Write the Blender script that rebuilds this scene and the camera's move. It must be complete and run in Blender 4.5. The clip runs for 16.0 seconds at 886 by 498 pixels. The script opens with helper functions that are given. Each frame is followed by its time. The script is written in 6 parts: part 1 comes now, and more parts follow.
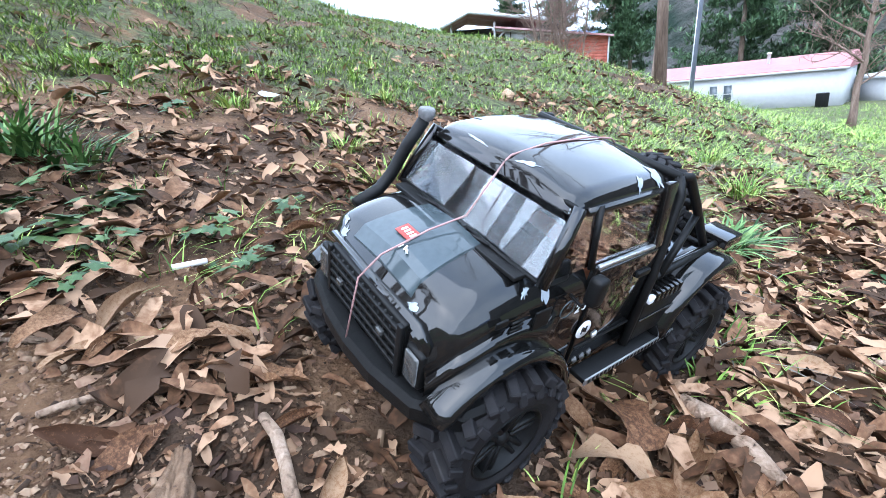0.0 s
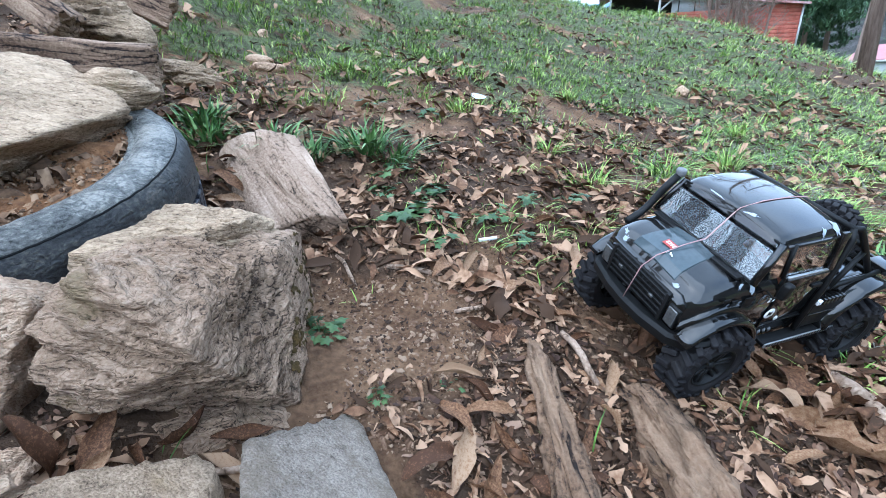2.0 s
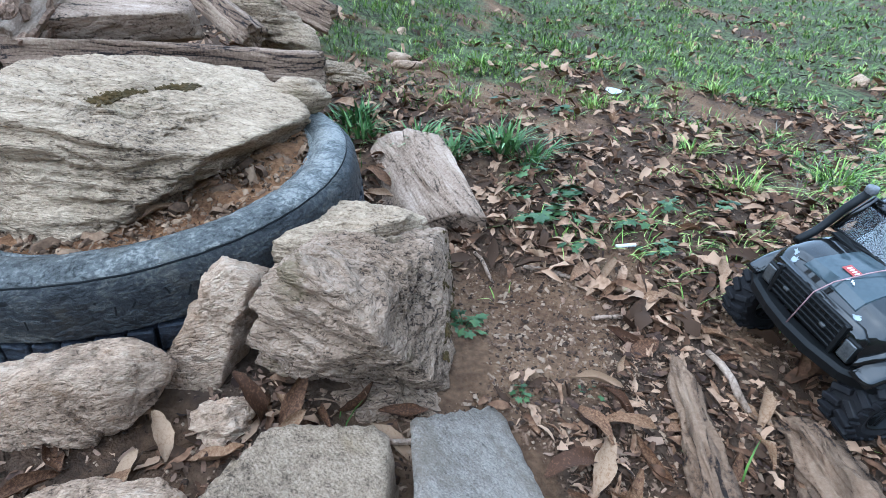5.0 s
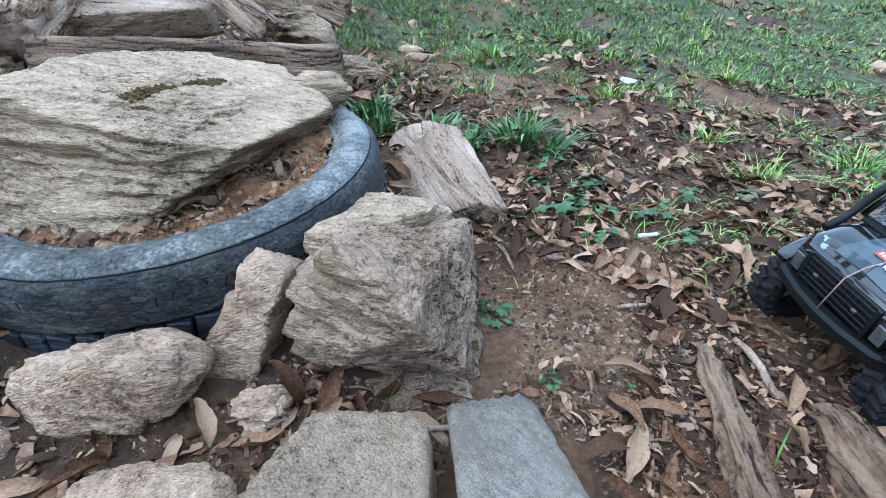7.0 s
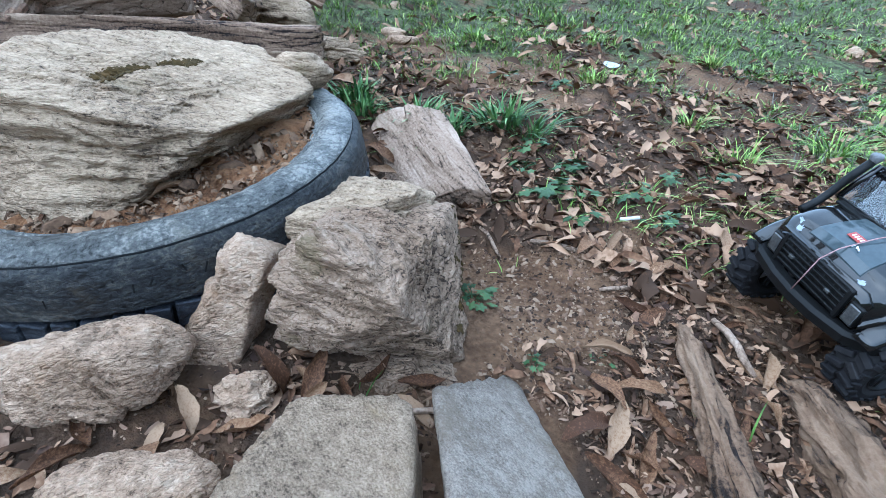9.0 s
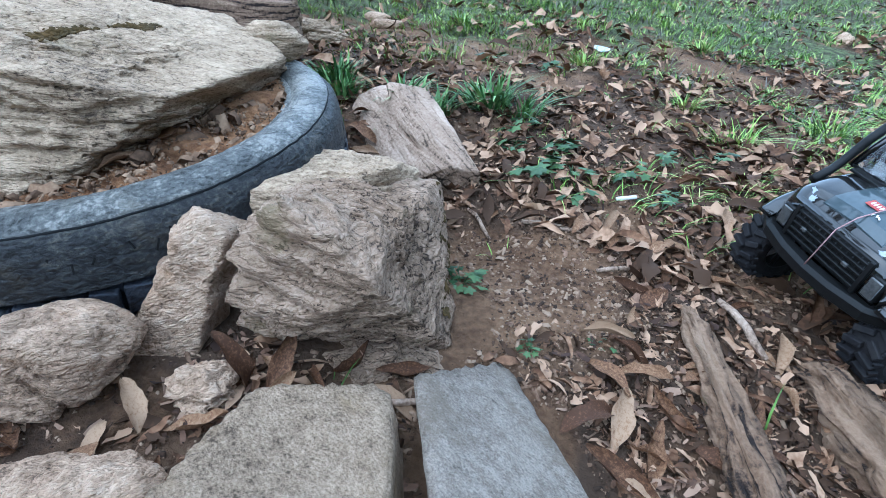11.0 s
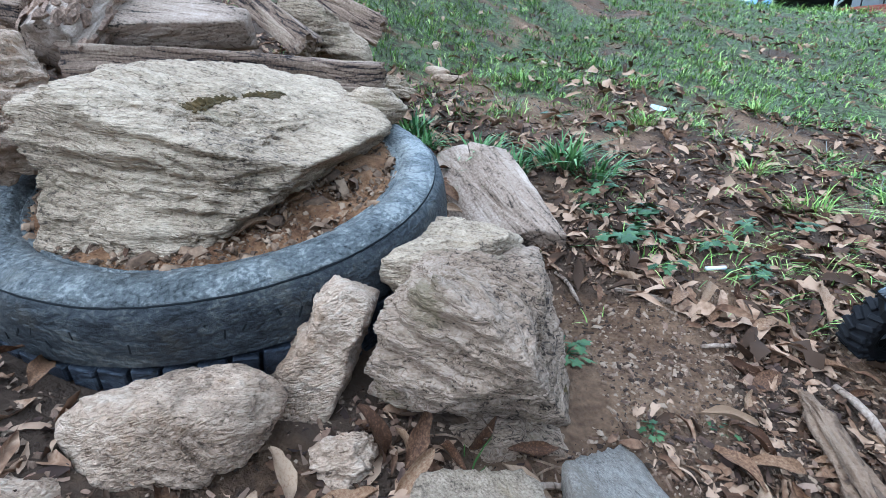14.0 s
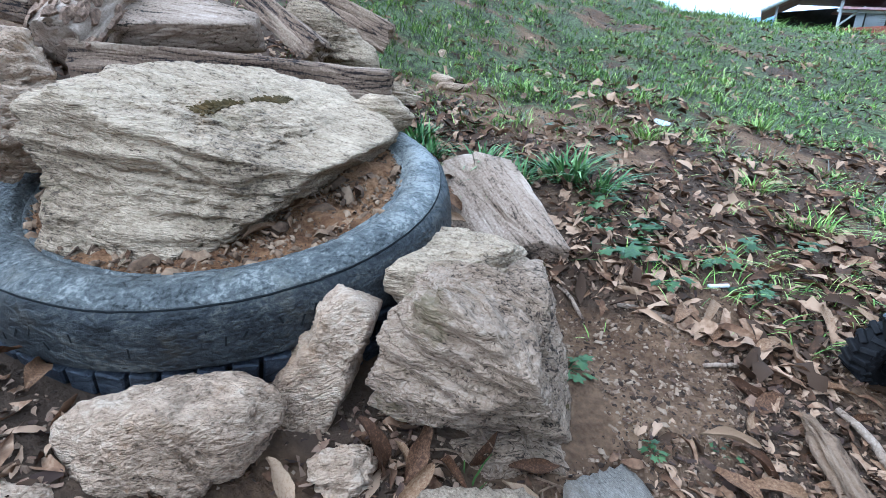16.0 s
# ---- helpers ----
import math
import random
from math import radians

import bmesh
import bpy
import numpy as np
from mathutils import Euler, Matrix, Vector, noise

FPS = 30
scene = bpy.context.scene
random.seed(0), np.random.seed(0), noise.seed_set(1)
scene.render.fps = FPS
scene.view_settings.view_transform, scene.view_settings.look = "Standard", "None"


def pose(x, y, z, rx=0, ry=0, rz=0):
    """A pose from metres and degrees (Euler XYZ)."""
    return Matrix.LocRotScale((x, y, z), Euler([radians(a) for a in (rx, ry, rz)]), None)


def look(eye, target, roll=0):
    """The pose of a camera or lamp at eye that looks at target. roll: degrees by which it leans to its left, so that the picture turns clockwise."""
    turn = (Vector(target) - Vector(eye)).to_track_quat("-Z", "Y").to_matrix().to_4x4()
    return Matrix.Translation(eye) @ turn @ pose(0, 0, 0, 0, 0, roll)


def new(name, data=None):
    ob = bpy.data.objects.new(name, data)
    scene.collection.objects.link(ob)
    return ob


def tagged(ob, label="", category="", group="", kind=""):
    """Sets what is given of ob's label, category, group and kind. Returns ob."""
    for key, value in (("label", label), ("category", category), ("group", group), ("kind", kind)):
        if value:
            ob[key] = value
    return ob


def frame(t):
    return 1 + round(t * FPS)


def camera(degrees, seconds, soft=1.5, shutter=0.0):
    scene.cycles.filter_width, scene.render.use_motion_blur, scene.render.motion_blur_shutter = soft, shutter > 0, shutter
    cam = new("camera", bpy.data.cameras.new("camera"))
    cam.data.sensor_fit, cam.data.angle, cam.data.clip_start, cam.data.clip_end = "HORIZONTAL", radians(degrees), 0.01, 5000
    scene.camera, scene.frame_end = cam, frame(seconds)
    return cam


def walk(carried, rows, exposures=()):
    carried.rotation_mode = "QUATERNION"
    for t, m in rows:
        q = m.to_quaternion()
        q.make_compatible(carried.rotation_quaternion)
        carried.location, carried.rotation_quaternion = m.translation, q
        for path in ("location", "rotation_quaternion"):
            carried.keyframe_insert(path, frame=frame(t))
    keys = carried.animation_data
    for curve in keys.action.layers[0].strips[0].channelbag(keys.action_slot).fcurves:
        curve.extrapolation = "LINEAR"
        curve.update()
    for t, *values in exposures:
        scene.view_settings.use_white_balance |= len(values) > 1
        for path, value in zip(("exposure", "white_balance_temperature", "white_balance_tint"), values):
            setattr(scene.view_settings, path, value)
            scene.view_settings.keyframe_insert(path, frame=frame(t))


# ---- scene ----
cam = camera(87.0, 16.0, 0.5)
PATH = [
    (0, (0.032, 0.012, 0.459), (-0.091, 1.894, -0.207), -7.3),
    (0.5, (-0.057, -0.087, 0.484), (-0.176, 1.799, -0.169), -6.8),
    (1, (-0.089, -0.236, 0.587), (-0.338, 1.634, -0.075), -6.9),
    (1.5, (-0.105, -0.315, 0.628), (-0.56, 1.505, -0.065), -6.0),
    (2, (-0.117, -0.336, 0.622), (-0.754, 1.421, -0.093), -6.1),
    (2.5, (-0.124, -0.354, 0.624), (-0.888, 1.342, -0.113), -6.6),
    (3, (-0.123, -0.358, 0.629), (-0.952, 1.3, -0.122), -7.1),
    (3.5, (-0.148, -0.365, 0.646), (-1.03, 1.269, -0.097), -7.2),
    (4, (-0.157, -0.369, 0.653), (-1.125, 1.229, -0.059), -7.0),
    (4.2, (-0.158, -0.375, 0.657), (-1.153, 1.211, -0.046), -6.9),
    (6.3, (-0.164, -0.388, 0.665), (-1.223, 1.143, -0.067), -7.5),
    (6.5, (-0.176, -0.398, 0.668), (-1.232, 1.139, -0.056), -7.5),
    (7, (-0.182, -0.405, 0.662), (-1.249, 1.121, -0.068), -8.1),
    (7.5, (-0.171, -0.405, 0.663), (-1.218, 1.121, -0.096), -8.0),
    (8, (-0.174, -0.403, 0.661), (-1.197, 1.127, -0.121), -7.6),
    (8.5, (-0.177, -0.404, 0.66), (-1.186, 1.131, -0.132), -7.4),
    (9, (-0.182, -0.404, 0.658), (-1.187, 1.132, -0.134), -7.8),
    (9.2, (-0.183, -0.404, 0.659), (-1.19, 1.131, -0.134), -7.9),
    (11.3, (-0.204, -0.361, 0.602), (-1.154, 1.202, -0.208), -7.9),
    (11.5, (-0.204, -0.364, 0.606), (-1.137, 1.209, -0.205), -7.6),
    (12, (-0.219, -0.376, 0.623), (-1.154, 1.201, -0.177), -7.6),
    (12.5, (-0.252, -0.387, 0.639), (-1.207, 1.199, -0.117), -8.0),
    (13, (-0.284, -0.42, 0.655), (-1.291, 1.155, -0.053), -8.3),
    (13.5, (-0.305, -0.421, 0.661), (-1.345, 1.149, -0.013), -7.2),
    (14, (-0.319, -0.423, 0.669), (-1.374, 1.147, 0.018), -6.2),
    (14.5, (-0.328, -0.429, 0.671), (-1.39, 1.144, 0.039), -5.5),
    (15, (-0.337, -0.42, 0.67), (-1.396, 1.16, 0.053), -5.1),
    (15.5, (-0.336, -0.421, 0.673), (-1.392, 1.16, 0.052), -4.7),
    (16, (-0.329, -0.422, 0.675), (-1.381, 1.159, 0.048), -4.4),
]
walk(cam, [(t, look(eye, target, roll)) for t, eye, target, roll in PATH],
     [(0, 1.85, 5450, 11), (1, 1.75, 5200, 9), (2, 1.55, 5080, 7), (4, 1.45, 4920, 5), (7, 1.42, 4800, 4), (16, 1.42, 4750, 4)])

# ---- world ----
from mathutils.bvhtree import BVHTree

world = bpy.data.worlds.new("world")
scene.world = world
world.use_nodes = True
_n = world.node_tree.nodes
sky = _n.new("ShaderNodeTexSky")
sky.sky_type, sky.sun_disc = "NISHITA", False
SUN_EL, SUN_AZ = 56.0, 212.0
sky.sun_elevation, sky.sun_rotation = radians(SUN_EL), radians(SUN_AZ)
sky.air_density, sky.dust_density, sky.ozone_density = 1.0, 4.0, 1.0
_l = world.node_tree.links
_l.new(sky.outputs[0], _n["Background"].inputs[0])
_n["Background"].inputs[1].default_value = 0.1
# a closed, softly uneven layer of cloud before the blue sky
cloud, cramp, cover, layer = _n.new("ShaderNodeTexNoise"), _n.new("ShaderNodeValToRGB"), _n.new("ShaderNodeBackground"), _n.new("ShaderNodeMixShader")
cloud.inputs["Scale"].default_value, cloud.inputs["Detail"].default_value = 2.2, 6
_l.new(_n.new("ShaderNodeTexCoord").outputs["Generated"], cloud.inputs["Vector"])
cramp.color_ramp.elements[0].position, cramp.color_ramp.elements[1].position = 0.3, 0.7
cramp.color_ramp.elements[0].color, cramp.color_ramp.elements[1].color = (0.5, 0.61, 0.76, 1), (0.86, 0.94, 1.0, 1)
_l.new(cloud.outputs[0], cramp.inputs[0])
_l.new(cramp.outputs[0], cover.inputs[0])
cover.inputs[1].default_value = 1.5
layer.inputs[0].default_value = 0.8
_l.new(_n["Background"].outputs[0], layer.inputs[1])
_l.new(cover.outputs[0], layer.inputs[2])
_l.new(layer.outputs[0], _n["World Output"].inputs[0])
sun = new("sun", bpy.data.lights.new("sun", "SUN"))
sun.data.energy, sun.data.angle, sun.data.color = 1.3, radians(100), (1.0, 0.96, 0.9)
_a = radians(SUN_AZ)
sun.matrix_world = look((0, 0, 30), (-math.sin(_a) * 10, -math.cos(_a) * 10, 30 - 10 * math.tan(radians(SUN_EL))))


# ---- materials ----
def material(name, colours, scale=8.0, fine=60.0, rough=0.8, bump=0.3, bump_scale=None, stretch=(1, 1, 1), metal=0.0,
             stain=None, stain_scale=2.0, stain_at=0.6, random=0.0, coat=0.0, transmit=0.0, dist=0.01):
    """A procedural surface: a ramp of colours over coarse and fine noise, stains, and relief."""
    m = bpy.data.materials.new(name)
    m.use_nodes = True
    nt = m.node_tree
    n, l = nt.nodes, nt.links
    b = n["Principled BSDF"]
    tc, mp = n.new("ShaderNodeTexCoord"), n.new("ShaderNodeMapping")
    mp.inputs["Scale"].default_value = stretch
    l.new(tc.outputs["Object"], mp.inputs[0])
    big, small = n.new("ShaderNodeTexNoise"), n.new("ShaderNodeTexNoise")
    big.inputs["Scale"].default_value, big.inputs["Detail"].default_value = scale, 6
    small.inputs["Scale"].default_value, small.inputs["Detail"].default_value = fine, 5
    for t in (big, small):
        l.new(mp.outputs[0], t.inputs["Vector"])
    mix = n.new("ShaderNodeMath")
    mix.operation = "MULTIPLY_ADD"
    l.new(small.outputs[0], mix.inputs[0])
    mix.inputs[1].default_value = 0.55
    half = n.new("ShaderNodeMath")
    half.operation = "MULTIPLY_ADD"
    l.new(big.outputs[0], half.inputs[0])
    half.inputs[1].default_value, half.inputs[2].default_value = 0.75, -0.15
    l.new(half.outputs[0], mix.inputs[2])
    fac = mix.outputs[0]
    if random:
        info, add = n.new("ShaderNodeObjectInfo"), n.new("ShaderNodeMath")
        geo, sm = n.new("ShaderNodeNewGeometry"), n.new("ShaderNodeMath")
        l.new(info.outputs["Random"], sm.inputs[0])
        l.new(geo.outputs["Random Per Island"], sm.inputs[1])
        fr = n.new("ShaderNodeMath")
        fr.operation = "FRACT"
        l.new(sm.outputs[0], fr.inputs[0])
        add.operation = "MULTIPLY_ADD"
        l.new(fr.outputs[0], add.inputs[0])
        add.inputs[1].default_value = random
        shift = n.new("ShaderNodeMath")
        shift.operation = "SUBTRACT"
        l.new(fac, shift.inputs[0])
        shift.inputs[1].default_value = random / 2
        l.new(shift.outputs[0], add.inputs[2])
        fac = add.outputs[0]
    ramp = n.new("ShaderNodeValToRGB")
    els = ramp.color_ramp.elements
    while len(els) < len(colours):
        els.new(0.5)
    for i, c in enumerate(colours):
        els[i].position = 0.25 + 0.5 * i / max(1, len(colours) - 1)
        els[i].color = (*c, 1)
    l.new(fac, ramp.inputs[0])
    colour = ramp.outputs[0]
    if stain:
        st, sr, mx = n.new("ShaderNodeTexNoise"), n.new("ShaderNodeValToRGB"), n.new("ShaderNodeMix")
        st.inputs["Scale"].default_value, st.inputs["Detail"].default_value = stain_scale, 7
        l.new(tc.outputs["Object"], st.inputs["Vector"])
        sr.color_ramp.elements[0].position, sr.color_ramp.elements[1].position = stain_at, stain_at + 0.12
        l.new(st.outputs[0], sr.inputs[0])
        mx.data_type = "RGBA"
        l.new(sr.outputs[0], mx.inputs[0])
        l.new(colour, mx.inputs[6])
        mx.inputs[7].default_value = (*stain, 1)
        colour = mx.outputs[2]
    l.new(colour, b.inputs["Base Color"])
    b.inputs["Roughness"].default_value, b.inputs["Metallic"].default_value = rough, metal
    b.inputs["Specular IOR Level"].default_value = 0.1 if coat else 0.5 if rough < 0.4 else 0.2
    b.inputs["Coat Weight"].default_value = coat
    b.inputs["Coat Roughness"].default_value = 0.03
    b.inputs["Coat IOR"].default_value = 1.46
    b.inputs["Transmission Weight"].default_value = transmit
    if bump:
        bp, bt = n.new("ShaderNodeBump"), n.new("ShaderNodeTexNoise")
        bt.inputs["Scale"].default_value, bt.inputs["Detail"].default_value = bump_scale or fine, 8
        bt.inputs["Roughness"].default_value = 0.65
        l.new(mp.outputs[0], bt.inputs["Vector"])
        bp.inputs["Strength"].default_value, bp.inputs["Distance"].default_value = bump, dist
        l.new(bt.outputs[0], bp.inputs["Height"])
        l.new(bp.outputs[0], b.inputs["Normal"])
    return m


M = {}
M["soil"] = material("soil", [(0.028, 0.015, 0.008), (0.109, 0.059, 0.030), (0.186, 0.107, 0.057), (0.257, 0.160, 0.090)], 5, 90, 0.95, 1.0, 120, dist=0.016, stain=(0.033, 0.019, 0.011), stain_scale=2.6, stain_at=0.64)
M["bark"] = material("bark", [(0.090, 0.056, 0.037), (0.272, 0.169, 0.111), (0.501, 0.318, 0.208)], 14, 60, 0.95, 1.0, 60, (3, 3, 1), dist=0.012)
M["leaf_bit"] = material("crushed_leaf", [(0.041, 0.023, 0.016), (0.095, 0.052, 0.031), (0.155, 0.088, 0.055), (0.243, 0.153, 0.099)], 22, 120, 0.85, 0.0, random=0.75)
M["leaf"] = material("dry_leaf", [(0.05, 0.021, 0.009), (0.125, 0.06, 0.027), (0.198, 0.110, 0.056), (0.266, 0.170, 0.1)], 22, 120, 0.7, 0.3, 150, random=0.65, dist=0.002)
M["litter"] = material("dead_leaf_litter", [(0.041, 0.021, 0.010), (0.094, 0.045, 0.022), (0.182, 0.099, 0.053), (0.328, 0.205, 0.124)], 22, 120, 0.8, 0.2, 150, random=0.85, dist=0.002)
M["grass"] = material("grass_blade", [(0.054, 0.100, 0.018), (0.136, 0.232, 0.040), (0.244, 0.357, 0.067), (0.402, 0.465, 0.134)], 1.3, 40, 0.55, 0.0, random=0.6)
M["strap"] = material("strap_grass_blade", [(0.025, 0.06, 0.018), (0.06, 0.125, 0.035), (0.115, 0.2, 0.06), (0.2, 0.29, 0.1)], 1.3, 40, 0.5, 0.0, random=0.6)
M["weed"] = material("weed_leaf", [(0.021, 0.041, 0.015), (0.041, 0.077, 0.026), (0.075, 0.115, 0.038)], 20, 90, 0.5, 0.3, 120, random=0.4, dist=0.002)
M["moss"] = material("moss", [(0.024, 0.017, 0.005), (0.058, 0.037, 0.011), (0.106, 0.061, 0.019)], 30, 200, 0.95, 0.8, 200, dist=0.004)


def layered_rock(name, colours, tilt=(0, 0, 0), layers=60, crack=0.35, grain=120, rough=0.9, depth=0.012, lichen=(0.12, 0.13, 0.07), lichen_at=0.62, along=0.4, grains=2.0, folded=0.6, drawn=1.0):
    """Split, layered stone: partings along the bedding and cracks with shade painted dark, grain and lichen."""
    m = bpy.data.materials.new(name)
    m.use_nodes = True
    nt = m.node_tree
    n, l = nt.nodes, nt.links
    b = n["Principled BSDF"]

    def node(kind, **values):
        x = n.new("ShaderNode" + kind)
        for k, v in values.items():
            x.inputs[k.replace("_", " ")].default_value = v
        return x

    def maths(op, a, c=None, clamp=False):
        x = n.new("ShaderNodeMath")
        x.operation, x.use_clamp = op, clamp
        for i, v in enumerate((a, c)):
            if v is None:
                continue
            if isinstance(v, (int, float)):
                x.inputs[i].default_value = v
            else:
                l.new(v, x.inputs[i])
        return x.outputs[0]

    tc = n.new("ShaderNodeTexCoord")
    turn, squash = n.new("ShaderNodeMapping"), n.new("ShaderNodeMapping")
    turn.inputs["Rotation"].default_value = [radians(a) for a in tilt]
    l.new(tc.outputs["Object"], turn.inputs[0])
    warp = node("TexNoise", Scale=9.0, Detail=4.0)
    l.new(turn.outputs[0], warp.inputs["Vector"])
    push = n.new("ShaderNodeVectorMath")
    push.operation = "MULTIPLY_ADD"
    l.new(warp.outputs["Color"], push.inputs[0])
    push.inputs[1].default_value = (0.02, 0.02, 0.03)
    l.new(turn.outputs[0], push.inputs[2])
    squash.inputs["Scale"].default_value = (layers * along * drawn, layers * along, layers)
    l.new(push.outputs[0], squash.inputs[0])
    beds = node("TexNoise", Scale=1.0, Detail=7.0, Roughness=0.6)
    l.new(squash.outputs[0], beds.inputs["Vector"])

    def folds(scale, detail):
        t = node("TexNoise", Scale=scale, Detail=detail, Roughness=0.5)
        l.new(squash.outputs[0], t.inputs["Vector"])
        return maths("MULTIPLY", maths("ABSOLUTE", maths("SUBTRACT", t.outputs[0], 0.5)), 2.0)

    f1, f2, f3 = folds(0.55, 1.5), folds(1.3, 1.5), folds(3.1, 1.0)
    fine = node("TexNoise", Scale=grain, Detail=8.0, Roughness=0.7)
    l.new(tc.outputs["Object"], fine.inputs["Vector"])
    broad = node("TexNoise", Scale=5.0, Detail=5.0)
    l.new(tc.outputs["Object"], broad.inputs["Vector"])
    gate = node("TexNoise", Scale=10.0, Detail=3.0)
    l.new(tc.outputs["Object"], gate.inputs["Vector"])
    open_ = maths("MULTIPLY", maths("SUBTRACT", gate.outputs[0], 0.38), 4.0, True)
    # valleys of the bump's folds darkened in colour, as shade would darken them
    crease_shade = maths("ADD", maths("MULTIPLY", maths("SUBTRACT", 1.0, maths("MULTIPLY", f1, 24.0), True), open_), maths("MULTIPLY", maths("SUBTRACT", 1.0, maths("MULTIPLY", f2, 13.0), True), 0.6))
    crease_shade = maths("MULTIPLY", crease_shade, crack)
    def swing(x, gain):
        return maths("MULTIPLY", maths("SUBTRACT", x, 0.5), gain)

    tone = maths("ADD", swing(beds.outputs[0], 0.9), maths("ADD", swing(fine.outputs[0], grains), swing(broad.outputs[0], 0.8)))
    tone = maths("SUBTRACT", maths("ADD", tone, 0.55), crease_shade)
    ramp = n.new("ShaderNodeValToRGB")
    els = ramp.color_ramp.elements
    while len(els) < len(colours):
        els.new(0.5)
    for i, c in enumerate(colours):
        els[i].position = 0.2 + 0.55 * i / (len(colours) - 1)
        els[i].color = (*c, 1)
    l.new(tone, ramp.inputs[0])
    spot, sr, mx = node("TexNoise", Scale=11.0, Detail=8.0, Roughness=0.7), n.new("ShaderNodeValToRGB"), n.new("ShaderNodeMix")
    l.new(tc.outputs["Object"], spot.inputs["Vector"])
    sr.color_ramp.elements[0].position, sr.color_ramp.elements[1].position = lichen_at, lichen_at + 0.14
    sr.color_ramp.elements[1].color = (0.7, 0.7, 0.7, 1)
    l.new(spot.outputs[0], sr.inputs[0])
    mx.data_type = "RGBA"
    l.new(sr.outputs[0], mx.inputs[0])
    l.new(ramp.outputs[0], mx.inputs[6])
    mx.inputs[7].default_value = (*lichen, 1)
    l.new(mx.outputs[2], b.inputs["Base Color"])
    b.inputs["Roughness"].default_value = rough
    b.inputs["Specular IOR Level"].default_value = 0.3
    height = maths("ADD", maths("ADD", maths("MULTIPLY", f1, folded), maths("MULTIPLY", f2, folded)), maths("ADD", maths("MULTIPLY", f3, folded * 0.7), maths("MULTIPLY", fine.outputs[0], 0.75)))
    bp = n.new("ShaderNodeBump")
    bp.inputs["Strength"].default_value, bp.inputs["Distance"].default_value = 1.0, depth
    l.new(height, bp.inputs["Height"])
    l.new(bp.outputs[0], b.inputs["Normal"])
    return m


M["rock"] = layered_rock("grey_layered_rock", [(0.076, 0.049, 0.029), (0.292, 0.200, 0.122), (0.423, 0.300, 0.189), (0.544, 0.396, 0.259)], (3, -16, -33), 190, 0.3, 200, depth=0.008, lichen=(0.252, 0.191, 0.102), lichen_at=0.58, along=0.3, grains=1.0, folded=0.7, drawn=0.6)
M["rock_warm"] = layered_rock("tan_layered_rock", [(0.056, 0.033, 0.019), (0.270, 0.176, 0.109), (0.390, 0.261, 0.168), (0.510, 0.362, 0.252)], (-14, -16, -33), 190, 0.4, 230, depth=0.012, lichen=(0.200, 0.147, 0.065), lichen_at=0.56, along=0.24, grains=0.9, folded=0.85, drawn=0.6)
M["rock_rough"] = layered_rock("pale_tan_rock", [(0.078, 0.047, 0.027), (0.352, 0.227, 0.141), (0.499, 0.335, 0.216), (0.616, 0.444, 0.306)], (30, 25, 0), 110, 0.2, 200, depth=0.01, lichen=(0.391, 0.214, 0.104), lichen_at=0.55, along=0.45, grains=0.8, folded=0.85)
M["fill"] = material("dry_tan_soil", [(0.054, 0.024, 0.010), (0.183, 0.085, 0.037), (0.303, 0.153, 0.069), (0.389, 0.210, 0.103)], 7, 90, 0.95, 1.0, 120, dist=0.02)
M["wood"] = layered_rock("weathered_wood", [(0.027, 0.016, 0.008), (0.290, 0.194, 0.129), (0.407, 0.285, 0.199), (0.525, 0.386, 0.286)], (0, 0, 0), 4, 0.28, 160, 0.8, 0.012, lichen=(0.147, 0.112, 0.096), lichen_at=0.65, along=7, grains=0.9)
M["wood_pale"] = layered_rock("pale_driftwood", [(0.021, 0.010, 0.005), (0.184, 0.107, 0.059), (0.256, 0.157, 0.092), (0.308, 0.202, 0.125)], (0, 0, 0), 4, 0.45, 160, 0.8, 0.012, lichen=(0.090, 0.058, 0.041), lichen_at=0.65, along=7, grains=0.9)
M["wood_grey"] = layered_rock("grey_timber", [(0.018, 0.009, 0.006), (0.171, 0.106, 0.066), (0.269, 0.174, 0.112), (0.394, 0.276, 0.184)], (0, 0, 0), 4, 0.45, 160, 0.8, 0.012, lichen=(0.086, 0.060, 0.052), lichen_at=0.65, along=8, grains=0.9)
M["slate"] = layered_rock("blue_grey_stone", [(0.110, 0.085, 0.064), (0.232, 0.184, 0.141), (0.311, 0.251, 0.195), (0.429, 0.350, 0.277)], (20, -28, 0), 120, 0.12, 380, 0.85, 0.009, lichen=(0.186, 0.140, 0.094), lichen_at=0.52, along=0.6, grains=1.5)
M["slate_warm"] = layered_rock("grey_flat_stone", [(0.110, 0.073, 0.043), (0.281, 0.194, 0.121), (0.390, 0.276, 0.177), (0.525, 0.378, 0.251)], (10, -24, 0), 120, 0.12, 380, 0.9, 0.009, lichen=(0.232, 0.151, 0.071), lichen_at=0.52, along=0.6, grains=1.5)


# ---- helpers of the scene ----
def surface_of(ob):
    """The surface of a mesh, for laying small things on it."""
    return BVHTree.FromPolygons([v.co for v in ob.data.vertices], [f.vertices for f in ob.data.polygons])


def mesh_from(name, verts, faces, mat=None, smooth=False):
    me = bpy.data.meshes.new(name)
    me.from_pydata([tuple(v) for v in verts], [], [tuple(f) for f in faces])
    me.update()
    if mat:
        me.materials.append(mat)
    if smooth:
        me.polygons.foreach_set("use_smooth", [True] * len(me.polygons))
    return me


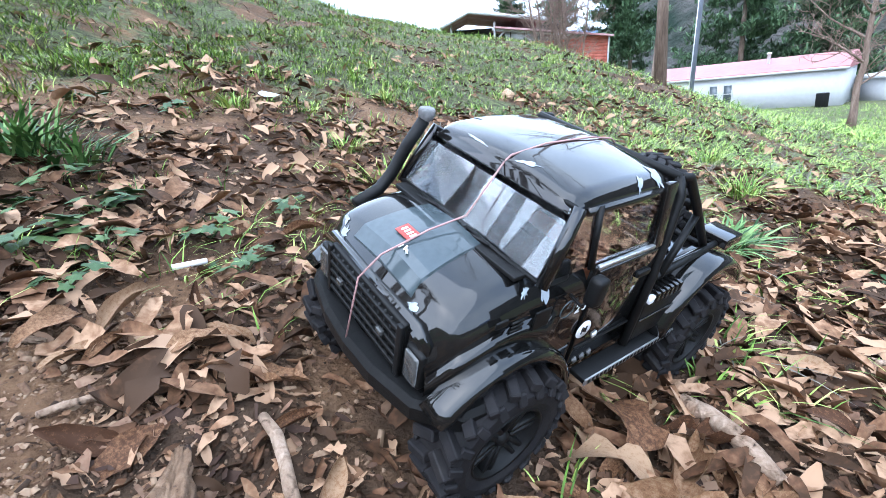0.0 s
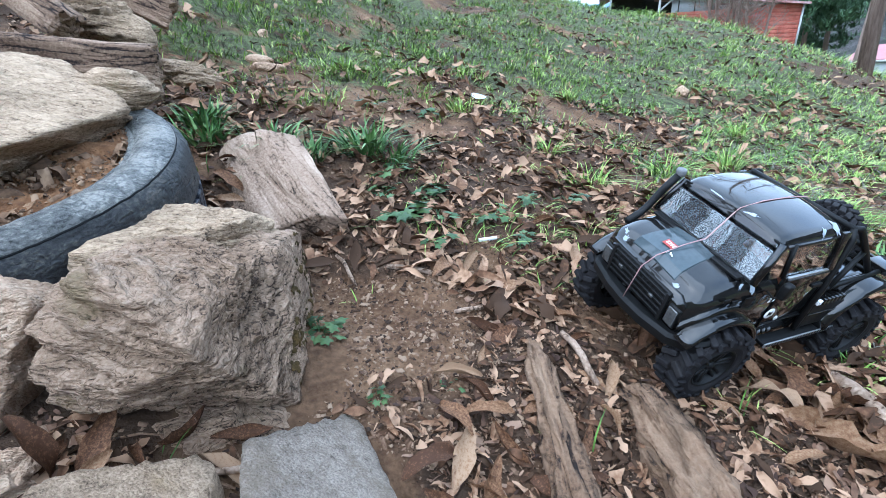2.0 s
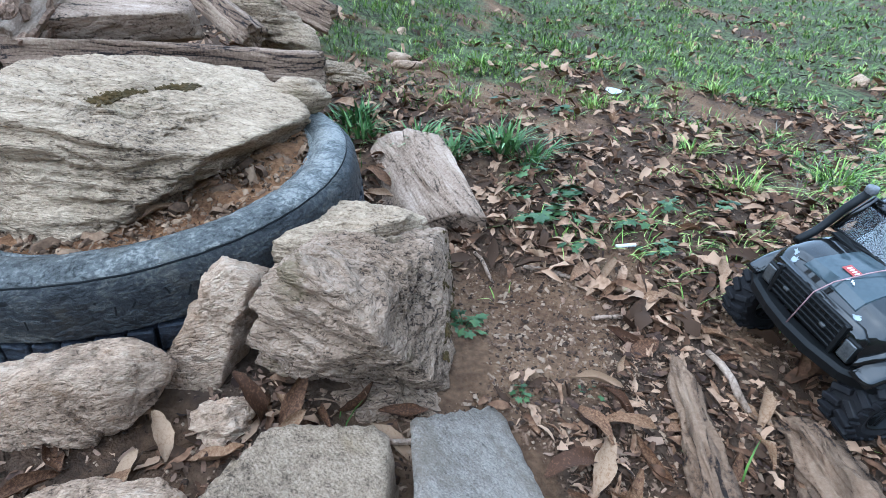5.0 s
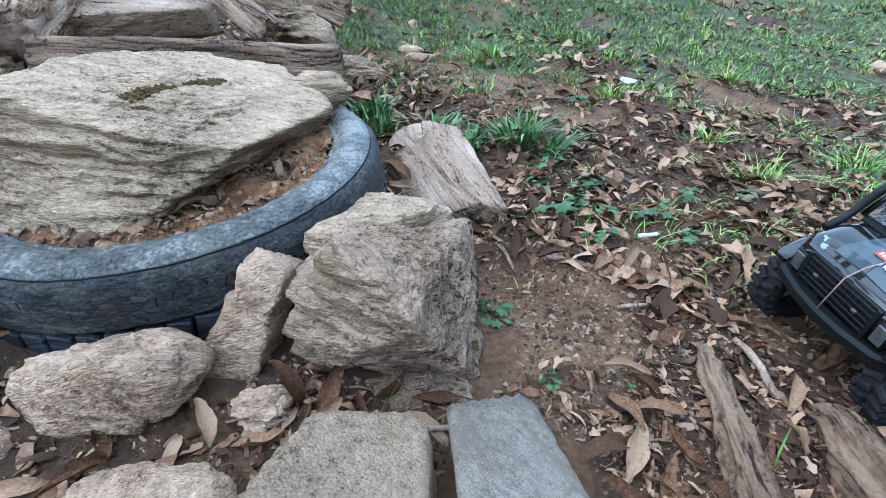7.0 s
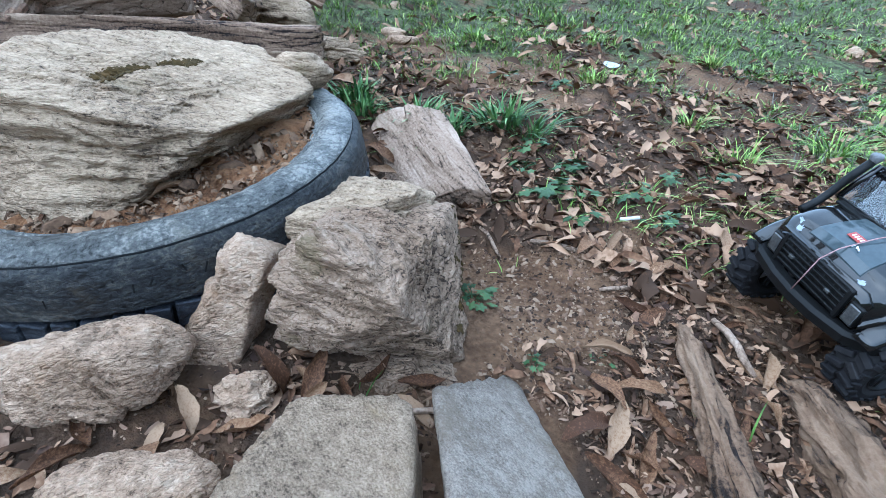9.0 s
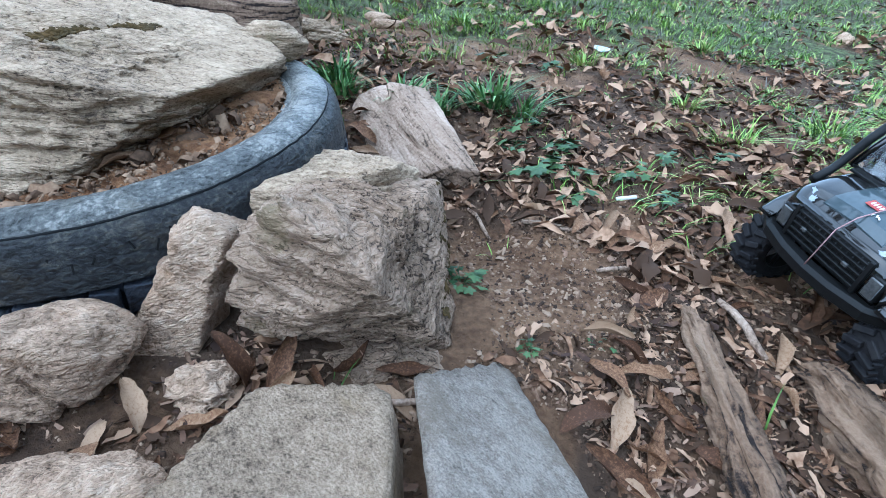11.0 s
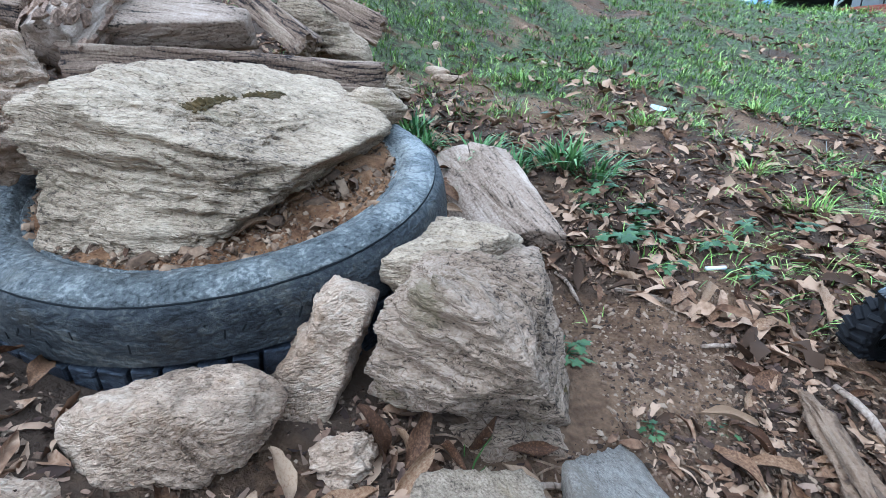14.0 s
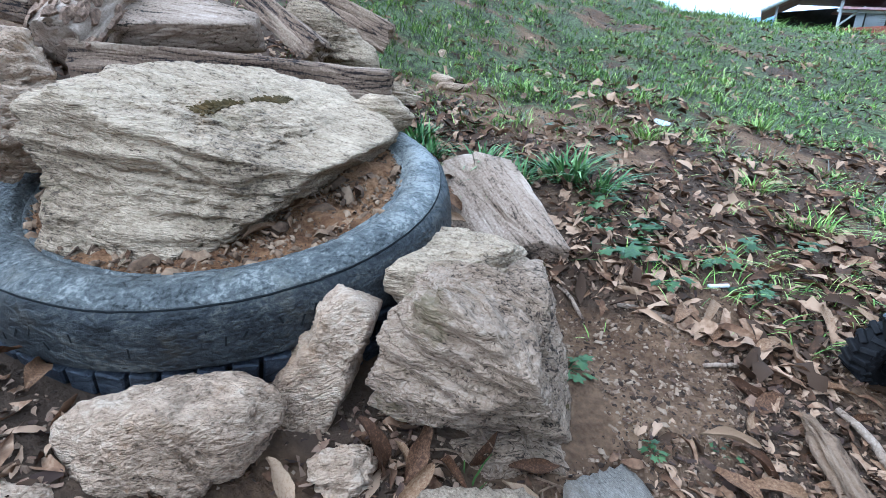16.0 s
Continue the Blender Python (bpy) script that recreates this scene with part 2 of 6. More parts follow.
def part(name, bm, mat, parent=None, label="", smooth=True, at=None):
    """Links a bmesh as one mesh object, under a thing or a part."""
    me = bpy.data.meshes.new(name)
    bm.to_mesh(me)
    bm.free()
    me.materials.append(mat)
    if smooth:
        me.polygons.foreach_set("use_smooth", [True] * len(me.polygons))
    ob = new(name, me)
    if at is not None:
        ob.matrix_basis = at
    if parent:
        ob.parent = parent
    if label:
        ob["label"] = label
    return ob


def box(sx, sy, sz, at=(0, 0, 0), bevel=0.0, seg=2, bm=None, m=None):
    bm = bm or bmesh.new()
    mm = Matrix.Translation(at) @ (m or Matrix()) @ Matrix.Diagonal((sx, sy, sz, 1))
    r = bmesh.ops.create_cube(bm, size=1, matrix=mm)
    if bevel:
        es = list({e for v in r["verts"] for e in v.link_edges})
        bmesh.ops.bevel(bm, geom=es, offset=bevel, segments=seg, affect="EDGES", profile=0.6)
    return bm


def tube(points, radius, sides=10, bm=None, closed_ends=True):
    """A round tube along points; radius is one number or one a point."""
    bm = bm or bmesh.new()
    pts = [Vector(p) for p in points]
    rad = radius if isinstance(radius, (list, tuple)) else [radius] * len(pts)
    rings, up = [], Vector((0.13, 0.21, 0.97))
    for i, p in enumerate(pts):
        d = (pts[min(i + 1, len(pts) - 1)] - pts[max(i - 1, 0)]).normalized()
        a = d.cross(up)
        if a.length < 1e-4:
            a = d.cross(Vector((1, 0, 0)))
        a.normalize()
        c = d.cross(a)
        rings.append([bm.verts.new(p + rad[i] * (math.cos(t) * a + math.sin(t) * c)) for t in (2 * math.pi * k / sides for k in range(sides))])
    for r0, r1 in zip(rings, rings[1:]):
        for k in range(sides):
            bm.faces.new((r0[k], r0[(k + 1) % sides], r1[(k + 1) % sides], r1[k]))
    if closed_ends:
        bm.faces.new(rings[0][::-1])
        bm.faces.new(rings[-1])
    return bm


def lathe(profile, seg=48, bm=None, m=None):
    """Turns a profile of (radius, height) about z."""
    bm = bm or bmesh.new()
    m = m or Matrix()
    rings = [[bm.verts.new(m @ Vector((r * math.cos(a), r * math.sin(a), z))) for a in (2 * math.pi * k / seg for k in range(seg))] for r, z in profile]
    for r0, r1 in zip(rings, rings[1:]):
        for k in range(seg):
            bm.faces.new((r0[k], r0[(k + 1) % seg], r1[(k + 1) % seg], r1[k]))
    return bm


def fbm(p, octaves=4):
    return noise.fractal(p, 0.9, 2.1, octaves)


# ---- ground ----
HILL = (0.1002, -0.3166, -0.0766, -0.0569, 0.0118, 0.0476, 0.0753, 0.1408, -0.0985, 0.1874, 0.4951)


def ground_z(x, y):
    """The hillside's height: it falls to the right, climbs ahead to a crest and drops away behind it."""
    a, b, c, d = 6 * math.tanh(x / 6), 6 * math.tanh(y / 6), math.tanh(x), math.tanh(y)
    bank = 4 * math.tanh(max(0.0, -x - 1.6) / 4)
    z = sum(k * t for k, t in zip(HILL, (1, a, b, a * a, a * b, b * b, c, d, c * d, c * c, bank)))
    return z - 0.06 * max(0.0, math.hypot(x, y) - 10.5)


def ground_normal(x, y, e=0.03):
    return Vector((ground_z(x - e, y) - ground_z(x + e, y), ground_z(x, y - e) - ground_z(x, y + e), 2 * e)).normalized()


def relief(x, y):
    r = math.hypot(x + 0.3, y - 0.5)
    k = min(1.0, 0.35 + r / 5)
    heap = 0.07 * math.exp(-((x + 1.0) / 0.14) ** 2 - ((y + 0.4) / 0.14) ** 2)
    dip = 0.06 * math.exp(-((x + 0.6) / 0.14) ** 2 - ((y - 0.3) / 0.13) ** 2) + 0.09 * math.exp(-((x + 0.8) / 0.14) ** 2 - ((y - 0.43) / 0.12) ** 2)
    return heap - dip + k * 0.03 * noise.noise((x * 2.3, y * 2.3, 0.7)) + 0.012 * noise.noise((x * 9, y * 9, 3.1)) + 0.004 * noise.noise((x * 37, y * 37, 5.2))


def surface_z(x, y):
    return ground_z(x, y) + relief(x, y)


def grass_amount(x, y):
    """0 where the soil lies bare, 1 where the turf is thick."""
    far = min(1.0, max(0.0, (y + 0.08 * x - 0.45 * min(1.2, max(0.0, x - 0.15)) - 0.75) / 1.1))
    far = max(far, min(1.0, max(0.0, -y - 1.2)))
    patch = noise.noise((x * 1.1 + 4, y * 0.9, 2.2)) + 0.9 * noise.noise((x * 3.1, y * 2.6, 8.1))
    return max(0.0, min(1.0, far * 0.82 + 0.7 * patch * (0.4 + far) - 0.12 + 0.02 * max(0.0, y - 2)))


def litter_amount(x, y):
    k = 0.4 + 0.8 * noise.noise((x * 2.1, y * 2.1, 4.4)) + 0.7 * noise.noise((x * 6, y * 6, 1.4))
    bare = 1.3 * math.exp(-((x + 0.39) / 0.13) ** 2 - ((y - 0.28) / 0.17) ** 2) + 0.8 * math.exp(-((x + 1.0) / 0.3) ** 2 - ((y - 1.45) / 0.2) ** 2)
    # the nook term adds leaves under boulders and darkens the ground there as shade
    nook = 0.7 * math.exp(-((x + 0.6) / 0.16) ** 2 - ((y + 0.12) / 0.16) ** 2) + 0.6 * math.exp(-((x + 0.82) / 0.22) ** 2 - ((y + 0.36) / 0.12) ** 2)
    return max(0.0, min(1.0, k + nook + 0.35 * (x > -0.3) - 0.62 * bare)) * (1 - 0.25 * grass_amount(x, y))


def build_ground():
    nx, ny = 380, 380
    us = [(-1 + 2 * i / nx) for i in range(nx + 1)]
    vs = [(-1 + 2 * j / ny) for j in range(ny + 1)]
    k = 7.2
    xs = [-0.2 + 400 * math.sinh(k * u) / math.sinh(k) for u in us]
    ys = [0.7 + 400 * math.sinh(k * v) / math.sinh(k) for v in vs]
    verts = [(x, y, surface_z(x, y)) for y in ys for x in xs]
    w = nx + 1
    faces = [(j * w + i, j * w + i + 1, (j + 1) * w + i + 1, (j + 1) * w + i) for j in range(ny) for i in range(nx)]
    me = mesh_from("ground", verts, faces, M["ground"], True)
    col = me.attributes.new("turf", "FLOAT", "POINT")
    col.data.foreach_set("value", [grass_amount(v[0], v[1]) for v in verts])
    dark = me.attributes.new("humus_shade", "FLOAT", "POINT")
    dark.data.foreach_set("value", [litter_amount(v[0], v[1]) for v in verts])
    return tagged(new("ground", me), "sloping bare soil and leaf litter under patchy grass", "ground", kind="structure")


def ground_material():
    m = M["soil"].copy()
    m.name = "ground"
    n, l = m.node_tree.nodes, m.node_tree.links
    b = n["Principled BSDF"]
    at, mx = n.new("ShaderNodeAttribute"), n.new("ShaderNodeMix")
    at.attribute_name = "turf"
    tc = n.new("ShaderNodeTexCoord")
    nz, add, rp = n.new("ShaderNodeTexNoise"), n.new("ShaderNodeMath"), n.new("ShaderNodeValToRGB")
    nz.inputs["Scale"].default_value, nz.inputs["Detail"].default_value = 14, 8
    l.new(tc.outputs["Object"], nz.inputs["Vector"])
    add.operation = "MULTIPLY_ADD"
    l.new(nz.outputs[0], add.inputs[0])
    add.inputs[1].default_value = 0.9
    l.new(at.outputs["Fac"], add.inputs[2])
    rp.color_ramp.elements[0].position, rp.color_ramp.elements[1].position = 0.75, 1.1
    l.new(add.outputs[0], rp.inputs[0])
    g2, gr = n.new("ShaderNodeTexNoise"), n.new("ShaderNodeValToRGB")
    g2.inputs["Scale"].default_value, g2.inputs["Detail"].default_value = 30, 9
    l.new(tc.outputs["Object"], g2.inputs["Vector"])
    gr.color_ramp.elements[0].color, gr.color_ramp.elements[1].color = (0.05, 0.046, 0.024, 1), (0.12, 0.14, 0.058, 1)
    gr.color_ramp.elements[0].position, gr.color_ramp.elements[1].position = 0.38, 0.62
    l.new(g2.outputs[0], gr.inputs[0])
    src = b.inputs["Base Color"].links[0].from_socket
    # damp dark humus under thick leaves, plus painted shade in gaps and beneath boulders
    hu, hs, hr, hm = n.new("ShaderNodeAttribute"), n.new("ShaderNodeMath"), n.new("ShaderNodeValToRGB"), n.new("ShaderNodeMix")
    hu.attribute_name = "humus_shade"
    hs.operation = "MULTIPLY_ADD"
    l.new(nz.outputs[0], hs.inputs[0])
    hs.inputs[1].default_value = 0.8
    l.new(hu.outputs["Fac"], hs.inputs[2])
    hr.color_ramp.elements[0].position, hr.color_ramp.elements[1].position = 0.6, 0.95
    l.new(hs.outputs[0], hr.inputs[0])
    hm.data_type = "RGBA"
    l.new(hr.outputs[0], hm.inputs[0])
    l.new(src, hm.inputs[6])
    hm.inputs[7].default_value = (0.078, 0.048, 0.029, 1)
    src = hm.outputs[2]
    mx.data_type = "RGBA"
    l.new(rp.outputs[0], mx.inputs[0])
    l.new(src, mx.inputs[6])
    l.new(gr.outputs[0], mx.inputs[7])
    l.new(mx.outputs[2], b.inputs["Base Color"])
    return m


M["ground"] = ground_material()
ground = build_ground()


# ---- rocks ----
def steps(x, count, edge):
    """Turns a smooth field into flat treads with short steep risers."""
    t = x * count
    k = math.floor(t)
    f = max(0.0, (t - k - 1 + edge) / edge)
    return (k + f * f * (3 - 2 * f)) / count


def rock(name, label, centre, cuts=(), radii=None, turn=(0, 0, 0), mat="rock", detail=5, strata=(0.1, 0.1, 1.0), layers=26, amp=0.012, soft=34, seed=0.0, group="", scar=(), streak=(0.84, 0.54, 0.0)):
    """A boulder: an ellipsoid or a body cut by planes (normal, point on it), with layered ledges and pits."""
    c = Vector(centre)
    planes = [(Vector(n).normalized(), Vector(n).normalized().dot(Vector(p) - c)) for n, p in cuts]
    rng = random.Random(seed)
    rot = Euler([radians(a) for a in turn]).to_matrix()
    inv = rot.transposed()
    if radii:
        for _ in range(16):
            n = Vector([rng.gauss(0, 1) for _ in range(3)]).normalized()
            planes.append((n, math.sqrt(sum((radii[i] * (inv @ n)[i]) ** 2 for i in range(3))) * rng.uniform(0.72, 0.95)))
    s = Vector(strata).normalized()
    scar = [Vector(p) for p in scar]
    line = Vector(streak) - s * s.dot(Vector(streak))
    line.normalize()
    bm = bmesh.new()
    bmesh.ops.create_icosphere(bm, subdivisions=detail, radius=1)
    for v in bm.verts:
        d = v.co.normalized()
        inverse = []
        if radii:
            q = inv @ d
            inverse.append(math.sqrt(sum((q[i] / radii[i]) ** 2 for i in range(3))))
        for n, h in planes:
            t = n.dot(d)
            if t > 0.02:
                inverse.append(t / h)
        k = sum(i ** soft for i in inverse) ** (1 / soft)
        p = d / k
        w = p + c
        h = w.dot(s)
        flat = w - s * h
        flat -= line * (0.45 * line.dot(flat))
        shift = Vector((seed * 3.1, seed, 0))
        warp = 0.5 * noise.noise(w * 5 + shift) + 0.08 * noise.noise(w * 24)
        side = 1 - abs(s.dot(d))
        # plates split off in steps: broad ones, then thin chips
        broad = steps(noise.noise(flat * 6 + s * (h * layers * 1.3 + warp) + shift), 5, 0.2)
        mid = steps(noise.noise(flat * 12 + s * (h * layers * 3.0 + 1.5 * warp) + 2 * shift), 4, 0.25)
        chip = steps(noise.noise(flat * 26 + s * (h * layers * 6.0 + 2 * warp) + 3 * shift), 3, 0.35)
        thin = steps(noise.noise(flat * 60 + s * (h * layers * 10 + 2 * warp) + 4 * shift), 3, 0.4)
        lump = fbm(w * 8 + shift) * 0.5
        grain = 0.5 * noise.noise(w * 90 + shift) + 0.3 * noise.noise(w * 190)
        # open partings along the bedding
        parting = 0.0
        for flats, count, width, gain in ((5, 1.7, 0.05, 1.0), (11, 3.6, 0.07, 0.6), (22, 7.0, 0.1, 0.3)):
            slit = abs(noise.noise(flat * flats + s * (h * layers * count + 2.2 * warp) + (5 + flats) * shift))
            gate = max(0.0, min(1.0, 3 * noise.noise(w * (6 + flats) + 7 * shift) + 0.5))
            parting += gain * max(0.0, 1 - slit / width) * gate * (0.4 + 0.6 * side)
        groove = 0.0
        if scar:
            near = min((w - a - (b - a) * max(0.0, min(1.0, (w - a).dot(b - a) / (b - a).length_squared))).length for a, b in zip(scar, scar[1:]))
            groove = math.exp(-(near / 0.009) ** 2) * (0.7 + 0.6 * noise.noise(w * 60))
        v.co = w + d * amp * (1.5 * broad * (0.5 + 0.5 * side) + 1.2 * mid + 0.7 * chip + 0.35 * thin + 0.7 * lump + 0.25 * grain - 1.1 * parting - 1.2 * groove)
    bmesh.ops.recalc_face_normals(bm, faces=bm.faces)
    ob = part(name, bm, M[mat])
    return tagged(ob, label, "rock", group)


CRACK = [(-0.944, -0.063, 0.655), (-0.972, -0.04, 0.671), (-0.995, -0.016, 0.684), (-0.998, 0.015, 0.686), (-0.999, 0.049, 0.686), (-1.004, 0.094, 0.689), (-1.009, 0.143, 0.692)]
boulder_a = rock("boulder", "large grey weathered boulder with flat tilted top resting in the tyre", (-1.03, 0.02, 0.6), [
    ((0.49, 0, 0.87), (-0.965, -0.045, 0.667)), ((-0.5, 0.3, 0.8), (-1.13, 0.08, 0.765)), ((0.85, -0.45, 0.25), (-0.852, -0.08, 0.5)),
    ((0.54, 0.2, -0.82), (-0.86, 0.238, 0.608)), ((0.35, 0.93, 0.1), (-0.9, 0.3, 0.63)), ((0.66, -0.72, 0.22), (-0.893, -0.122, 0.505)), ((0.44, -0.87, 0.22), (-1.005, -0.198, 0.515)), ((-0.55, -0.83, 0), (-1.02, -0.26, 0.6)),
    ((-0.02, -0.26, 0.96), (-1.093, -0.136, 0.726)), ((-0.9, 0.4, 0), (-1.3, 0.1, 0.6)), ((0, 0, -1), (-1, 0, 0.48))], detail=7, strata=(0.25, 0.05, 0.95), layers=16, amp=0.0105, soft=60, seed=1, scar=CRACK)
boulder_b = rock("boulder", "blocky tan layered boulder with mossy side beside the tyre", (-0.58, 0.06, 0.36), [
    ((-0.305, -0.746, 0.592), (-0.582, -0.056, 0.487)), ((-0.544, -0.21, 0.813), (-0.582, -0.056, 0.487)), ((0.075, -0.922, 0.38), (-0.582, -0.056, 0.487)),
    ((0.554, 0.075, 0.829), (-0.582, -0.056, 0.487)), ((0.345, 0.252, 0.904), (-0.582, -0.056, 0.487)), ((0.079, 0.252, 0.964), (-0.582, -0.056, 0.487)),
    ((-0.921, -0.234, 0.313), (-0.654, -0.067, 0.436)), ((0.139, -0.984, -0.112), (-0.662, -0.105, 0.384)), ((-0.99, -0.139, 0.012), (-0.662, -0.105, 0.384)),
    ((-0.229, -0.798, -0.557), (-0.662, -0.105, 0.384)), ((0.913, 0.349, 0.211), (-0.459, -0.079, 0.407)), ((0.382, -0.689, -0.616), (-0.459, -0.079, 0.407)),
    ((0.88, 0.473, -0.043), (-0.473, 0.051, 0.253)), ((0.119, -0.574, -0.81), (-0.473, 0.051, 0.253)), ((0, 0, -1), (-0.6, 0.1, 0.21)), ((-0.902, 0.416, 0.117), (-0.603, 0.306, 0.394)), ((0, 1, 0), (-0.62, 0.32, 0.3))],
    mat="rock_warm", detail=7, strata=(0.3, -0.25, 0.92), layers=20, amp=0.013, soft=60, seed=4)
rock("pointed_rock", "upright pointed tan rock leaning on the tyre", (-0.728, -0.079, 0.402), [
    ((0.503, 0.552, 0.666), (-0.701, -0.046, 0.449)), ((0.842, 0.445, -0.305), (-0.689, -0.048, 0.417)), ((0.832, 0.381, -0.404), (-0.696, -0.086, 0.362)), ((-0.473, -0.648, 0.597), (-0.749, -0.138, 0.382)),
    ((-0.453, -0.585, 0.673), (-0.736, -0.095, 0.435)), ((-0.243, -0.187, 0.952), (-0.722, -0.064, 0.462)), ((0.726, -0.609, 0.32), (-0.697, -0.105, 0.415)), ((0.5, -0.8, 0.1), (-0.715, -0.125, 0.37)), ((-0.726, 0.609, -0.32), (-0.761, -0.051, 0.387)), ((0, 0, -1), (-0.73, -0.1, 0.3))],
    mat="rock_rough", detail=6, strata=(0.4, 0.3, 0.6), layers=12, amp=0.007, soft=16, seed=7)
rock("rock", "thin layered ledge rock behind the blocky boulder", (-0.685, 0.17, 0.4), radii=(0.19, 0.085, 0.075), turn=(0, 18, 76), mat="rock", detail=6, amp=0.009, seed=8)
rock("rock", "rounded tan rock lying below the tyre", (-0.81, -0.24, 0.365), radii=(0.135, 0.08, 0.068), turn=(0, 6, 34), mat="rock_rough", detail=6, strata=(0.6, 0.3, 0.45), layers=9, amp=0.009, soft=14, seed=9)
rock("rock", "grey rounded rock half buried in dead leaves", (-0.89, -0.385, 0.31), radii=(0.09, 0.075, 0.075), mat="rock_rough", strata=(0.6, 0.3, 0.45), layers=10, amp=0.008, soft=14, seed=11)
rock("rock", "small tan rock among curled dead leaves", (-0.65, -0.16, 0.3), radii=(0.042, 0.034, 0.036), turn=(0, 0, 30), mat="rock_rough", amp=0.008, seed=12)
rock("rock", "long tan rock among dead leaves", (-0.665, -0.305, 0.28), radii=(0.11, 0.055, 0.05), turn=(0, 4, 34), mat="rock_rough", detail=6, strata=(0.5, 0.3, 0.5), layers=10, amp=0.008, soft=16, seed=13)
rock("rock", "brown-grey flat rock wedged under the boulder", (-0.55, 0.0, 0.232), radii=(0.13, 0.075, 0.05), turn=(0, 8, 30), mat="rock_warm", amp=0.009, seed=14)
rock("stone_slab", "blue-grey split stone slab with sharp edges", (-0.36, -0.05, 0.22), [
    ((0.465, 0.344, 0.815), (-0.405, 0.068, 0.227)), ((-0.8, -0.6, 0.05), (-0.4, -0.126, 0.305)), ((-0.97, 0.22, 0), (-0.433, 0.0, 0.26)),
    ((0.2, 0.95, -0.1), (-0.405, 0.08, 0.225)), ((0.7, 0.7, 0), (-0.34, 0.013, 0.21)), ((0.6, -0.8, 0), (-0.25, -0.2, 0.24)), ((-0.465, -0.344, -0.815), (-0.43, 0.04, 0.17))],
    mat="slate", amp=0.0022, soft=90, layers=12, seed=15)
rock("stone_slab", "flat grey stone slab set in the ground", (-0.47, -0.2, 0.29), [
    ((0.4, 0.2, 0.89), (-0.46, -0.1, 0.301)), ((0.85, 0.55, 0), (-0.43, -0.13, 0.3)), ((0.1, 1, 0), (-0.489, -0.086, 0.31)), ((-0.8, 0.6, 0), (-0.53, -0.155, 0.34)),
    ((-0.95, -0.3, 0), (-0.527, -0.22, 0.35)), ((0.5, -0.85, 0), (-0.42, -0.33, 0.32)), ((-0.4, -0.2, -0.89), (-0.49, -0.12, 0.22))],
    mat="slate_warm", amp=0.0024, soft=60, layers=12, seed=16)


# ---- old car tyre ----
def axis_pose(origin, normal, spin=0):
    return Matrix.Translation(origin) @ Vector(normal).to_track_quat("Z", "Y").to_matrix().to_4x4() @ pose(0, 0, 0, 0, 0, spin)


TYRE = axis_pose((-1.05, 0.05, 0.573), (0.2314, -0.1686, 0.958))


def car_tyre():
    thing = tagged(new("tyre"), "old cracked blue-grey car tyre lying flat, filled with soil", "tyre")
    thing.matrix_world = TYRE

    def worn(bm, amp=1.0):
        for v in bm.verts:
            a = math.atan2(v.co.y, v.co.x)
            r = math.hypot(v.co.x, v.co.y)
            k = amp * (0.004 * noise.noise((math.cos(a) * 3, math.sin(a) * 3, v.co.z * 20)) + 0.0018 * noise.noise((math.cos(a) * 30, math.sin(a) * 30, r * 60)))
            v.co.z += k
            v.co.x *= 1 + k
            v.co.y *= 1 + k
        return bm

    part("bead", worn(lathe([(0.255, -0.045), (0.264, -0.02), (0.272, -0.004), (0.281, 0.003), (0.284, 0.0)], 220)), M["tyre_side"], thing)
    part("sidewall", worn(lathe([(0.284, 0.0), (0.292, 0.0085), (0.305, 0.0125), (0.318, 0.0125), (0.333, 0.009), (0.3445, 0.0034), (0.3456, 0.0012), (0.346, -0.0035)], 260)), M["tyre_side"], thing, "weathered sidewall coloured pale for the sky's sheen")
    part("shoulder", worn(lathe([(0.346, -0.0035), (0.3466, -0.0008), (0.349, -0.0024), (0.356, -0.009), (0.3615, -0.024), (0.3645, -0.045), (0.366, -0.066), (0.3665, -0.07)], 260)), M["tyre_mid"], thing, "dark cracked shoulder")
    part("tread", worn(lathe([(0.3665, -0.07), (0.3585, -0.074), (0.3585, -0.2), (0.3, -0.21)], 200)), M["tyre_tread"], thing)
    bm = bmesh.new()
    for row, (z, h, off) in enumerate(((-0.098, 0.04, 0.0), (-0.146, 0.042, 0.5))):
        for k in range(62):
            a = 360 * (k + off) / 62
            m = pose(0, 0, 0, 0, 0, a) @ Matrix.Translation((0.3615, 0, z)) @ pose(0, 0, 0, 14 if row else -10, 0, 0)
            box(0.012, 0.031 + 0.002 * math.sin(k * 2.3), h, bm=bm, m=m, bevel=0.002, seg=1)
    tagged(part("tread_pattern", bm, M["tyre_tread"], thing, smooth=False), kind="stuff")
    rng = random.Random(71)
    bm = bmesh.new()
    for k in range(84):
        z = rng.uniform(-0.052, -0.022)
        m = pose(0, 0, 0, 0, 0, 360 * (k + rng.uniform(-0.3, 0.3)) / 84) @ Matrix.Translation((0.3578 - (z + 0.012) * 0.16, 0, z)) @ pose(0, 0, 0, rng.uniform(-40, 40), -8)
        box(0.003, 0.0022, rng.uniform(0.008, 0.016), bm=bm, m=m)
    tagged(part("sipe_pattern", bm, M["dark_rubber"], thing, "short dark sipes", smooth=False), kind="stuff")
    part("groove", worn(lathe([(0.3452, 0.0014), (0.3456, 0.0017), (0.3464, 0.0002), (0.3464, -0.003)], 260)), M["dark_rubber"], thing, "black groove between sidewall and shoulder")
    return thing


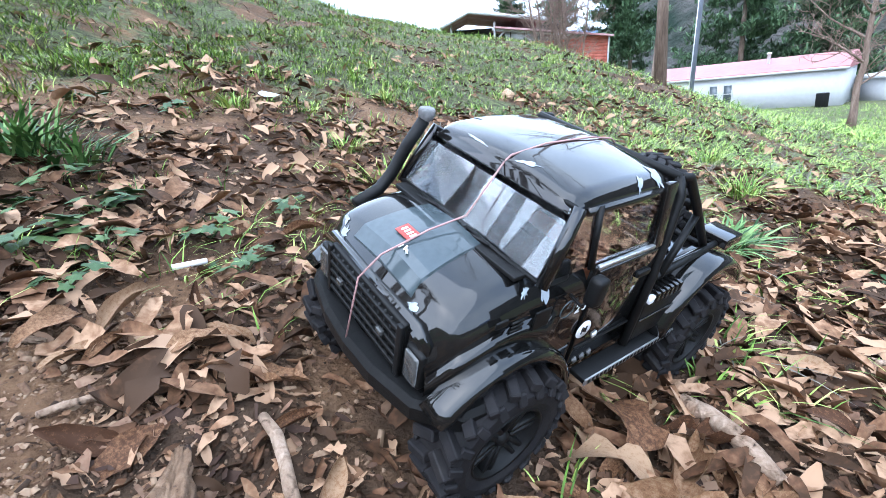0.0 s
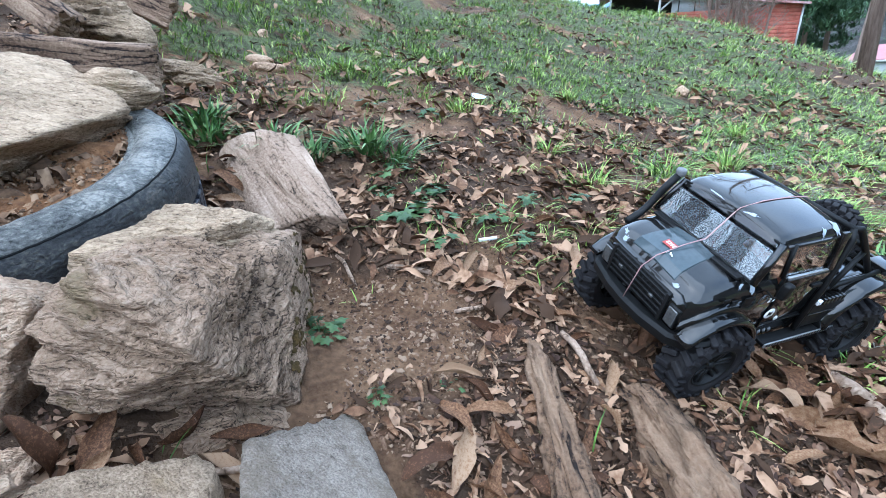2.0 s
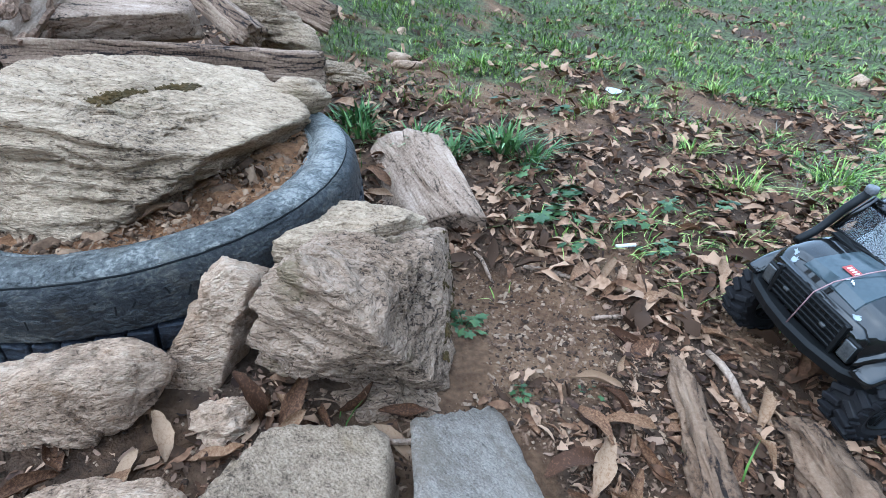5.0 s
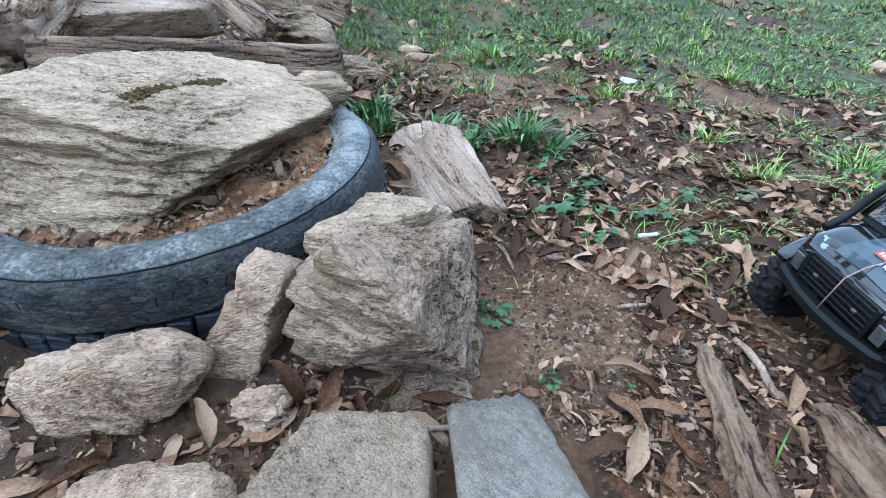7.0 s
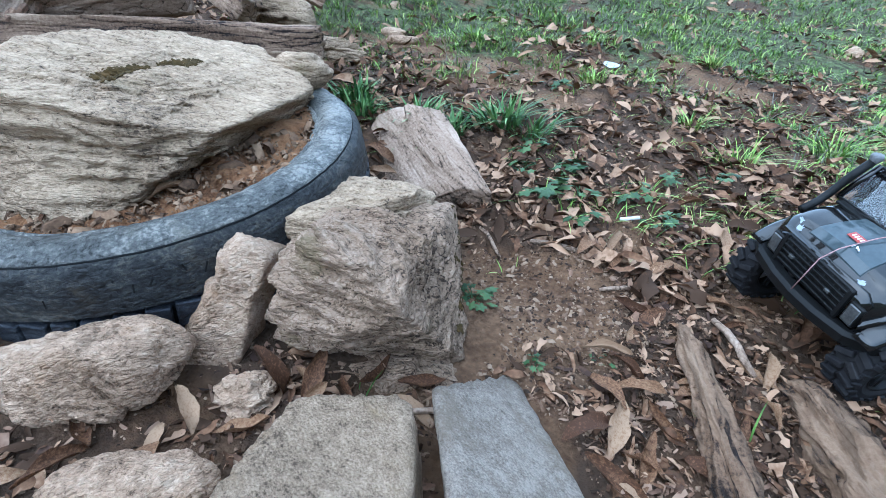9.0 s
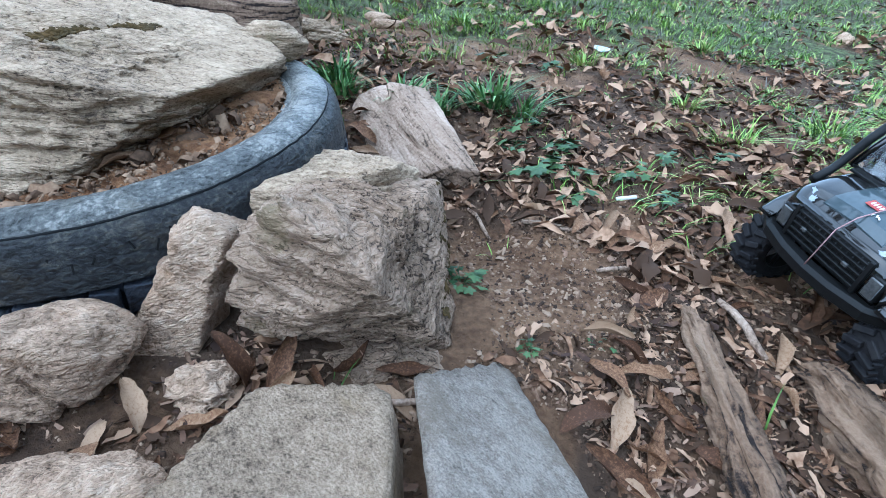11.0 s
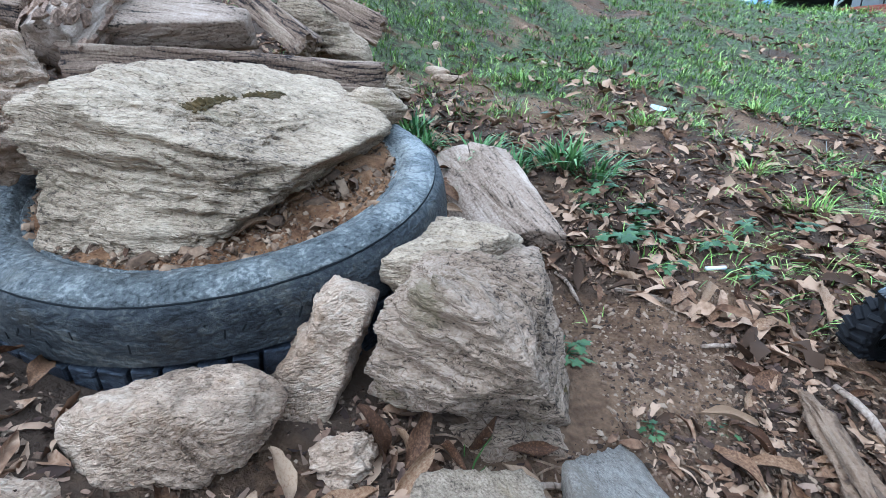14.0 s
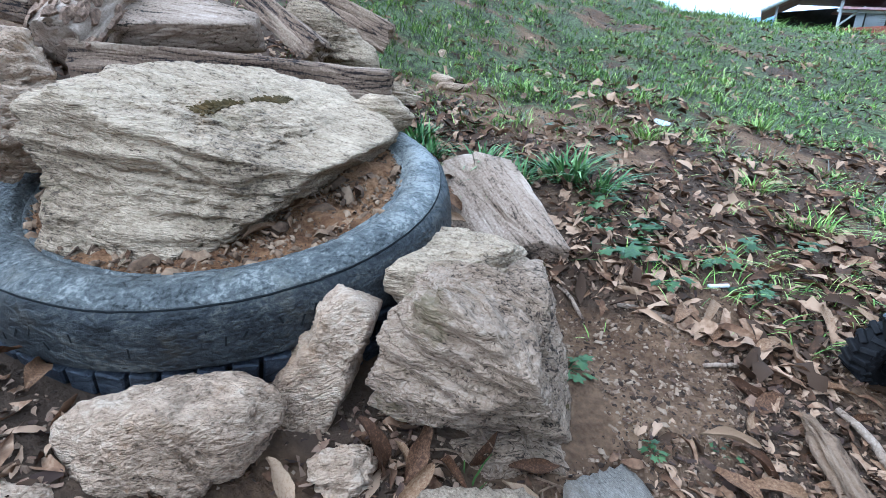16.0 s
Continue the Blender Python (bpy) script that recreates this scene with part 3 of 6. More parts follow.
M["dark_rubber"] = material("dark_rubber", [(0.004, 0.004, 0.004), (0.01, 0.01, 0.01)], 30, 160, 0.8, 0.0)
# worn sidewall coloured paler for the sky's sheen; its lichen patches stand for highlights
M["tyre_side"] = layered_rock("weathered_sidewall_sky_sheen", [(0.012, 0.012, 0.010), (0.062, 0.061, 0.055), (0.108, 0.105, 0.094), (0.250, 0.235, 0.203)], (0, 0, 0), 60, 0.22, 170, 0.36, 0.007, lichen=(0.200, 0.180, 0.142), lichen_at=0.58, along=0.5, grains=1.4)
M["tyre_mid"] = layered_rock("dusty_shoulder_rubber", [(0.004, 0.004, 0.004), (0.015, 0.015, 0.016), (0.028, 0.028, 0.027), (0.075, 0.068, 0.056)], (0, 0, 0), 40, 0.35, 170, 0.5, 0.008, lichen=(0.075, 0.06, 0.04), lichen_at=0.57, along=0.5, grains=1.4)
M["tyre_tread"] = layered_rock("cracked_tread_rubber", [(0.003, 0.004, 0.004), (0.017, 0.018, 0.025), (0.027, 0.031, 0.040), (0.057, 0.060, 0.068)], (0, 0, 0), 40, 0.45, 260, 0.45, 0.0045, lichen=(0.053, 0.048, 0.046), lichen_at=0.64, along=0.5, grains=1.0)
car_tyre()
bm = lathe([(0.001, -0.02), (0.05, -0.018), (0.1, -0.015), (0.13, -0.014), (0.16, -0.013), (0.18, -0.013), (0.2, -0.012), (0.218, -0.012), (0.235, -0.013), (0.27, -0.016), (0.29, -0.03)], 160)
for v in bm.verts:
    v.co.z += 0.016 * fbm(v.co * 12) + 0.01 * fbm(v.co * 45) + 0.009
tagged(part("soil_fill", bm, M["fill"], at=TYRE), "dry brown soil filling the tyre", "soil", kind="stuff")


# ---- timber ----
def log(name, label, a, b, r, mat="wood", flat=0.0, seed=0.0, sides=40, rings=30, taper=0.0, rough=0.012, end_mat=None, category="log"):
    """A weathered log from a to b with ridged sides and rough cut ends."""
    a, b = Vector(a), Vector(b)
    n = (b - a).length
    m = axis_pose(a, b - a, seed * 37)
    bm = bmesh.new()
    rows = []
    for i in range(rings + 1):
        u = i / rings
        row = []
        for k in range(sides):
            t = 2 * math.pi * k / sides
            rr = r * (1 - taper * u) * (1 + 0.1 * noise.noise((math.cos(t) * 1.2 + seed, math.sin(t) * 1.2, u * 1.5)))
            rr += rough * noise.noise((math.cos(t) * 5 + seed, math.sin(t) * 5, u * n * 6)) + rough * 0.5 * noise.noise((math.cos(t) * 14, math.sin(t) * 14 + seed, u * n * 9))
            x, y = rr * math.cos(t), rr * math.sin(t)
            if flat:
                y = max(y, -r * flat)
            row.append(bm.verts.new((x, y, u * n + (rough * noise.noise((x * 30, y * 30, seed)) if i in (0, rings) else 0))))
        rows.append(row)
    for r0, r1 in zip(rows, rows[1:]):
        for k in range(sides):
            bm.faces.new((r0[k], r0[(k + 1) % sides], r1[(k + 1) % sides], r1[k]))
    for row, flip in ((rows[0], True), (rows[-1], False)):
        zc = sum(v.co.z for v in row) / sides
        inner, prev = row, row
        for s in (0.7, 0.4, 0.12):
            cur = [bm.verts.new((v.co.x * s, v.co.y * s, zc + 0.5 * rough * noise.noise((v.co.x * 60 * s, v.co.y * 60 * s, seed + s)))) for v in row]
            for k in range(sides):
                q = (prev[k], prev[(k + 1) % sides], cur[(k + 1) % sides], cur[k])
                bm.faces.new(q if not flip else q[::-1])
            prev = cur
        bm.faces.new(prev if not flip else prev[::-1])
    bmesh.ops.recalc_face_normals(bm, faces=bm.faces)
    return tagged(part(name, bm, M[mat], at=m), label, category)


def split_log(name, label, a, b, centre, cuts, mat="wood", seed=0.0, amp=0.006, soft=60, category="log"):
    """Split wood bounded by planes (normal, point on it), with its grain from a to b: splinter ridges, checks and ragged ends."""
    a, b, c = Vector(a), Vector(b), Vector(centre)
    m = axis_pose(a, b - a)
    inv = m.inverted()
    planes = [(Vector(n).normalized(), Vector(n).normalized().dot(Vector(p) - c)) for n, p in cuts]
    bm = bmesh.new()
    bmesh.ops.create_icosphere(bm, subdivisions=6, radius=1)
    for v in bm.verts:
        d = v.co.normalized()
        k = sum((n.dot(d) / h) ** soft for n, h in planes if n.dot(d) > 0.02) ** (1 / soft)
        q = inv @ (c + d / k)
        away = inv.to_3x3() @ d
        ridge = steps(noise.noise((q.x * 22 + seed, q.y * 22, q.z * 1.6)), 4, 0.35) + 0.5 * steps(noise.noise((q.x * 60, q.y * 60 + seed, q.z * 3)), 3, 0.4)
        check = max(0.0, 1 - abs(noise.noise((q.x * 14, q.y * 14 + seed, q.z * 1.1))) / 0.05) * max(0.0, min(1.0, 3 * noise.noise((q.x * 5, q.y * 5, q.z * 5 + seed)) + 0.3))
        lump = noise.noise((q.x * 7, q.y * 7, q.z * 5 + seed)) + 0.4 * noise.noise((q.x * 30, q.y * 30, q.z * 22))
        v.co = q + away * amp * (ridge + 0.9 * lump - 1.4 * check)
    bmesh.ops.recalc_face_normals(bm, faces=bm.faces)
    return tagged(part(name, bm, M[mat], at=m), label, category)


split_log("log", "short weathered split log with pale flat top and rotten end", (-0.872, 0.602, 0.513), (-0.662, 0.455, 0.377), (-0.78, 0.52, 0.36), [
    ((-0.03, -0.7, 0.71), (-0.872, 0.602, 0.513)), ((0.42, -0.26, 0.87), (-0.662, 0.455, 0.377)), ((0.25, -0.86, -0.42), (-0.7, 0.442, 0.362)), ((0.72, 0.68, 0.15), (-0.59, 0.455, 0.33)),
    ((0.55, -0.8, -0.2), (-0.592, 0.41, 0.3)), ((-1, 0, 0), (-1.0, 0.6, 0.4)), ((-0.2, 0.9, 0.35), (-0.9, 0.64, 0.5)), ((0, 0, -1), (-0.8, 0.5, 0.19))], seed=1, amp=0.007)


def driftwood(label, path, widths, depth, mat, seed, rough):
    """A flat, gnarled piece of old wood along a path, with its half width at each point of it."""
    pts = [Vector((x, y, ground_z(x, y) + up)) for x, y, up in path]
    m = axis_pose(pts[0], pts[-1] - pts[0])
    inv = m.inverted()
    bm = bmesh.new()
    rows, rings, sides = [], 80, 56
    n = len(pts) - 1
    for i in range(rings + 1):
        u = i / rings * n
        k = min(int(u), n - 1)
        q = pts[k].lerp(pts[k + 1], u - k)
        w = widths[k] + (widths[k + 1] - widths[k]) * (u - k)
        d = (pts[-1] - pts[0]).normalized()
        side = d.cross(Vector((0, 0, 1))).normalized()
        up = side.cross(d)
        row = []
        for j in range(sides):
            t = 2 * math.pi * j / sides
            c, s = math.cos(t), math.sin(t)
            g = 1 + rough * (1.2 * noise.noise((c * 2 + seed, s * 2, u * 1.2)) + 1.0 * abs(noise.noise((c * 5, s * 5 + seed, u * 1.6))) + 0.5 * noise.noise((c * 12 + seed, s * 12, u * 4)) + 0.9 * abs(noise.noise((c * 6 + seed, s * 6, u * 0.5))) + 0.45 * steps(noise.noise((c * 9, s * 9 + seed, u * 0.8)), 4, 0.35) - 0.35 * max(0.0, 1 - abs(noise.noise((c * 4 + seed, s * 4, u * 0.7))) / 0.08) - 0.3)
            if i in (0, rings):
                g *= 0.35
            row.append(bm.verts.new(inv @ (q + side * c * w * g + up * s * w * depth * g + d * 0.008 * noise.noise((c * 3, s * 3, seed)))))
        rows.append(row)
    for r0, r1 in zip(rows, rows[1:]):
        for j in range(sides):
            bm.faces.new((r0[j], r0[(j + 1) % sides], r1[(j + 1) % sides], r1[j]))
    bm.faces.new(rows[0][::-1])
    bm.faces.new(rows[-1])
    bmesh.ops.recalc_face_normals(bm, faces=bm.faces)
    tagged(part("driftwood", bm, M[mat], at=m), label, "driftwood")


driftwood("pale pointed driftwood stick on the leaf litter", [(-0.222, 0.315, 0.015), (-0.2, 0.26, 0.025), (-0.175, 0.18, 0.025), (-0.15, 0.1, 0.022), (-0.128, 0.02, 0.02), (-0.12, -0.03, 0.01)], [0.005, 0.014, 0.017, 0.021, 0.024, 0.015], 0.55, "wood_pale", 2, 0.55)
driftwood("rotten brown piece of wood half buried in leaves", [(-0.075, 0.285, 0.008), (-0.05, 0.25, 0.02), (-0.02, 0.18, 0.022), (0.01, 0.11, 0.02), (0.04, 0.05, 0.01)], [0.012, 0.024, 0.029, 0.031, 0.015], 0.85, "wood_pale", 3, 0.6)


def beam(name, label, a, b, w, h, mat="wood_grey", spin=0.0, seed=0.0, category="timber"):
    """A sawn or split timber from a to b, with worn edges."""
    a, b = Vector(a), Vector(b)
    n = (b - a).length
    bm = bmesh.new()
    bmesh.ops.create_cube(bm, size=1, matrix=Matrix.Translation((0, 0, n / 2)) @ Matrix.Diagonal((w, h, n, 1)))
    bmesh.ops.bevel(bm, geom=bm.edges[:], offset=min(w, h) * 0.08, segments=1, affect="EDGES")
    bmesh.ops.subdivide_edges(bm, edges=bm.edges[:], cuts=13, use_grid_fill=True)
    for v in bm.verts:
        q = v.co
        out = Vector((q.x / w, q.y / h, 0))
        ridge = steps(noise.noise((q.x * 24 + seed, q.y * 24, q.z * 1.8)), 4, 0.35) + 0.5 * steps(noise.noise((q.x * 60, q.y * 60 + seed, q.z * 4)), 3, 0.4)
        split = max(0.0, 1 - abs(noise.noise((q.x * 16, q.y * 16 + seed, q.z * 1.3))) / 0.06)
        v.co = q + out * 0.014 * (ridge - split) + 0.006 * Vector((noise.noise((q.x * 40, q.y * 40, q.z * 6 + seed)), noise.noise((q.x * 40, q.y * 40 + 7, q.z * 6 + seed)), 2.5 * noise.noise((q.x * 50 + seed, q.y * 50, 3))))
    return tagged(part(name, bm, M[mat], at=axis_pose(a, b - a, spin)), label, category)


beam("timber", "old grey squared timber lying behind the boulder", (-1.163, 0.632, 0.683), (-1.75, 0.145, 0.805), 0.08, 0.125, spin=0)


split_log("log", "split firewood quarter with pale flat face and dark underside", (-1.48, 0.478, 0.88), (-1.874, 0.253, 0.96), (-1.67, 0.4, 0.945), [
    ((0.45, -0.35, 0.82), (-1.608, 0.346, 0.894)), ((0.55, -0.5, -0.67), (-1.64, 0.384, 0.855)), ((-0.3, 0.9, 0.3), (-1.7, 0.46, 1.0)), ((0, 0, 1), (-1.7, 0.4, 1.04)),
    ((0.87, 0.49, -0.1), (-1.49, 0.47, 0.88)), ((-0.87, -0.5, 0.2), (-1.88, 0.26, 0.97)), ((0, 0, -1), (-1.7, 0.4, 0.83))], seed=3, amp=0.006)
beam("timber", "grey weathered beam in the wood pile", (-1.4, 0.62, 0.815), (-1.8, 0.6, 1.12), 0.085, 0.07, "wood_grey", 20, 3)
beam("timber", "dark weathered board behind the pile", (-1.42, 0.98, 0.87), (-1.9, 0.86, 1.16), 0.03, 0.1, "wood_grey", 10, 4)
bark_log = log("log", "bark-covered firewood log with scaly plates and broken end", (-1.753, 0.129, 0.845), (-1.877, 0.428, 1.101), 0.078, "wood", seed=5, rough=0.02)
rng = random.Random(61)
plates = []
for k in range(5):
    bm = bmesh.new()
    ring = [bm.verts.new((0.024 * math.cos(t) * rng.uniform(0.75, 1.1), 0.013 * math.sin(t) * rng.uniform(0.7, 1.1), 0)) for t in (2 * math.pi * i / 8 for i in range(8))]
    top = [bm.verts.new((v.co.x * 0.85, v.co.y * 0.8, 0.006)) for v in ring]
    bm.faces.new(top)
    for i in range(8):
        bm.faces.new((ring[i], ring[(i + 1) % 8], top[(i + 1) % 8], top[i]))
    me = bpy.data.meshes.new("bark_plate")
    bm.to_mesh(me)
    bm.free()
    me.materials.append(M["bark"])
    plates.append(me)
bark_skin = surface_of(bark_log)
for i in range(270):
    t, z = rng.uniform(0, 2 * math.pi), rng.uniform(0.005, 0.4)
    c, n = bark_skin.find_nearest(Vector((0.13 * math.cos(t), 0.13 * math.sin(t), z)))[:2]
    ob = new("bark_plate", plates[i % 5])
    ob.parent = bark_log
    along = Vector((0, 0, 1)) - n * n.z
    m = Matrix((along.normalized(), n.cross(along).normalized(), n)).transposed().to_4x4()
    ob.matrix_basis = Matrix.Translation(c - n * 0.001) @ m @ pose(0, 0, 0, rng.uniform(-8, 8), rng.uniform(-14, 2), rng.uniform(-25, 25)) @ Matrix.Diagonal((rng.uniform(0.7, 1.3), rng.uniform(0.7, 1.3), 1.1, 1))
log("log", "smooth grey weathered log end on the pile", (-1.938, 0.189, 0.959), (-2.256, 0.059, 1.076), 0.05, "wood_grey", seed=6)
rock("rock", "grey flat layered rock beside the wood pile", (-1.52, 0.8, 0.86), radii=(0.23, 0.1, 0.085), turn=(0, 38, 12), seed=21, amp=0.016)
rock("rock", "tan angular rock beside the firewood", (-1.824, 0.041, 0.811), radii=(0.1, 0.08, 0.06), mat="rock_rough", seed=27, amp=0.012)
rock("rock", "tan angular rock behind the boulder", (-1.23, -0.18, 0.68), radii=(0.09, 0.08, 0.08), mat="rock_rough", seed=22, amp=0.012)
rock("rock", "tan rock beside the wood pile", (-1.38, -0.1, 0.75), radii=(0.09, 0.08, 0.08), mat="rock_rough", seed=23, amp=0.012)
rock("rock", "small grey stone on the old timber", (-1.33, 0.53, 0.765), radii=(0.045, 0.03, 0.02), turn=(0, 0, 40), seed=24, amp=0.004)
rock("rock", "small grey block leaning on the boulder tip", (-0.985, 0.33, 0.635), radii=(0.1, 0.065, 0.05), turn=(10, -12, 50), seed=25, detail=6, amp=0.006)
rock("rock", "flat grey stone at the end of the timber", (-1.46, 1.05, ground_z(-1.46, 1.05) + 0.02), radii=(0.15, 0.11, 0.05), turn=(0, 34, 30), mat="rock", seed=26, detail=6, amp=0.012, soft=60)
for i, (x, y, a, b2) in enumerate([(-1.6, 1.58, 0.075, 0.035), (-1.46, 1.45, 0.09, 0.03), (-1.78, 1.9, 0.04, 0.03), (0.36, 3.1, 0.06, 0.05), (-1.3, 2.2, 0.035, 0.025), (-1.9, 1.2, 0.06, 0.04)]):
    rock("stone", "pale stone lying on the bare slope", (x, y, ground_z(x, y) + b2 * 0.35), radii=(a, a * 0.7, b2), turn=(0, 8, 40 * i), mat="rock_rough", detail=4, amp=0.004, seed=30 + i, group="pale stones")


# ---- model truck ----
M["paint"] = material("black_gloss_paint", [(0.003, 0.003, 0.003), (0.005, 0.005, 0.005), (0.009, 0.008, 0.007)], 18, 140, 0.12, 0.0, coat=1.0)
# bluish base carries a sky reflection on the hood panel; also badge and plates
M["paint_blue_sky"] = material("slate_blue_sky_sheen", [(0.03, 0.04, 0.045), (0.05, 0.064, 0.07)], 18, 140, 0.2, 0.0, coat=0.8, dist=0.001)
M["plastic"] = material("black_plastic", [(0.004, 0.004, 0.004), (0.008, 0.008, 0.008)], 30, 200, 0.5, 0.2, 260, dist=0.001)
M["rubber"] = material("black_rubber", [(0.005, 0.005, 0.005), (0.011, 0.010, 0.011), (0.020, 0.018, 0.017)], 30, 160, 0.75, 0.4, 200, dist=0.001)
M["silver"] = material("machined_metal", [(0.45, 0.46, 0.48), (0.6, 0.61, 0.62)], 40, 200, 0.35, 0.1, 260, metal=0.9)
M["cap_grey"] = material("worn_grey_plastic", [(0.07, 0.07, 0.072), (0.2, 0.2, 0.2)], 60, 200, 0.5, 0.2, 260)
M["sticker"] = material("white_sticker", [(0.6, 0.6, 0.6), (0.75, 0.75, 0.75)], 40, 200, 0.5, 0.0)
M["red"] = material("red_plastic", [(0.24, 0.036, 0.03), (0.33, 0.072, 0.06)], 40, 200, 0.45, 0.0)
M["yellow"] = material("yellow_plastic", [(0.6, 0.4, 0.05), (0.7, 0.5, 0.1)], 40, 200, 0.45, 0.0)
M["skin"] = material("orange_brown_vinyl", [(0.35, 0.13, 0.07), (0.45, 0.18, 0.1)], 40, 200, 0.6, 0.0)
M["cord"] = material("pink_cord", [(0.3, 0.16, 0.155), (0.396, 0.25, 0.24)], 200, 600, 0.8, 0.3, 900, dist=0.001)
M["lens"] = material("lamp_lens", [(0.03, 0.03, 0.03), (0.08, 0.08, 0.077)], 60, 300, 0.15, 0.4, 300, coat=1.0, dist=0.002)


def glass_material():
    m = bpy.data.materials.new("smoked_glass")
    m.use_nodes = True
    b = m.node_tree.nodes["Principled BSDF"]
    b.inputs["Base Color"].default_value = (0.3, 0.33, 0.35, 1)
    b.inputs["Roughness"].default_value = 0.0
    b.inputs["IOR"].default_value = 1.6
    b.inputs["Transmission Weight"].default_value = 1.0
    b.inputs["Coat Weight"].default_value = 1.0
    b.inputs["Coat IOR"].default_value = 1.55
    return m


M["glass"] = glass_material()
TRUCK = pose(0.0737, 0.5264, 0.1371, -18.95, -4.18, -142.1)
truck = tagged(new("model_truck"), "scuffed glossy black radio-controlled off-road model truck on dead leaves", "model truck")
truck.matrix_world = TRUCK


def loft(sections, bm=None, cap=True):
    bm = bm or bmesh.new()
    rows = [[bm.verts.new(p) for p in s] for s in sections]
    for a, b in zip(rows, rows[1:]):
        for i in range(len(a) - 1):
            bm.faces.new((a[i], a[i + 1], b[i + 1], b[i]))
    if cap:
        bm.faces.new(rows[0][::-1])
        bm.faces.new(rows[-1])
    bmesh.ops.recalc_face_normals(bm, faces=bm.faces)
    return bm


def arch_section(x, w, top, bottom, r, crown=0.004, n=6):
    """Across the body at x: up one side, round the shoulder, over the crown and down."""
    half = [(w, bottom), (w * 1.01, (bottom + top) / 2), (w, top - r)]
    half += [(w - r + r * math.cos(a), top - r + r * math.sin(a)) for a in (math.pi / 2 * k / n for k in range(1, n + 1))]
    half += [((w - r) * (1 - k / 4), top + crown * (1 - (1 - k / 4) ** 2)) for k in range(1, 5)]
    return [(x, y, z) for y, z in half] + [(x, -y, z) for y, z in reversed(half[:-1])]


def wheel_arch(x, at, r=0.08, z=0.078, low=0.088):
    d = abs(x - at)
    return max(low, z + math.sqrt(r * r - d * d)) if d < r else low


def thick(bm, t):
    bmesh.ops.solidify(bm, geom=bm.faces[:], thickness=t)
    return bm


def front_top(x):
    return 0.207 if x < 0.13 else 0.207 - 0.012 * ((x - 0.13) / 0.07) ** 2 - (0.9 * (x - 0.2) if x > 0.2 else 0)


sec = []
for k in range(27):
    x = 0.066 + 0.152 * k / 26
    w = 0.101 - (0.0 if x < 0.17 else 22 * (x - 0.17) ** 3 * 3 + 2.2 * (x - 0.17) ** 2)
    sec.append(arch_section(x, w, front_top(x), min(wheel_arch(x, 0.155), front_top(x) - 0.03), 0.034))
front_body = part("front_body", loft(sec, cap=False), M["paint"], truck, "scuffed glossy black hood and front fenders")
bm = bmesh.new()
bmesh.ops.contextual_create(bm, geom=[bm.verts.new(p) for p in (( 0.2165, 0.084, 0.125), (0.2165, 0.084, 0.172), (0.2165, 0.07, 0.182), (0.2165, -0.07, 0.182), (0.2165, -0.084, 0.172), (0.2165, -0.084, 0.125))])
part("nose_panel", thick(bm, 0.004), M["paint"], truck)
# raised panel on the hood
sec = []
for k in range(9):
    x = 0.138 + 0.07 * k / 8
    w = 0.04 + 0.008 * k / 8
    z = front_top(x) + 0.0035
    sec.append([(x, w, z - 0.004), (x, w - 0.003, z + 0.0005), (x, 0, z + 0.004), (x, -w + 0.003, z + 0.0005), (x, -w, z - 0.004)])
# black panel coloured slate blue to stand for the sky it reflects
part("hood_panel", loft(sec), M["paint_blue_sky"], truck, "raised black hood panel tinted blue for its sky reflection", smooth=False)
part("hood_badge", box(0.013, 0.019, 0.0012, (0.181, -0.005, front_top(0.181) + 0.0082), 0.0004, m=pose(0, 0, 0, 0, 10, 0)), M["red"], truck, "faded red badge")
for i in range(4):
    part("badge_mark", box(0.006, 0.0022, 0.0008, (0.181, -0.0095 + 0.0042 * i, front_top(0.181) + 0.009), m=pose(0, 0, 0, 0, 10, 0)), M["sticker"], truck)
for i in range(3):
    part("hood_mark", box(0.005, 0.002, 0.0008, (0.194 - 0.002 * (i % 2), 0.012 + 0.0045 * i - 0.006, front_top(0.194) + 0.0082), m=pose(0, 0, 0, 0, 14, 30 * i)), M["sticker"], truck)
# grille
grille = part("grille", box(0.006, 0.122, 0.05, (0.2185, 0, 0.151), 0.002), M["plastic"], truck, "black slatted grille")
for i in range(5):
    part("slat", box(0.004, 0.116, 0.0035, (0.2228, 0, 0.133 + 0.009 * i), 0.001), M["plastic"], grille)
for i in range(13):
    part("slat", box(0.003, 0.0015, 0.044, (0.2218, -0.054 + 0.009 * i, 0.151)), M["plastic"], grille)
for sy in (-1, 1):
    part("slat", box(0.004, 0.006, 0.05, (0.223, 0.059 * sy, 0.151), 0.001), M["plastic"], grille)
    part("fog_lamp", box(0.004, 0.008, 0.005, (0.2255, 0.035 * sy, 0.152), 0.001), M["lens"], grille)
    lamp = part("headlight", box(0.012, 0.02, 0.034, (0.215, 0.0745 * sy, 0.147), 0.003), M["plastic"], truck)
    part("lens", box(0.004, 0.016, 0.028, (0.2215, 0.0745 * sy, 0.147), 0.002), M["lens"], lamp, "clear square headlight lens")
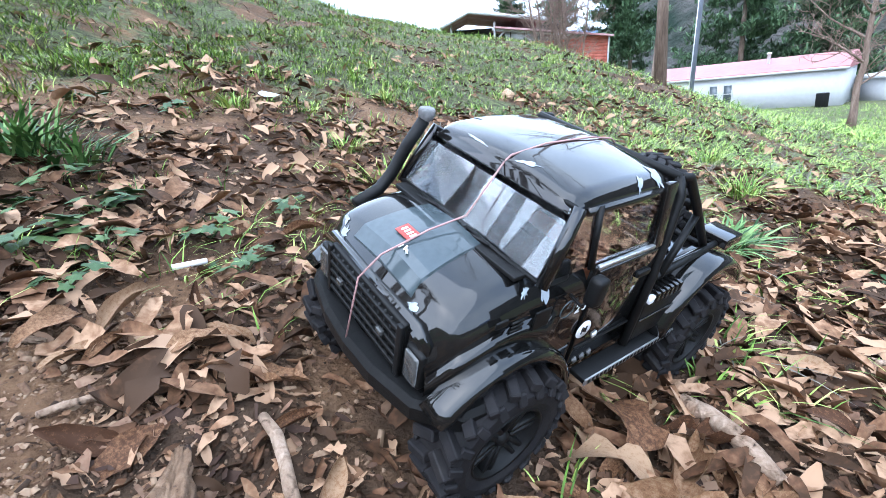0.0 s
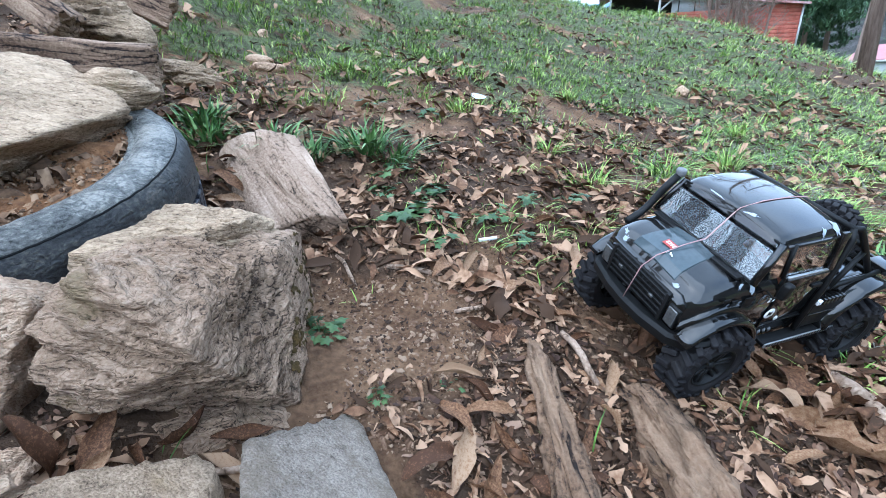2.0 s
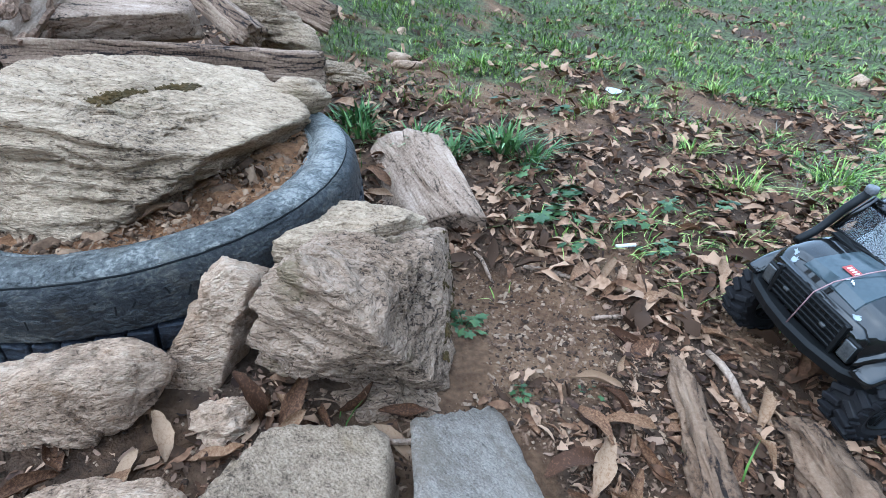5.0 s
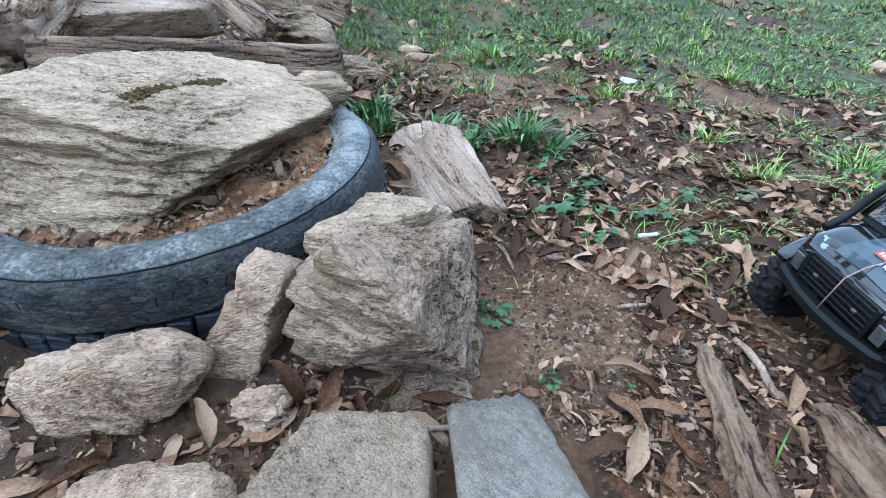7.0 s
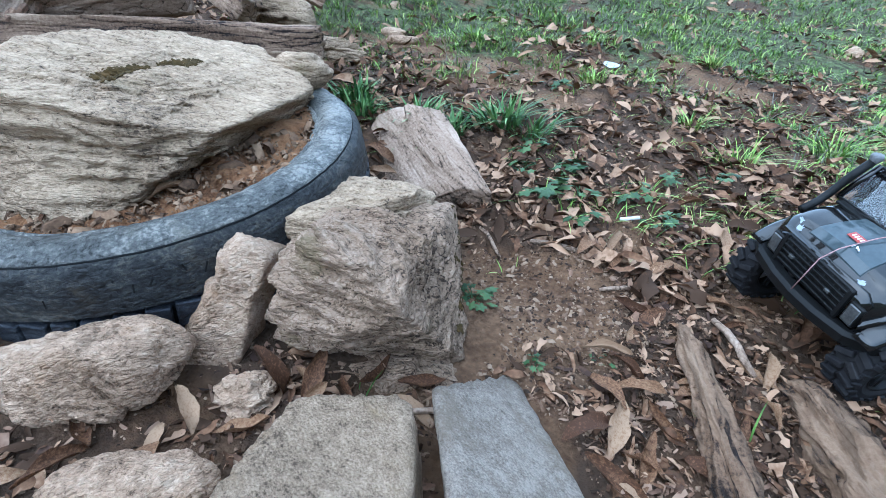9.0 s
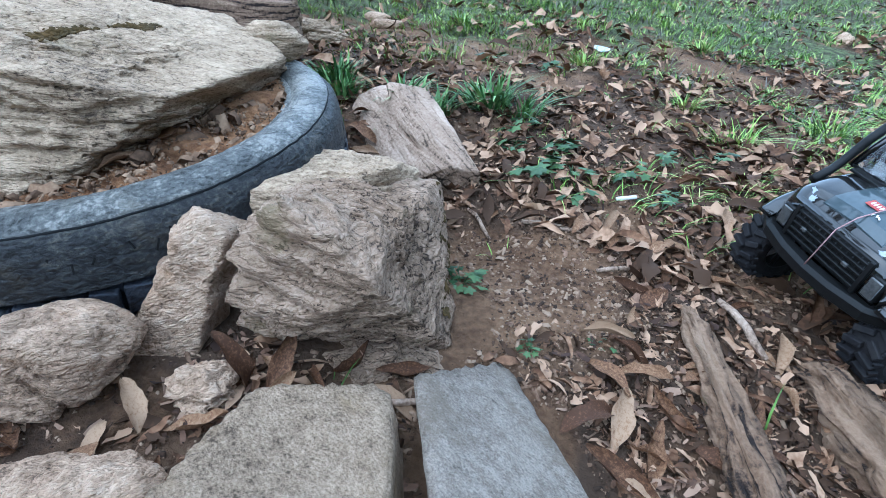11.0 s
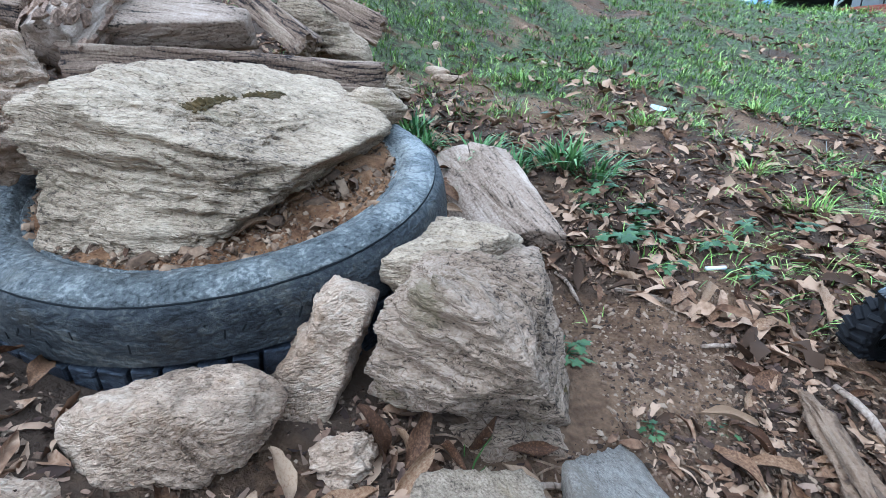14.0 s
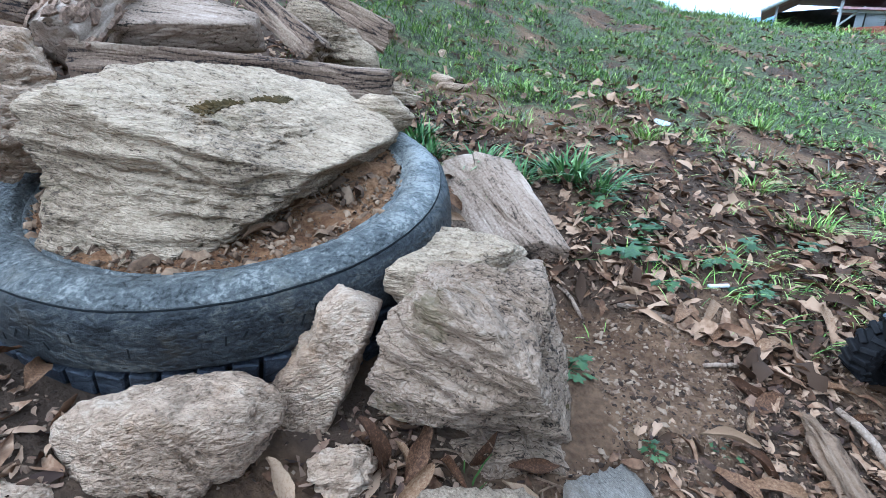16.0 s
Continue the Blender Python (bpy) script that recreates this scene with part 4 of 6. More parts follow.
# bumper
pts = [(0.182, -0.121, 0.126), (0.2, -0.116, 0.12), (0.222, -0.085, 0.114), (0.231, -0.04, 0.112), (0.233, 0, 0.111), (0.231, 0.04, 0.112), (0.222, 0.085, 0.114), (0.2, 0.116, 0.12), (0.182, 0.121, 0.126)]
bm = bmesh.new()
rows = []
for i, p in enumerate(pts):
    d = (Vector(pts[min(i + 1, 8)]) - Vector(pts[max(i - 1, 0)])).normalized()
    o = d.cross(Vector((0, 0, 1))).normalized() * -1
    if o.x < 0 and 0 < i < 8:
        o = -o
    if i in (0, 8):
        o = Vector((0.35, 0.9 if i else -0.9, 0))
    q = Vector(p)
    rows.append([bm.verts.new(q + o * a + Vector((0, 0, b))) for a, b in ((-0.012, 0.011), (0.002, 0.012), (0.006, 0.006), (0.005, -0.008), (-0.004, -0.015), (-0.014, -0.014))])
for a, b in zip(rows, rows[1:]):
    for k in range(6):
        bm.faces.new((a[k], a[(k + 1) % 6], b[(k + 1) % 6], b[k]))
bm.faces.new(rows[0])
bm.faces.new(rows[-1][::-1])
bmesh.ops.recalc_face_normals(bm, faces=bm.faces)
part("bumper", bm, M["plastic"], truck, "dark grey wrap-round bumper", smooth=False)
# fender flares
for at, name in ((0.155, "front_fender_flare"), (-0.16, "rear_fender_flare")):
    for sy in (1, -1):
        sec = []
        a0, a1 = (6, 142) if at > 0 else (26, 172)
        for k in range(19):
            a = radians(a0 + (a1 - a0) * k / 18)
            r = 0.083 + (0.004 if k in (0, 18) else 0)
            y0, y1 = (0.094, 0.119) if at > 0 else (0.082, 0.124)
            c, s = math.cos(a), math.sin(a)
            zz = 0.074
            sec.append([(at - (r + 0.002) * c, y0 * sy, zz + (r + 0.002) * s), (at - (r + 0.0035) * c, (y1 - 0.008) * sy, zz + (r + 0.0035) * s), (at - r * c, y1 * sy, zz + r * s), (at - (r - 0.006) * c, (y1 + 0.0005) * sy, zz + (r - 0.006) * s),
                        (at - (r - 0.006) * c, (y1 - 0.003) * sy, zz + (r - 0.006) * s), (at - (r - 0.004) * c, (y1 - 0.006) * sy, zz + (r - 0.004) * s), (at - (r - 0.003) * c, y0 * sy, zz + (r - 0.003) * s)])
        part(name, loft(sec), M["paint"], truck, "glossy black fender flare")
# cab
for sy in (1, -1):
    side = box(0.098, 0.006, 0.122, (0.0175, 0.0985 * sy, 0.146), 0.002)
    part("cab_side", side, M["paint"], truck)
    door = part("door", box(0.086, 0.004, 0.108, (0.02, 0.1025 * sy, 0.15), 0.0018), M["paint"], truck, "black cab door")
    part("handle", box(0.02, 0.004, 0.006, (-0.008, 0.1055 * sy, 0.182), 0.0012), M["plastic"], door)
    part("trim", box(0.084, 0.002, 0.0022, (0.02, 0.1052 * sy, 0.118), 0.0006), M["plastic"], door)
    part("window_sill", box(0.092, 0.004, 0.004, (0.018, 0.101 * sy, 0.206), 0.001), M["silver"] if sy > 0 else M["plastic"], door)
    # pillars and window frames
    part("front_pillar", tube([(0.129, 0.098 * sy, 0.205), (0.113, 0.0945 * sy, 0.235), (0.099, 0.0895 * sy, 0.262)], 0.0055, 8), M["paint"], truck)
    part("rear_pillar", box(0.016, 0.006, 0.062, (-0.024, 0.0955 * sy, 0.234), 0.002, m=pose(0, 0, 0, 10 * sy)), M["paint"], truck)
    part("quarter_post", tube([(0.072, 0.099 * sy, 0.206), (0.074, 0.0905 * sy, 0.26)], 0.003, 6), M["plastic"], truck)
    bm = bmesh.new()
    bm.faces.new([bm.verts.new(p) for p in ((0.126, 0.0975 * sy, 0.208), (-0.018, 0.098 * sy, 0.208), (-0.018, 0.0905 * sy, 0.259), (0.1, 0.089 * sy, 0.259))])
    w = part("side_window", thick(bm, 0.0012), M["glass"], truck, "clear side window", smooth=False)
    w.visible_shadow = False
    mirror = part("mirror", box(0.014, 0.012, 0.026, (0.084, 0.117 * sy, 0.2), 0.004), M["plastic"], truck, "black wing mirror")
    part("bracket", tube([(0.09, 0.1 * sy, 0.187), (0.09, 0.112 * sy, 0.184), (0.086, 0.117 * sy, 0.192)], 0.0016, 6), M["plastic"], mirror)
    part("indicator", box(0.012, 0.002, 0.006, (0.166, 0.1015 * sy, 0.187), 0.0008), M["plastic"], truck)
    part("vent_panel", box(0.018, 0.0016, 0.018, (0.122, 0.1026 * sy, 0.176), 0.0006), M["plastic"], truck, "small grey vent panel")
    for i in range(3):
        part("vent_slot", box(0.012, 0.0016, 0.002, (0.15, 0.1024 * sy, 0.176 + 0.004 * i)), M["plastic"], truck)
part("cab_back", box(0.005, 0.19, 0.12, (-0.03, 0, 0.147), 0.0015), M["paint"], truck)
part("cab_floor", box(0.12, 0.19, 0.006, (0.03, 0, 0.092)), M["plastic"], truck)
part("dashboard", box(0.03, 0.185, 0.045, (0.098, 0, 0.178), 0.006), M["plastic"], truck)
part("steering_wheel", tube([(0.075 + 0.008 * math.sin(a), 0.045 + 0.017 * math.cos(a), 0.195 + 0.014 * math.sin(a)) for a in (2 * math.pi * k / 20 for k in range(21))], 0.002, 6), M["plastic"], truck)
for sy in (1, -1):
    part("seat", box(0.02, 0.05, 0.075, (-0.005, 0.045 * sy, 0.16), 0.006, m=pose(0, 0, 0, 0, -10)), M["plastic"], truck)
sec = []
for k in range(15):
    u = k / 14
    x = -0.036 + 0.142 * u
    w = 0.0895 + 0.002 * math.sin(math.pi * u)
    end = min(1.0, 8 * u, 9 * (1 - u))
    sec.append(arch_section(x, w - 0.004 * (1 - end), 0.2665 + 0.0055 * math.sin(math.pi * min(1, u * 1.02)) ** 0.6 - 0.004 * (1 - end), 0.252, 0.016, 0.006))
cab_roof = part("roof", loft(sec), M["paint"], truck, "glossy black roof with chipped white corners")
bm = bmesh.new()
bm.faces.new([bm.verts.new(p) for p in ((0.129, 0.0955, 0.2085), (0.129, -0.0955, 0.2085), (0.1, -0.087, 0.2615), (0.1, 0.087, 0.2615))])
w = part("windshield", thick(bm, 0.0012), M["glass"], truck, "shiny clear windshield", smooth=False)
w.visible_shadow = False
for p, q in (((0.13, 0.096, 0.208), (0.13, -0.096, 0.208)), ((0.101, 0.088, 0.2615), (0.101, -0.088, 0.2615))):
    part("windshield_trim", tube([p, q], 0.0022, 6), M["plastic"], truck)
bm = bmesh.new()
bm.faces.new([bm.verts.new(p) for p in ((-0.031, 0.08, 0.211), (-0.031, -0.08, 0.211), (-0.031, -0.078, 0.256), (-0.031, 0.078, 0.256))])
w = part("rear_window", thick(bm, 0.0012), M["glass"], truck, smooth=False)
w.visible_shadow = False
for y0, y1 in ((0.075, 0.012), (0.005, -0.06)):
    wiper = part("wiper", tube([(0.1345, y0, 0.2105), (0.1335, y1, 0.2125)], 0.0014, 6), M["plastic"], truck, "black windscreen wiper")
    part("arm", tube([(0.137, (y0 + y1) / 2 - 0.03, 0.2095), (0.135, (y0 + y1) / 2, 0.2125)], 0.0017, 6), M["plastic"], wiper)
part("cowl", box(0.012, 0.17, 0.004, (0.139, 0, 0.2085), 0.001), M["plastic"], truck)
# door marks
for i, ch in enumerate("23"):
    cu = bpy.data.curves.new("number_mark", "FONT")
    cu.body, cu.size, cu.extrude = ch, 0.0125, 0.0003
    ob = new("number_mark", cu)
    ob.data.materials.append(M["sticker"])
    ob.parent = truck
    ob.matrix_basis = pose(0.083 - 0.0085 * i, 0.1052, 0.168, 90, 0, 180)
part("round_sticker", lathe([(0.0, 0.0006), (0.0095, 0.0006), (0.0098, 0.0)], 28, m=pose(0.057, 0.1046, 0.139, -90)), M["sticker"], truck, "round white sticker")
for i in range(3):
    part("sticker_bar", box(0.0013, 0.0008, (0.008, 0.005, 0.007)[i], (0.0598 - 0.0028 * i, 0.1055, 0.139)), M["plastic"], truck)
part("cross_badge", lathe([(0.0075, 0.0), (0.0078, 0.0006), (0.0088, 0.0006), (0.009, 0.0)], 24, m=pose(0.094, 0.1046, 0.176, -90)), M["paint_blue_sky"], truck)
for i in range(3):
    part("sill_stripe", box(0.005, 0.0012, 0.009, (0.052 - 0.011 * i, 0.1047, 0.098), m=pose(0, 0, 0, 0, 30)), M["cap_grey"], truck)
part("door_mark", box(0.006, 0.001, 0.007, (0.035, 0.1052, 0.124), m=pose(0, 0, 0, 0, 20)), M["sticker"], truck)
# sliders, boxes, bed
for sy in (1, -1):
    slider = part("side_step", box(0.154, 0.018, 0.006, (-0.026, 0.112 * sy, 0.083), 0.0015), M["plastic"], truck, "perforated side step")
    part("edge", box(0.154, 0.0016, 0.008, (-0.026, 0.1218 * sy, 0.083), 0.0004), M["silver"], slider, "worn bright metal edge")
    for i in range(24):
        part("slot", box(0.0034, 0.001, 0.0045, (-0.1 + 0.0063 * i, 0.1227 * sy, 0.083), m=pose(0, 0, 0, 0, 20)), M["plastic"], slider)
    locker = part("side_locker", box(0.072, 0.026, 0.05, (-0.062, 0.1 * sy, 0.118), 0.003), M["plastic"], truck, "ribbed black side locker")
    for i in range(7):
        part("rib", box(0.005, 0.028, 0.012, (-0.09 + 0.0085 * i, 0.1 * sy, 0.144), 0.0012), M["paint"], locker)
    part("seam", box(0.072, 0.002, 0.002, (-0.062, 0.1138 * sy, 0.122), 0.0005), M["paint"], locker)
    part("cap", box(0.009, 0.006, 0.009, (-0.034, 0.112 * sy, 0.146), 0.002), M["sticker"], locker, "worn white filler cap")
    bm = bmesh.new()
    bm.faces.new([bm.verts.new(p) for p in ((-0.1, 0.108 * sy, 0.152), (-0.148, 0.108 * sy, 0.152), (-0.1, 0.108 * sy, 0.108))])
    plate = part("tread_plate", thick(bm, 0.003), M["paint_blue_sky"], truck, "grey tread plate panel", smooth=False)
    part("bed_side", box(0.19, 0.006, 0.03, (-0.13, 0.094 * sy, 0.15), 0.002), M["paint"], truck)
    part("tail_box", box(0.04, 0.036, 0.012, (-0.205, 0.088 * sy, 0.166), 0.002), M["paint"], truck)
    part("hoop", tube([(-0.022, 0.11 * sy, 0.09), (-0.03, 0.106 * sy, 0.17), (-0.04, 0.095 * sy, 0.25), (-0.043, 0.086 * sy, 0.264)], 0.0046, 10), M["plastic"], truck, "black roll bar tube")
    part("rear_stay", tube([(-0.043, 0.086 * sy, 0.264), (-0.06, 0.088 * sy, 0.262), (-0.1, 0.09 * sy, 0.224), (-0.168, 0.09 * sy, 0.16)], 0.0046, 10), M["plastic"], truck)
    part("rear_stay", tube([(-0.043, 0.08 * sy, 0.262), (-0.13, 0.06 * sy, 0.17)], 0.0042, 10), M["plastic"], truck)
    part("cage_brace", tube([(-0.06, 0.1 * sy, 0.158), (-0.108, 0.09 * sy, 0.214)], 0.004, 8), M["plastic"], truck)
    part("cage_rail", tube([(-0.028, 0.1 * sy, 0.158), (-0.19, 0.094 * sy, 0.162)], 0.0042, 8), M["plastic"], truck)
    part("frame_rail", box(0.4, 0.008, 0.016, (0.0, 0.028 * sy, 0.09), 0.002), M["plastic"], truck)
part("hoop", tube([(-0.043, -0.088, 0.264), (-0.043, 0.088, 0.264)], 0.0046, 10), M["plastic"], truck)
part("cross_tube", tube([(-0.1, -0.09, 0.224), (-0.1, 0.09, 0.224)], 0.0042, 8), M["plastic"], truck)
part("cross_tube", tube([(-0.168, -0.09, 0.16), (-0.168, 0.09, 0.16)], 0.0042, 8), M["plastic"], truck)
part("bed_floor", box(0.17, 0.186, 0.006, (-0.12, 0, 0.142), 0.001), M["paint"], truck)
part("tailgate", box(0.005, 0.19, 0.026, (-0.224, 0, 0.15), 0.0015), M["paint"], truck)
part("battery", box(0.07, 0.04, 0.022, (-0.075, 0.02, 0.157), 0.003), M["silver"], truck, "silver battery pack in the bed")
part("plug", box(0.016, 0.01, 0.008, (-0.062, 0.052, 0.163), 0.002), M["red"], truck, "red connector plug")
part("plug", box(0.01, 0.009, 0.008, (-0.077, 0.052, 0.163), 0.002), M["yellow"], truck, "yellow connector plug")
part("wire", tube([(-0.055, 0.052, 0.163), (-0.046, 0.05, 0.172), (-0.04, 0.03, 0.168), (-0.045, 0.02, 0.165)], 0.0016, 6), M["red"], truck)
# bare patches where the paint has come off
def paint_chip(host, at, long, wide, turn, seed):
    tree = surface_of(host)
    rng = random.Random(seed)
    c, n = tree.find_nearest(Vector(at))[:2]
    m = n.to_track_quat("Z", "Y").to_matrix() @ Euler((0, 0, radians(turn))).to_matrix()
    bm = bmesh.new()
    rings = []
    for s in (1.0, 0.6, 0.25):
        ring = []
        for k in range(16):
            a = 2 * math.pi * k / 16
            r = s * (rng.uniform(0.25, 1.25) if s == 1.0 else 0.9)
            q, qn = tree.find_nearest(c + m @ Vector((long * r * math.cos(a), wide * r * math.sin(a), 0)))[:2]
            ring.append(bm.verts.new(q + (qn if qn.dot(n) > 0 else n) * 0.0005))
        rings.append(ring)
    for r0, r1 in zip(rings, rings[1:]):
        for k in range(16):
            bm.faces.new((r0[k], r0[(k + 1) % 16], r1[(k + 1) % 16], r1[k]))
    bm.faces.new(rings[-1])
    bmesh.ops.recalc_face_normals(bm, faces=bm.faces)
    part("paint_chip", bm, M["bare"], host, "pale chipped paint")


M["bare"] = material("bare_polycarbonate", [(0.23, 0.256, 0.288), (0.32, 0.352, 0.384)], 60, 300, 0.35, 0.0)
for i, (host, at, long, wide, turn) in enumerate([(cab_roof, (-0.008, 0.083, 0.27), 0.018, 0.009, 80), (cab_roof, (0.022, 0.088, 0.2695), 0.01, 0.004, 60), (cab_roof, (0.1, -0.03, 0.27), 0.016, 0.0022, 0), (cab_roof, (0.096, 0.03, 0.271), 0.012, 0.003, 10), (cab_roof, (0.06, -0.08, 0.272), 0.014, 0.003, 70),
                                                   (front_body, (0.117, 0.0985, 0.198), 0.012, 0.005, 85), (front_body, (0.136, 0.095, 0.204), 0.007, 0.003, 40), (front_body, (0.211, 0.052, 0.185), 0.007, 0.004, 20), (front_body, (0.21, -0.06, 0.184), 0.005, 0.008, 30), (front_body, (0.2, -0.07, 0.19), 0.004, 0.007, 70)]):
    paint_chip(host, at, long, wide, turn, 300 + i)
# snorkel
snorkel = part("snorkel", tube([(0.18, -0.098, 0.188), (0.152, -0.1035, 0.197), (0.139, -0.1045, 0.21), (0.125, -0.1015, 0.24), (0.111, -0.0965, 0.267)], 0.0062, 12), M["plastic"], truck, "black snorkel pipe")
part("snorkel_cap", lathe([(0.0, 0.009), (0.0072, 0.009), (0.0082, 0.007), (0.0082, 0.002), (0.006, -0.002)], 24, m=pose(0.1095, -0.096, 0.269)), M["cap_grey"], snorkel, "grey snorkel cap")


def model_wheel(name, at, spin=0.0, r=0.068, w=0.048, lugs=19, label="chunky black tyre on black and silver rim", offroad=True):
    """A wheel about its y axis: lugged tyre, rim with paired spokes and hub."""
    h = w / 2
    prof = [(0.036, -h + 0.008), (0.038, -h + 0.003), (0.046, -h), (r - 0.012, -h + 0.001), (r - 0.007, -h + 0.006), (r - 0.006, 0), (r - 0.007, h - 0.006), (r - 0.012, h - 0.001), (0.046, h), (0.038, h - 0.003), (0.036, h - 0.008)]
    turn = pose(0, 0, 0, 90)
    bm = lathe(prof, 56, m=turn)
    for k in range(lugs):
        for s in (-1, 1):
            a = 360 * (k + (0.5 if s > 0 else 0)) / lugs
            m = turn @ pose(0, 0, 0, 0, 0, a) @ Matrix.Translation((r - 0.004, 0, s * h * 0.5)) @ pose(0, 0, 0, s * (28 if k % 2 else 20))
            box(0.009, 0.0092, h * 0.98, bm=bm, m=m, bevel=0.0012, seg=1)
            m2 = turn @ pose(0, 0, 0, 0, 0, a + 2) @ Matrix.Translation((r - 0.0095, 0, s * (h - 0.001))) @ pose(0, 0, 0, 0, s * 25)
            box(0.011, 0.008, 0.004, bm=bm, m=m2, bevel=0.001, seg=1)
    tyre = part(name, bm, M["rubber"], truck, label, smooth=False, at=at @ pose(0, 0, 0, 0, spin))
    bm = lathe([(0.038, -h + 0.006), (0.0375, -h + 0.002), (0.0355, -h + 0.003), (0.0335, -0.004), (0.012, -0.004), (0.0, -0.004)], 40, m=turn)
    bm = lathe([(0.0, 0.004), (0.0335, 0.004), (0.0355, h - 0.003), (0.0375, h - 0.002), (0.038, h - 0.006)], 40, bm=bm, m=turn)
    rim = part("rim", bm, M["plastic"], tyre)
    for s in (-1, 1):
        for k in range(6):
            for o in (-1, 1):
                m = turn @ pose(0, 0, 0, 0, 0, 60 * k) @ Matrix.Translation((0.0215, 0.0038 * o, s * (h - 0.0115))) @ pose(0, 0, 0, 0, s * -6, 3 * o)
                part("spoke", box(0.026, 0.0042, 0.009, m=m, bevel=0.001, seg=1), M["silver" if k % 2 == 0 and s > 0 else "plastic"], rim)
        part("hub", lathe([(0.0, 0.004), (0.006, 0.003), (0.0085, -0.004)], 16, m=turn @ Matrix.Translation((0, 0, s * (h - 0.01))) @ pose(0, 0, 0, 90 - 90 * s)), M["plastic"], rim)
    return tyre


def hub_height(x, y):
    """How high the hub stands in the truck's frame for the tyre to rest on the slope."""
    q = TRUCK @ Vector((x, y, 0))
    n = ground_normal(q.x, q.y)
    up = TRUCK.to_3x3() @ Vector((0, 0, 1))
    gap = (q.z - ground_z(q.x, q.y)) * n.z / up.dot(n)
    return max(0.03, min(0.085, 0.066 - gap))


for x, spin in ((0.155, 10), (-0.16, 33)):
    hubs = []
    for y in (0.109, -0.109):
        z = hub_height(x, y)
        hubs.append((x, y, z))
        model_wheel("wheel", Matrix.Translation((x, y, z)) @ pose(0, 0, 0, 0, 0, 180 if y < 0 else 0), spin + 40 * (y < 0))
    a, b = Vector(hubs[0]), Vector(hubs[1])
    part("axle", tube([a, a.lerp(b, 0.35), a.lerp(b, 0.4), a.lerp(b, 0.5), a.lerp(b, 0.6), a.lerp(b, 0.65), b], [0.008, 0.008, 0.02, 0.024, 0.02, 0.008, 0.008], 12), M["plastic"], truck)
    for s, hb in ((1, hubs[0]), (-1, hubs[1])):
        part("shock_absorber", tube([(x, 0.075 * s, hb[2]), (x - 0.01, 0.05 * s, 0.14)], 0.006, 10), M["silver"], truck)
        part("link", tube([(x, 0.05 * s, hb[2] - 0.008), (x * 0.2, 0.03 * s, 0.08)], 0.0035, 8), M["plastic"], truck)
model_wheel("spare_wheel", Matrix.Translation((-0.168, 0.0, 0.178)) @ pose(0, 0, 0, 0, 52, 90), 0, 0.056, 0.038, 26, "knobbly black spare tyre leaning in the bed")
# passenger doll as one plain shape
bm = bmesh.new()
bmesh.ops.create_uvsphere(bm, u_segments=16, v_segments=10, radius=0.017, matrix=Matrix.Translation((0.02, 0.046, 0.226)) @ Matrix.Diagonal((1, 0.85, 1.2, 1)))
lathe([(0.008, 0.213), (0.013, 0.2), (0.028, 0.19), (0.03, 0.16), (0.02, 0.13)], 16, bm=bm, m=Matrix.Translation((0.012, 0.046, 0)))
tagged(part("toy_figure", bm, M["skin"], at=TRUCK), "plain orange-brown toy figure in the cab", "doll")
# cord tied over hood and roof
pts = [(0.236, 0.0, 0.12), (0.228, 0.002, 0.182), (0.21, 0.004, 0.2), (0.17, 0.008, 0.215), (0.135, 0.011, 0.2225), (0.107, 0.013, 0.266), (0.1, 0.013, 0.2725), (0.06, 0.013, 0.2785), (0.0, 0.013, 0.2785), (-0.035, 0.013, 0.274), (-0.045, 0.012, 0.268), (-0.09, 0.0, 0.236), (-0.15, -0.01, 0.205)]
tagged(part("cord", tube(pts, 0.00085, 8), M["cord"], at=TRUCK), "thin pink cord stretched over hood and roof", "cord")


# ---- grass, weeds, leaves ----
def blades(tufts, seed, lean=0.5):
    """Many tapered, bent blades; each tuft is (x, y, z, radius, count, length, width)."""
    rng = np.random.default_rng(seed)
    V, F, base = [], [], 0
    for x, y, z, rad, cnt, length, width in tufts:
        n = int(cnt)
        a, d = rng.uniform(0, 2 * np.pi, n), rad * np.sqrt(rng.uniform(0, 1, n))
        ox, oy = d * np.cos(a), d * np.sin(a)
        L = length * rng.uniform(0.45, 1.15, n)
        az = a + rng.normal(0, 0.7, n)
        bend = lean * rng.uniform(0.3, 1.6, n)
        wd = width * rng.uniform(0.6, 1.2, n)
        sx, sy = -np.sin(az), np.cos(az)
        sl = rng.normal(0, 0.5, n)
        pts = []
        for u, k in ((0, 0.8), (0.4, 1.0), (0.75, 0.7), (1.0, 0.0)):
            out = L * (u * 0.25 * bend + u * u * 0.62 * bend)
            up = L * (u - 0.33 * bend * u * u)
            cx, cy, cz = x + ox + out * np.cos(az) + sl * 0.1 * L * u * sx, y + oy + out * np.sin(az) + sl * 0.1 * L * u * sy, z + up - 0.008
            if k:
                pts += [np.stack([cx - sx * wd * k / 2, cy - sy * wd * k / 2, cz], 1), np.stack([cx + sx * wd * k / 2, cy + sy * wd * k / 2, cz], 1)]
            else:
                pts.append(np.stack([cx, cy, cz], 1))
        P = np.stack(pts, 1).reshape(-1, 3)
        V.append(P)
        b = base + 7 * np.arange(n)[:, None]
        for q in ((0, 1, 3, 2), (2, 3, 5, 4), (4, 5, 6, 6)):
            F.append((b + np.array(q)[None, :]))
        base += 7 * n
    return np.concatenate(V), np.concatenate(F)


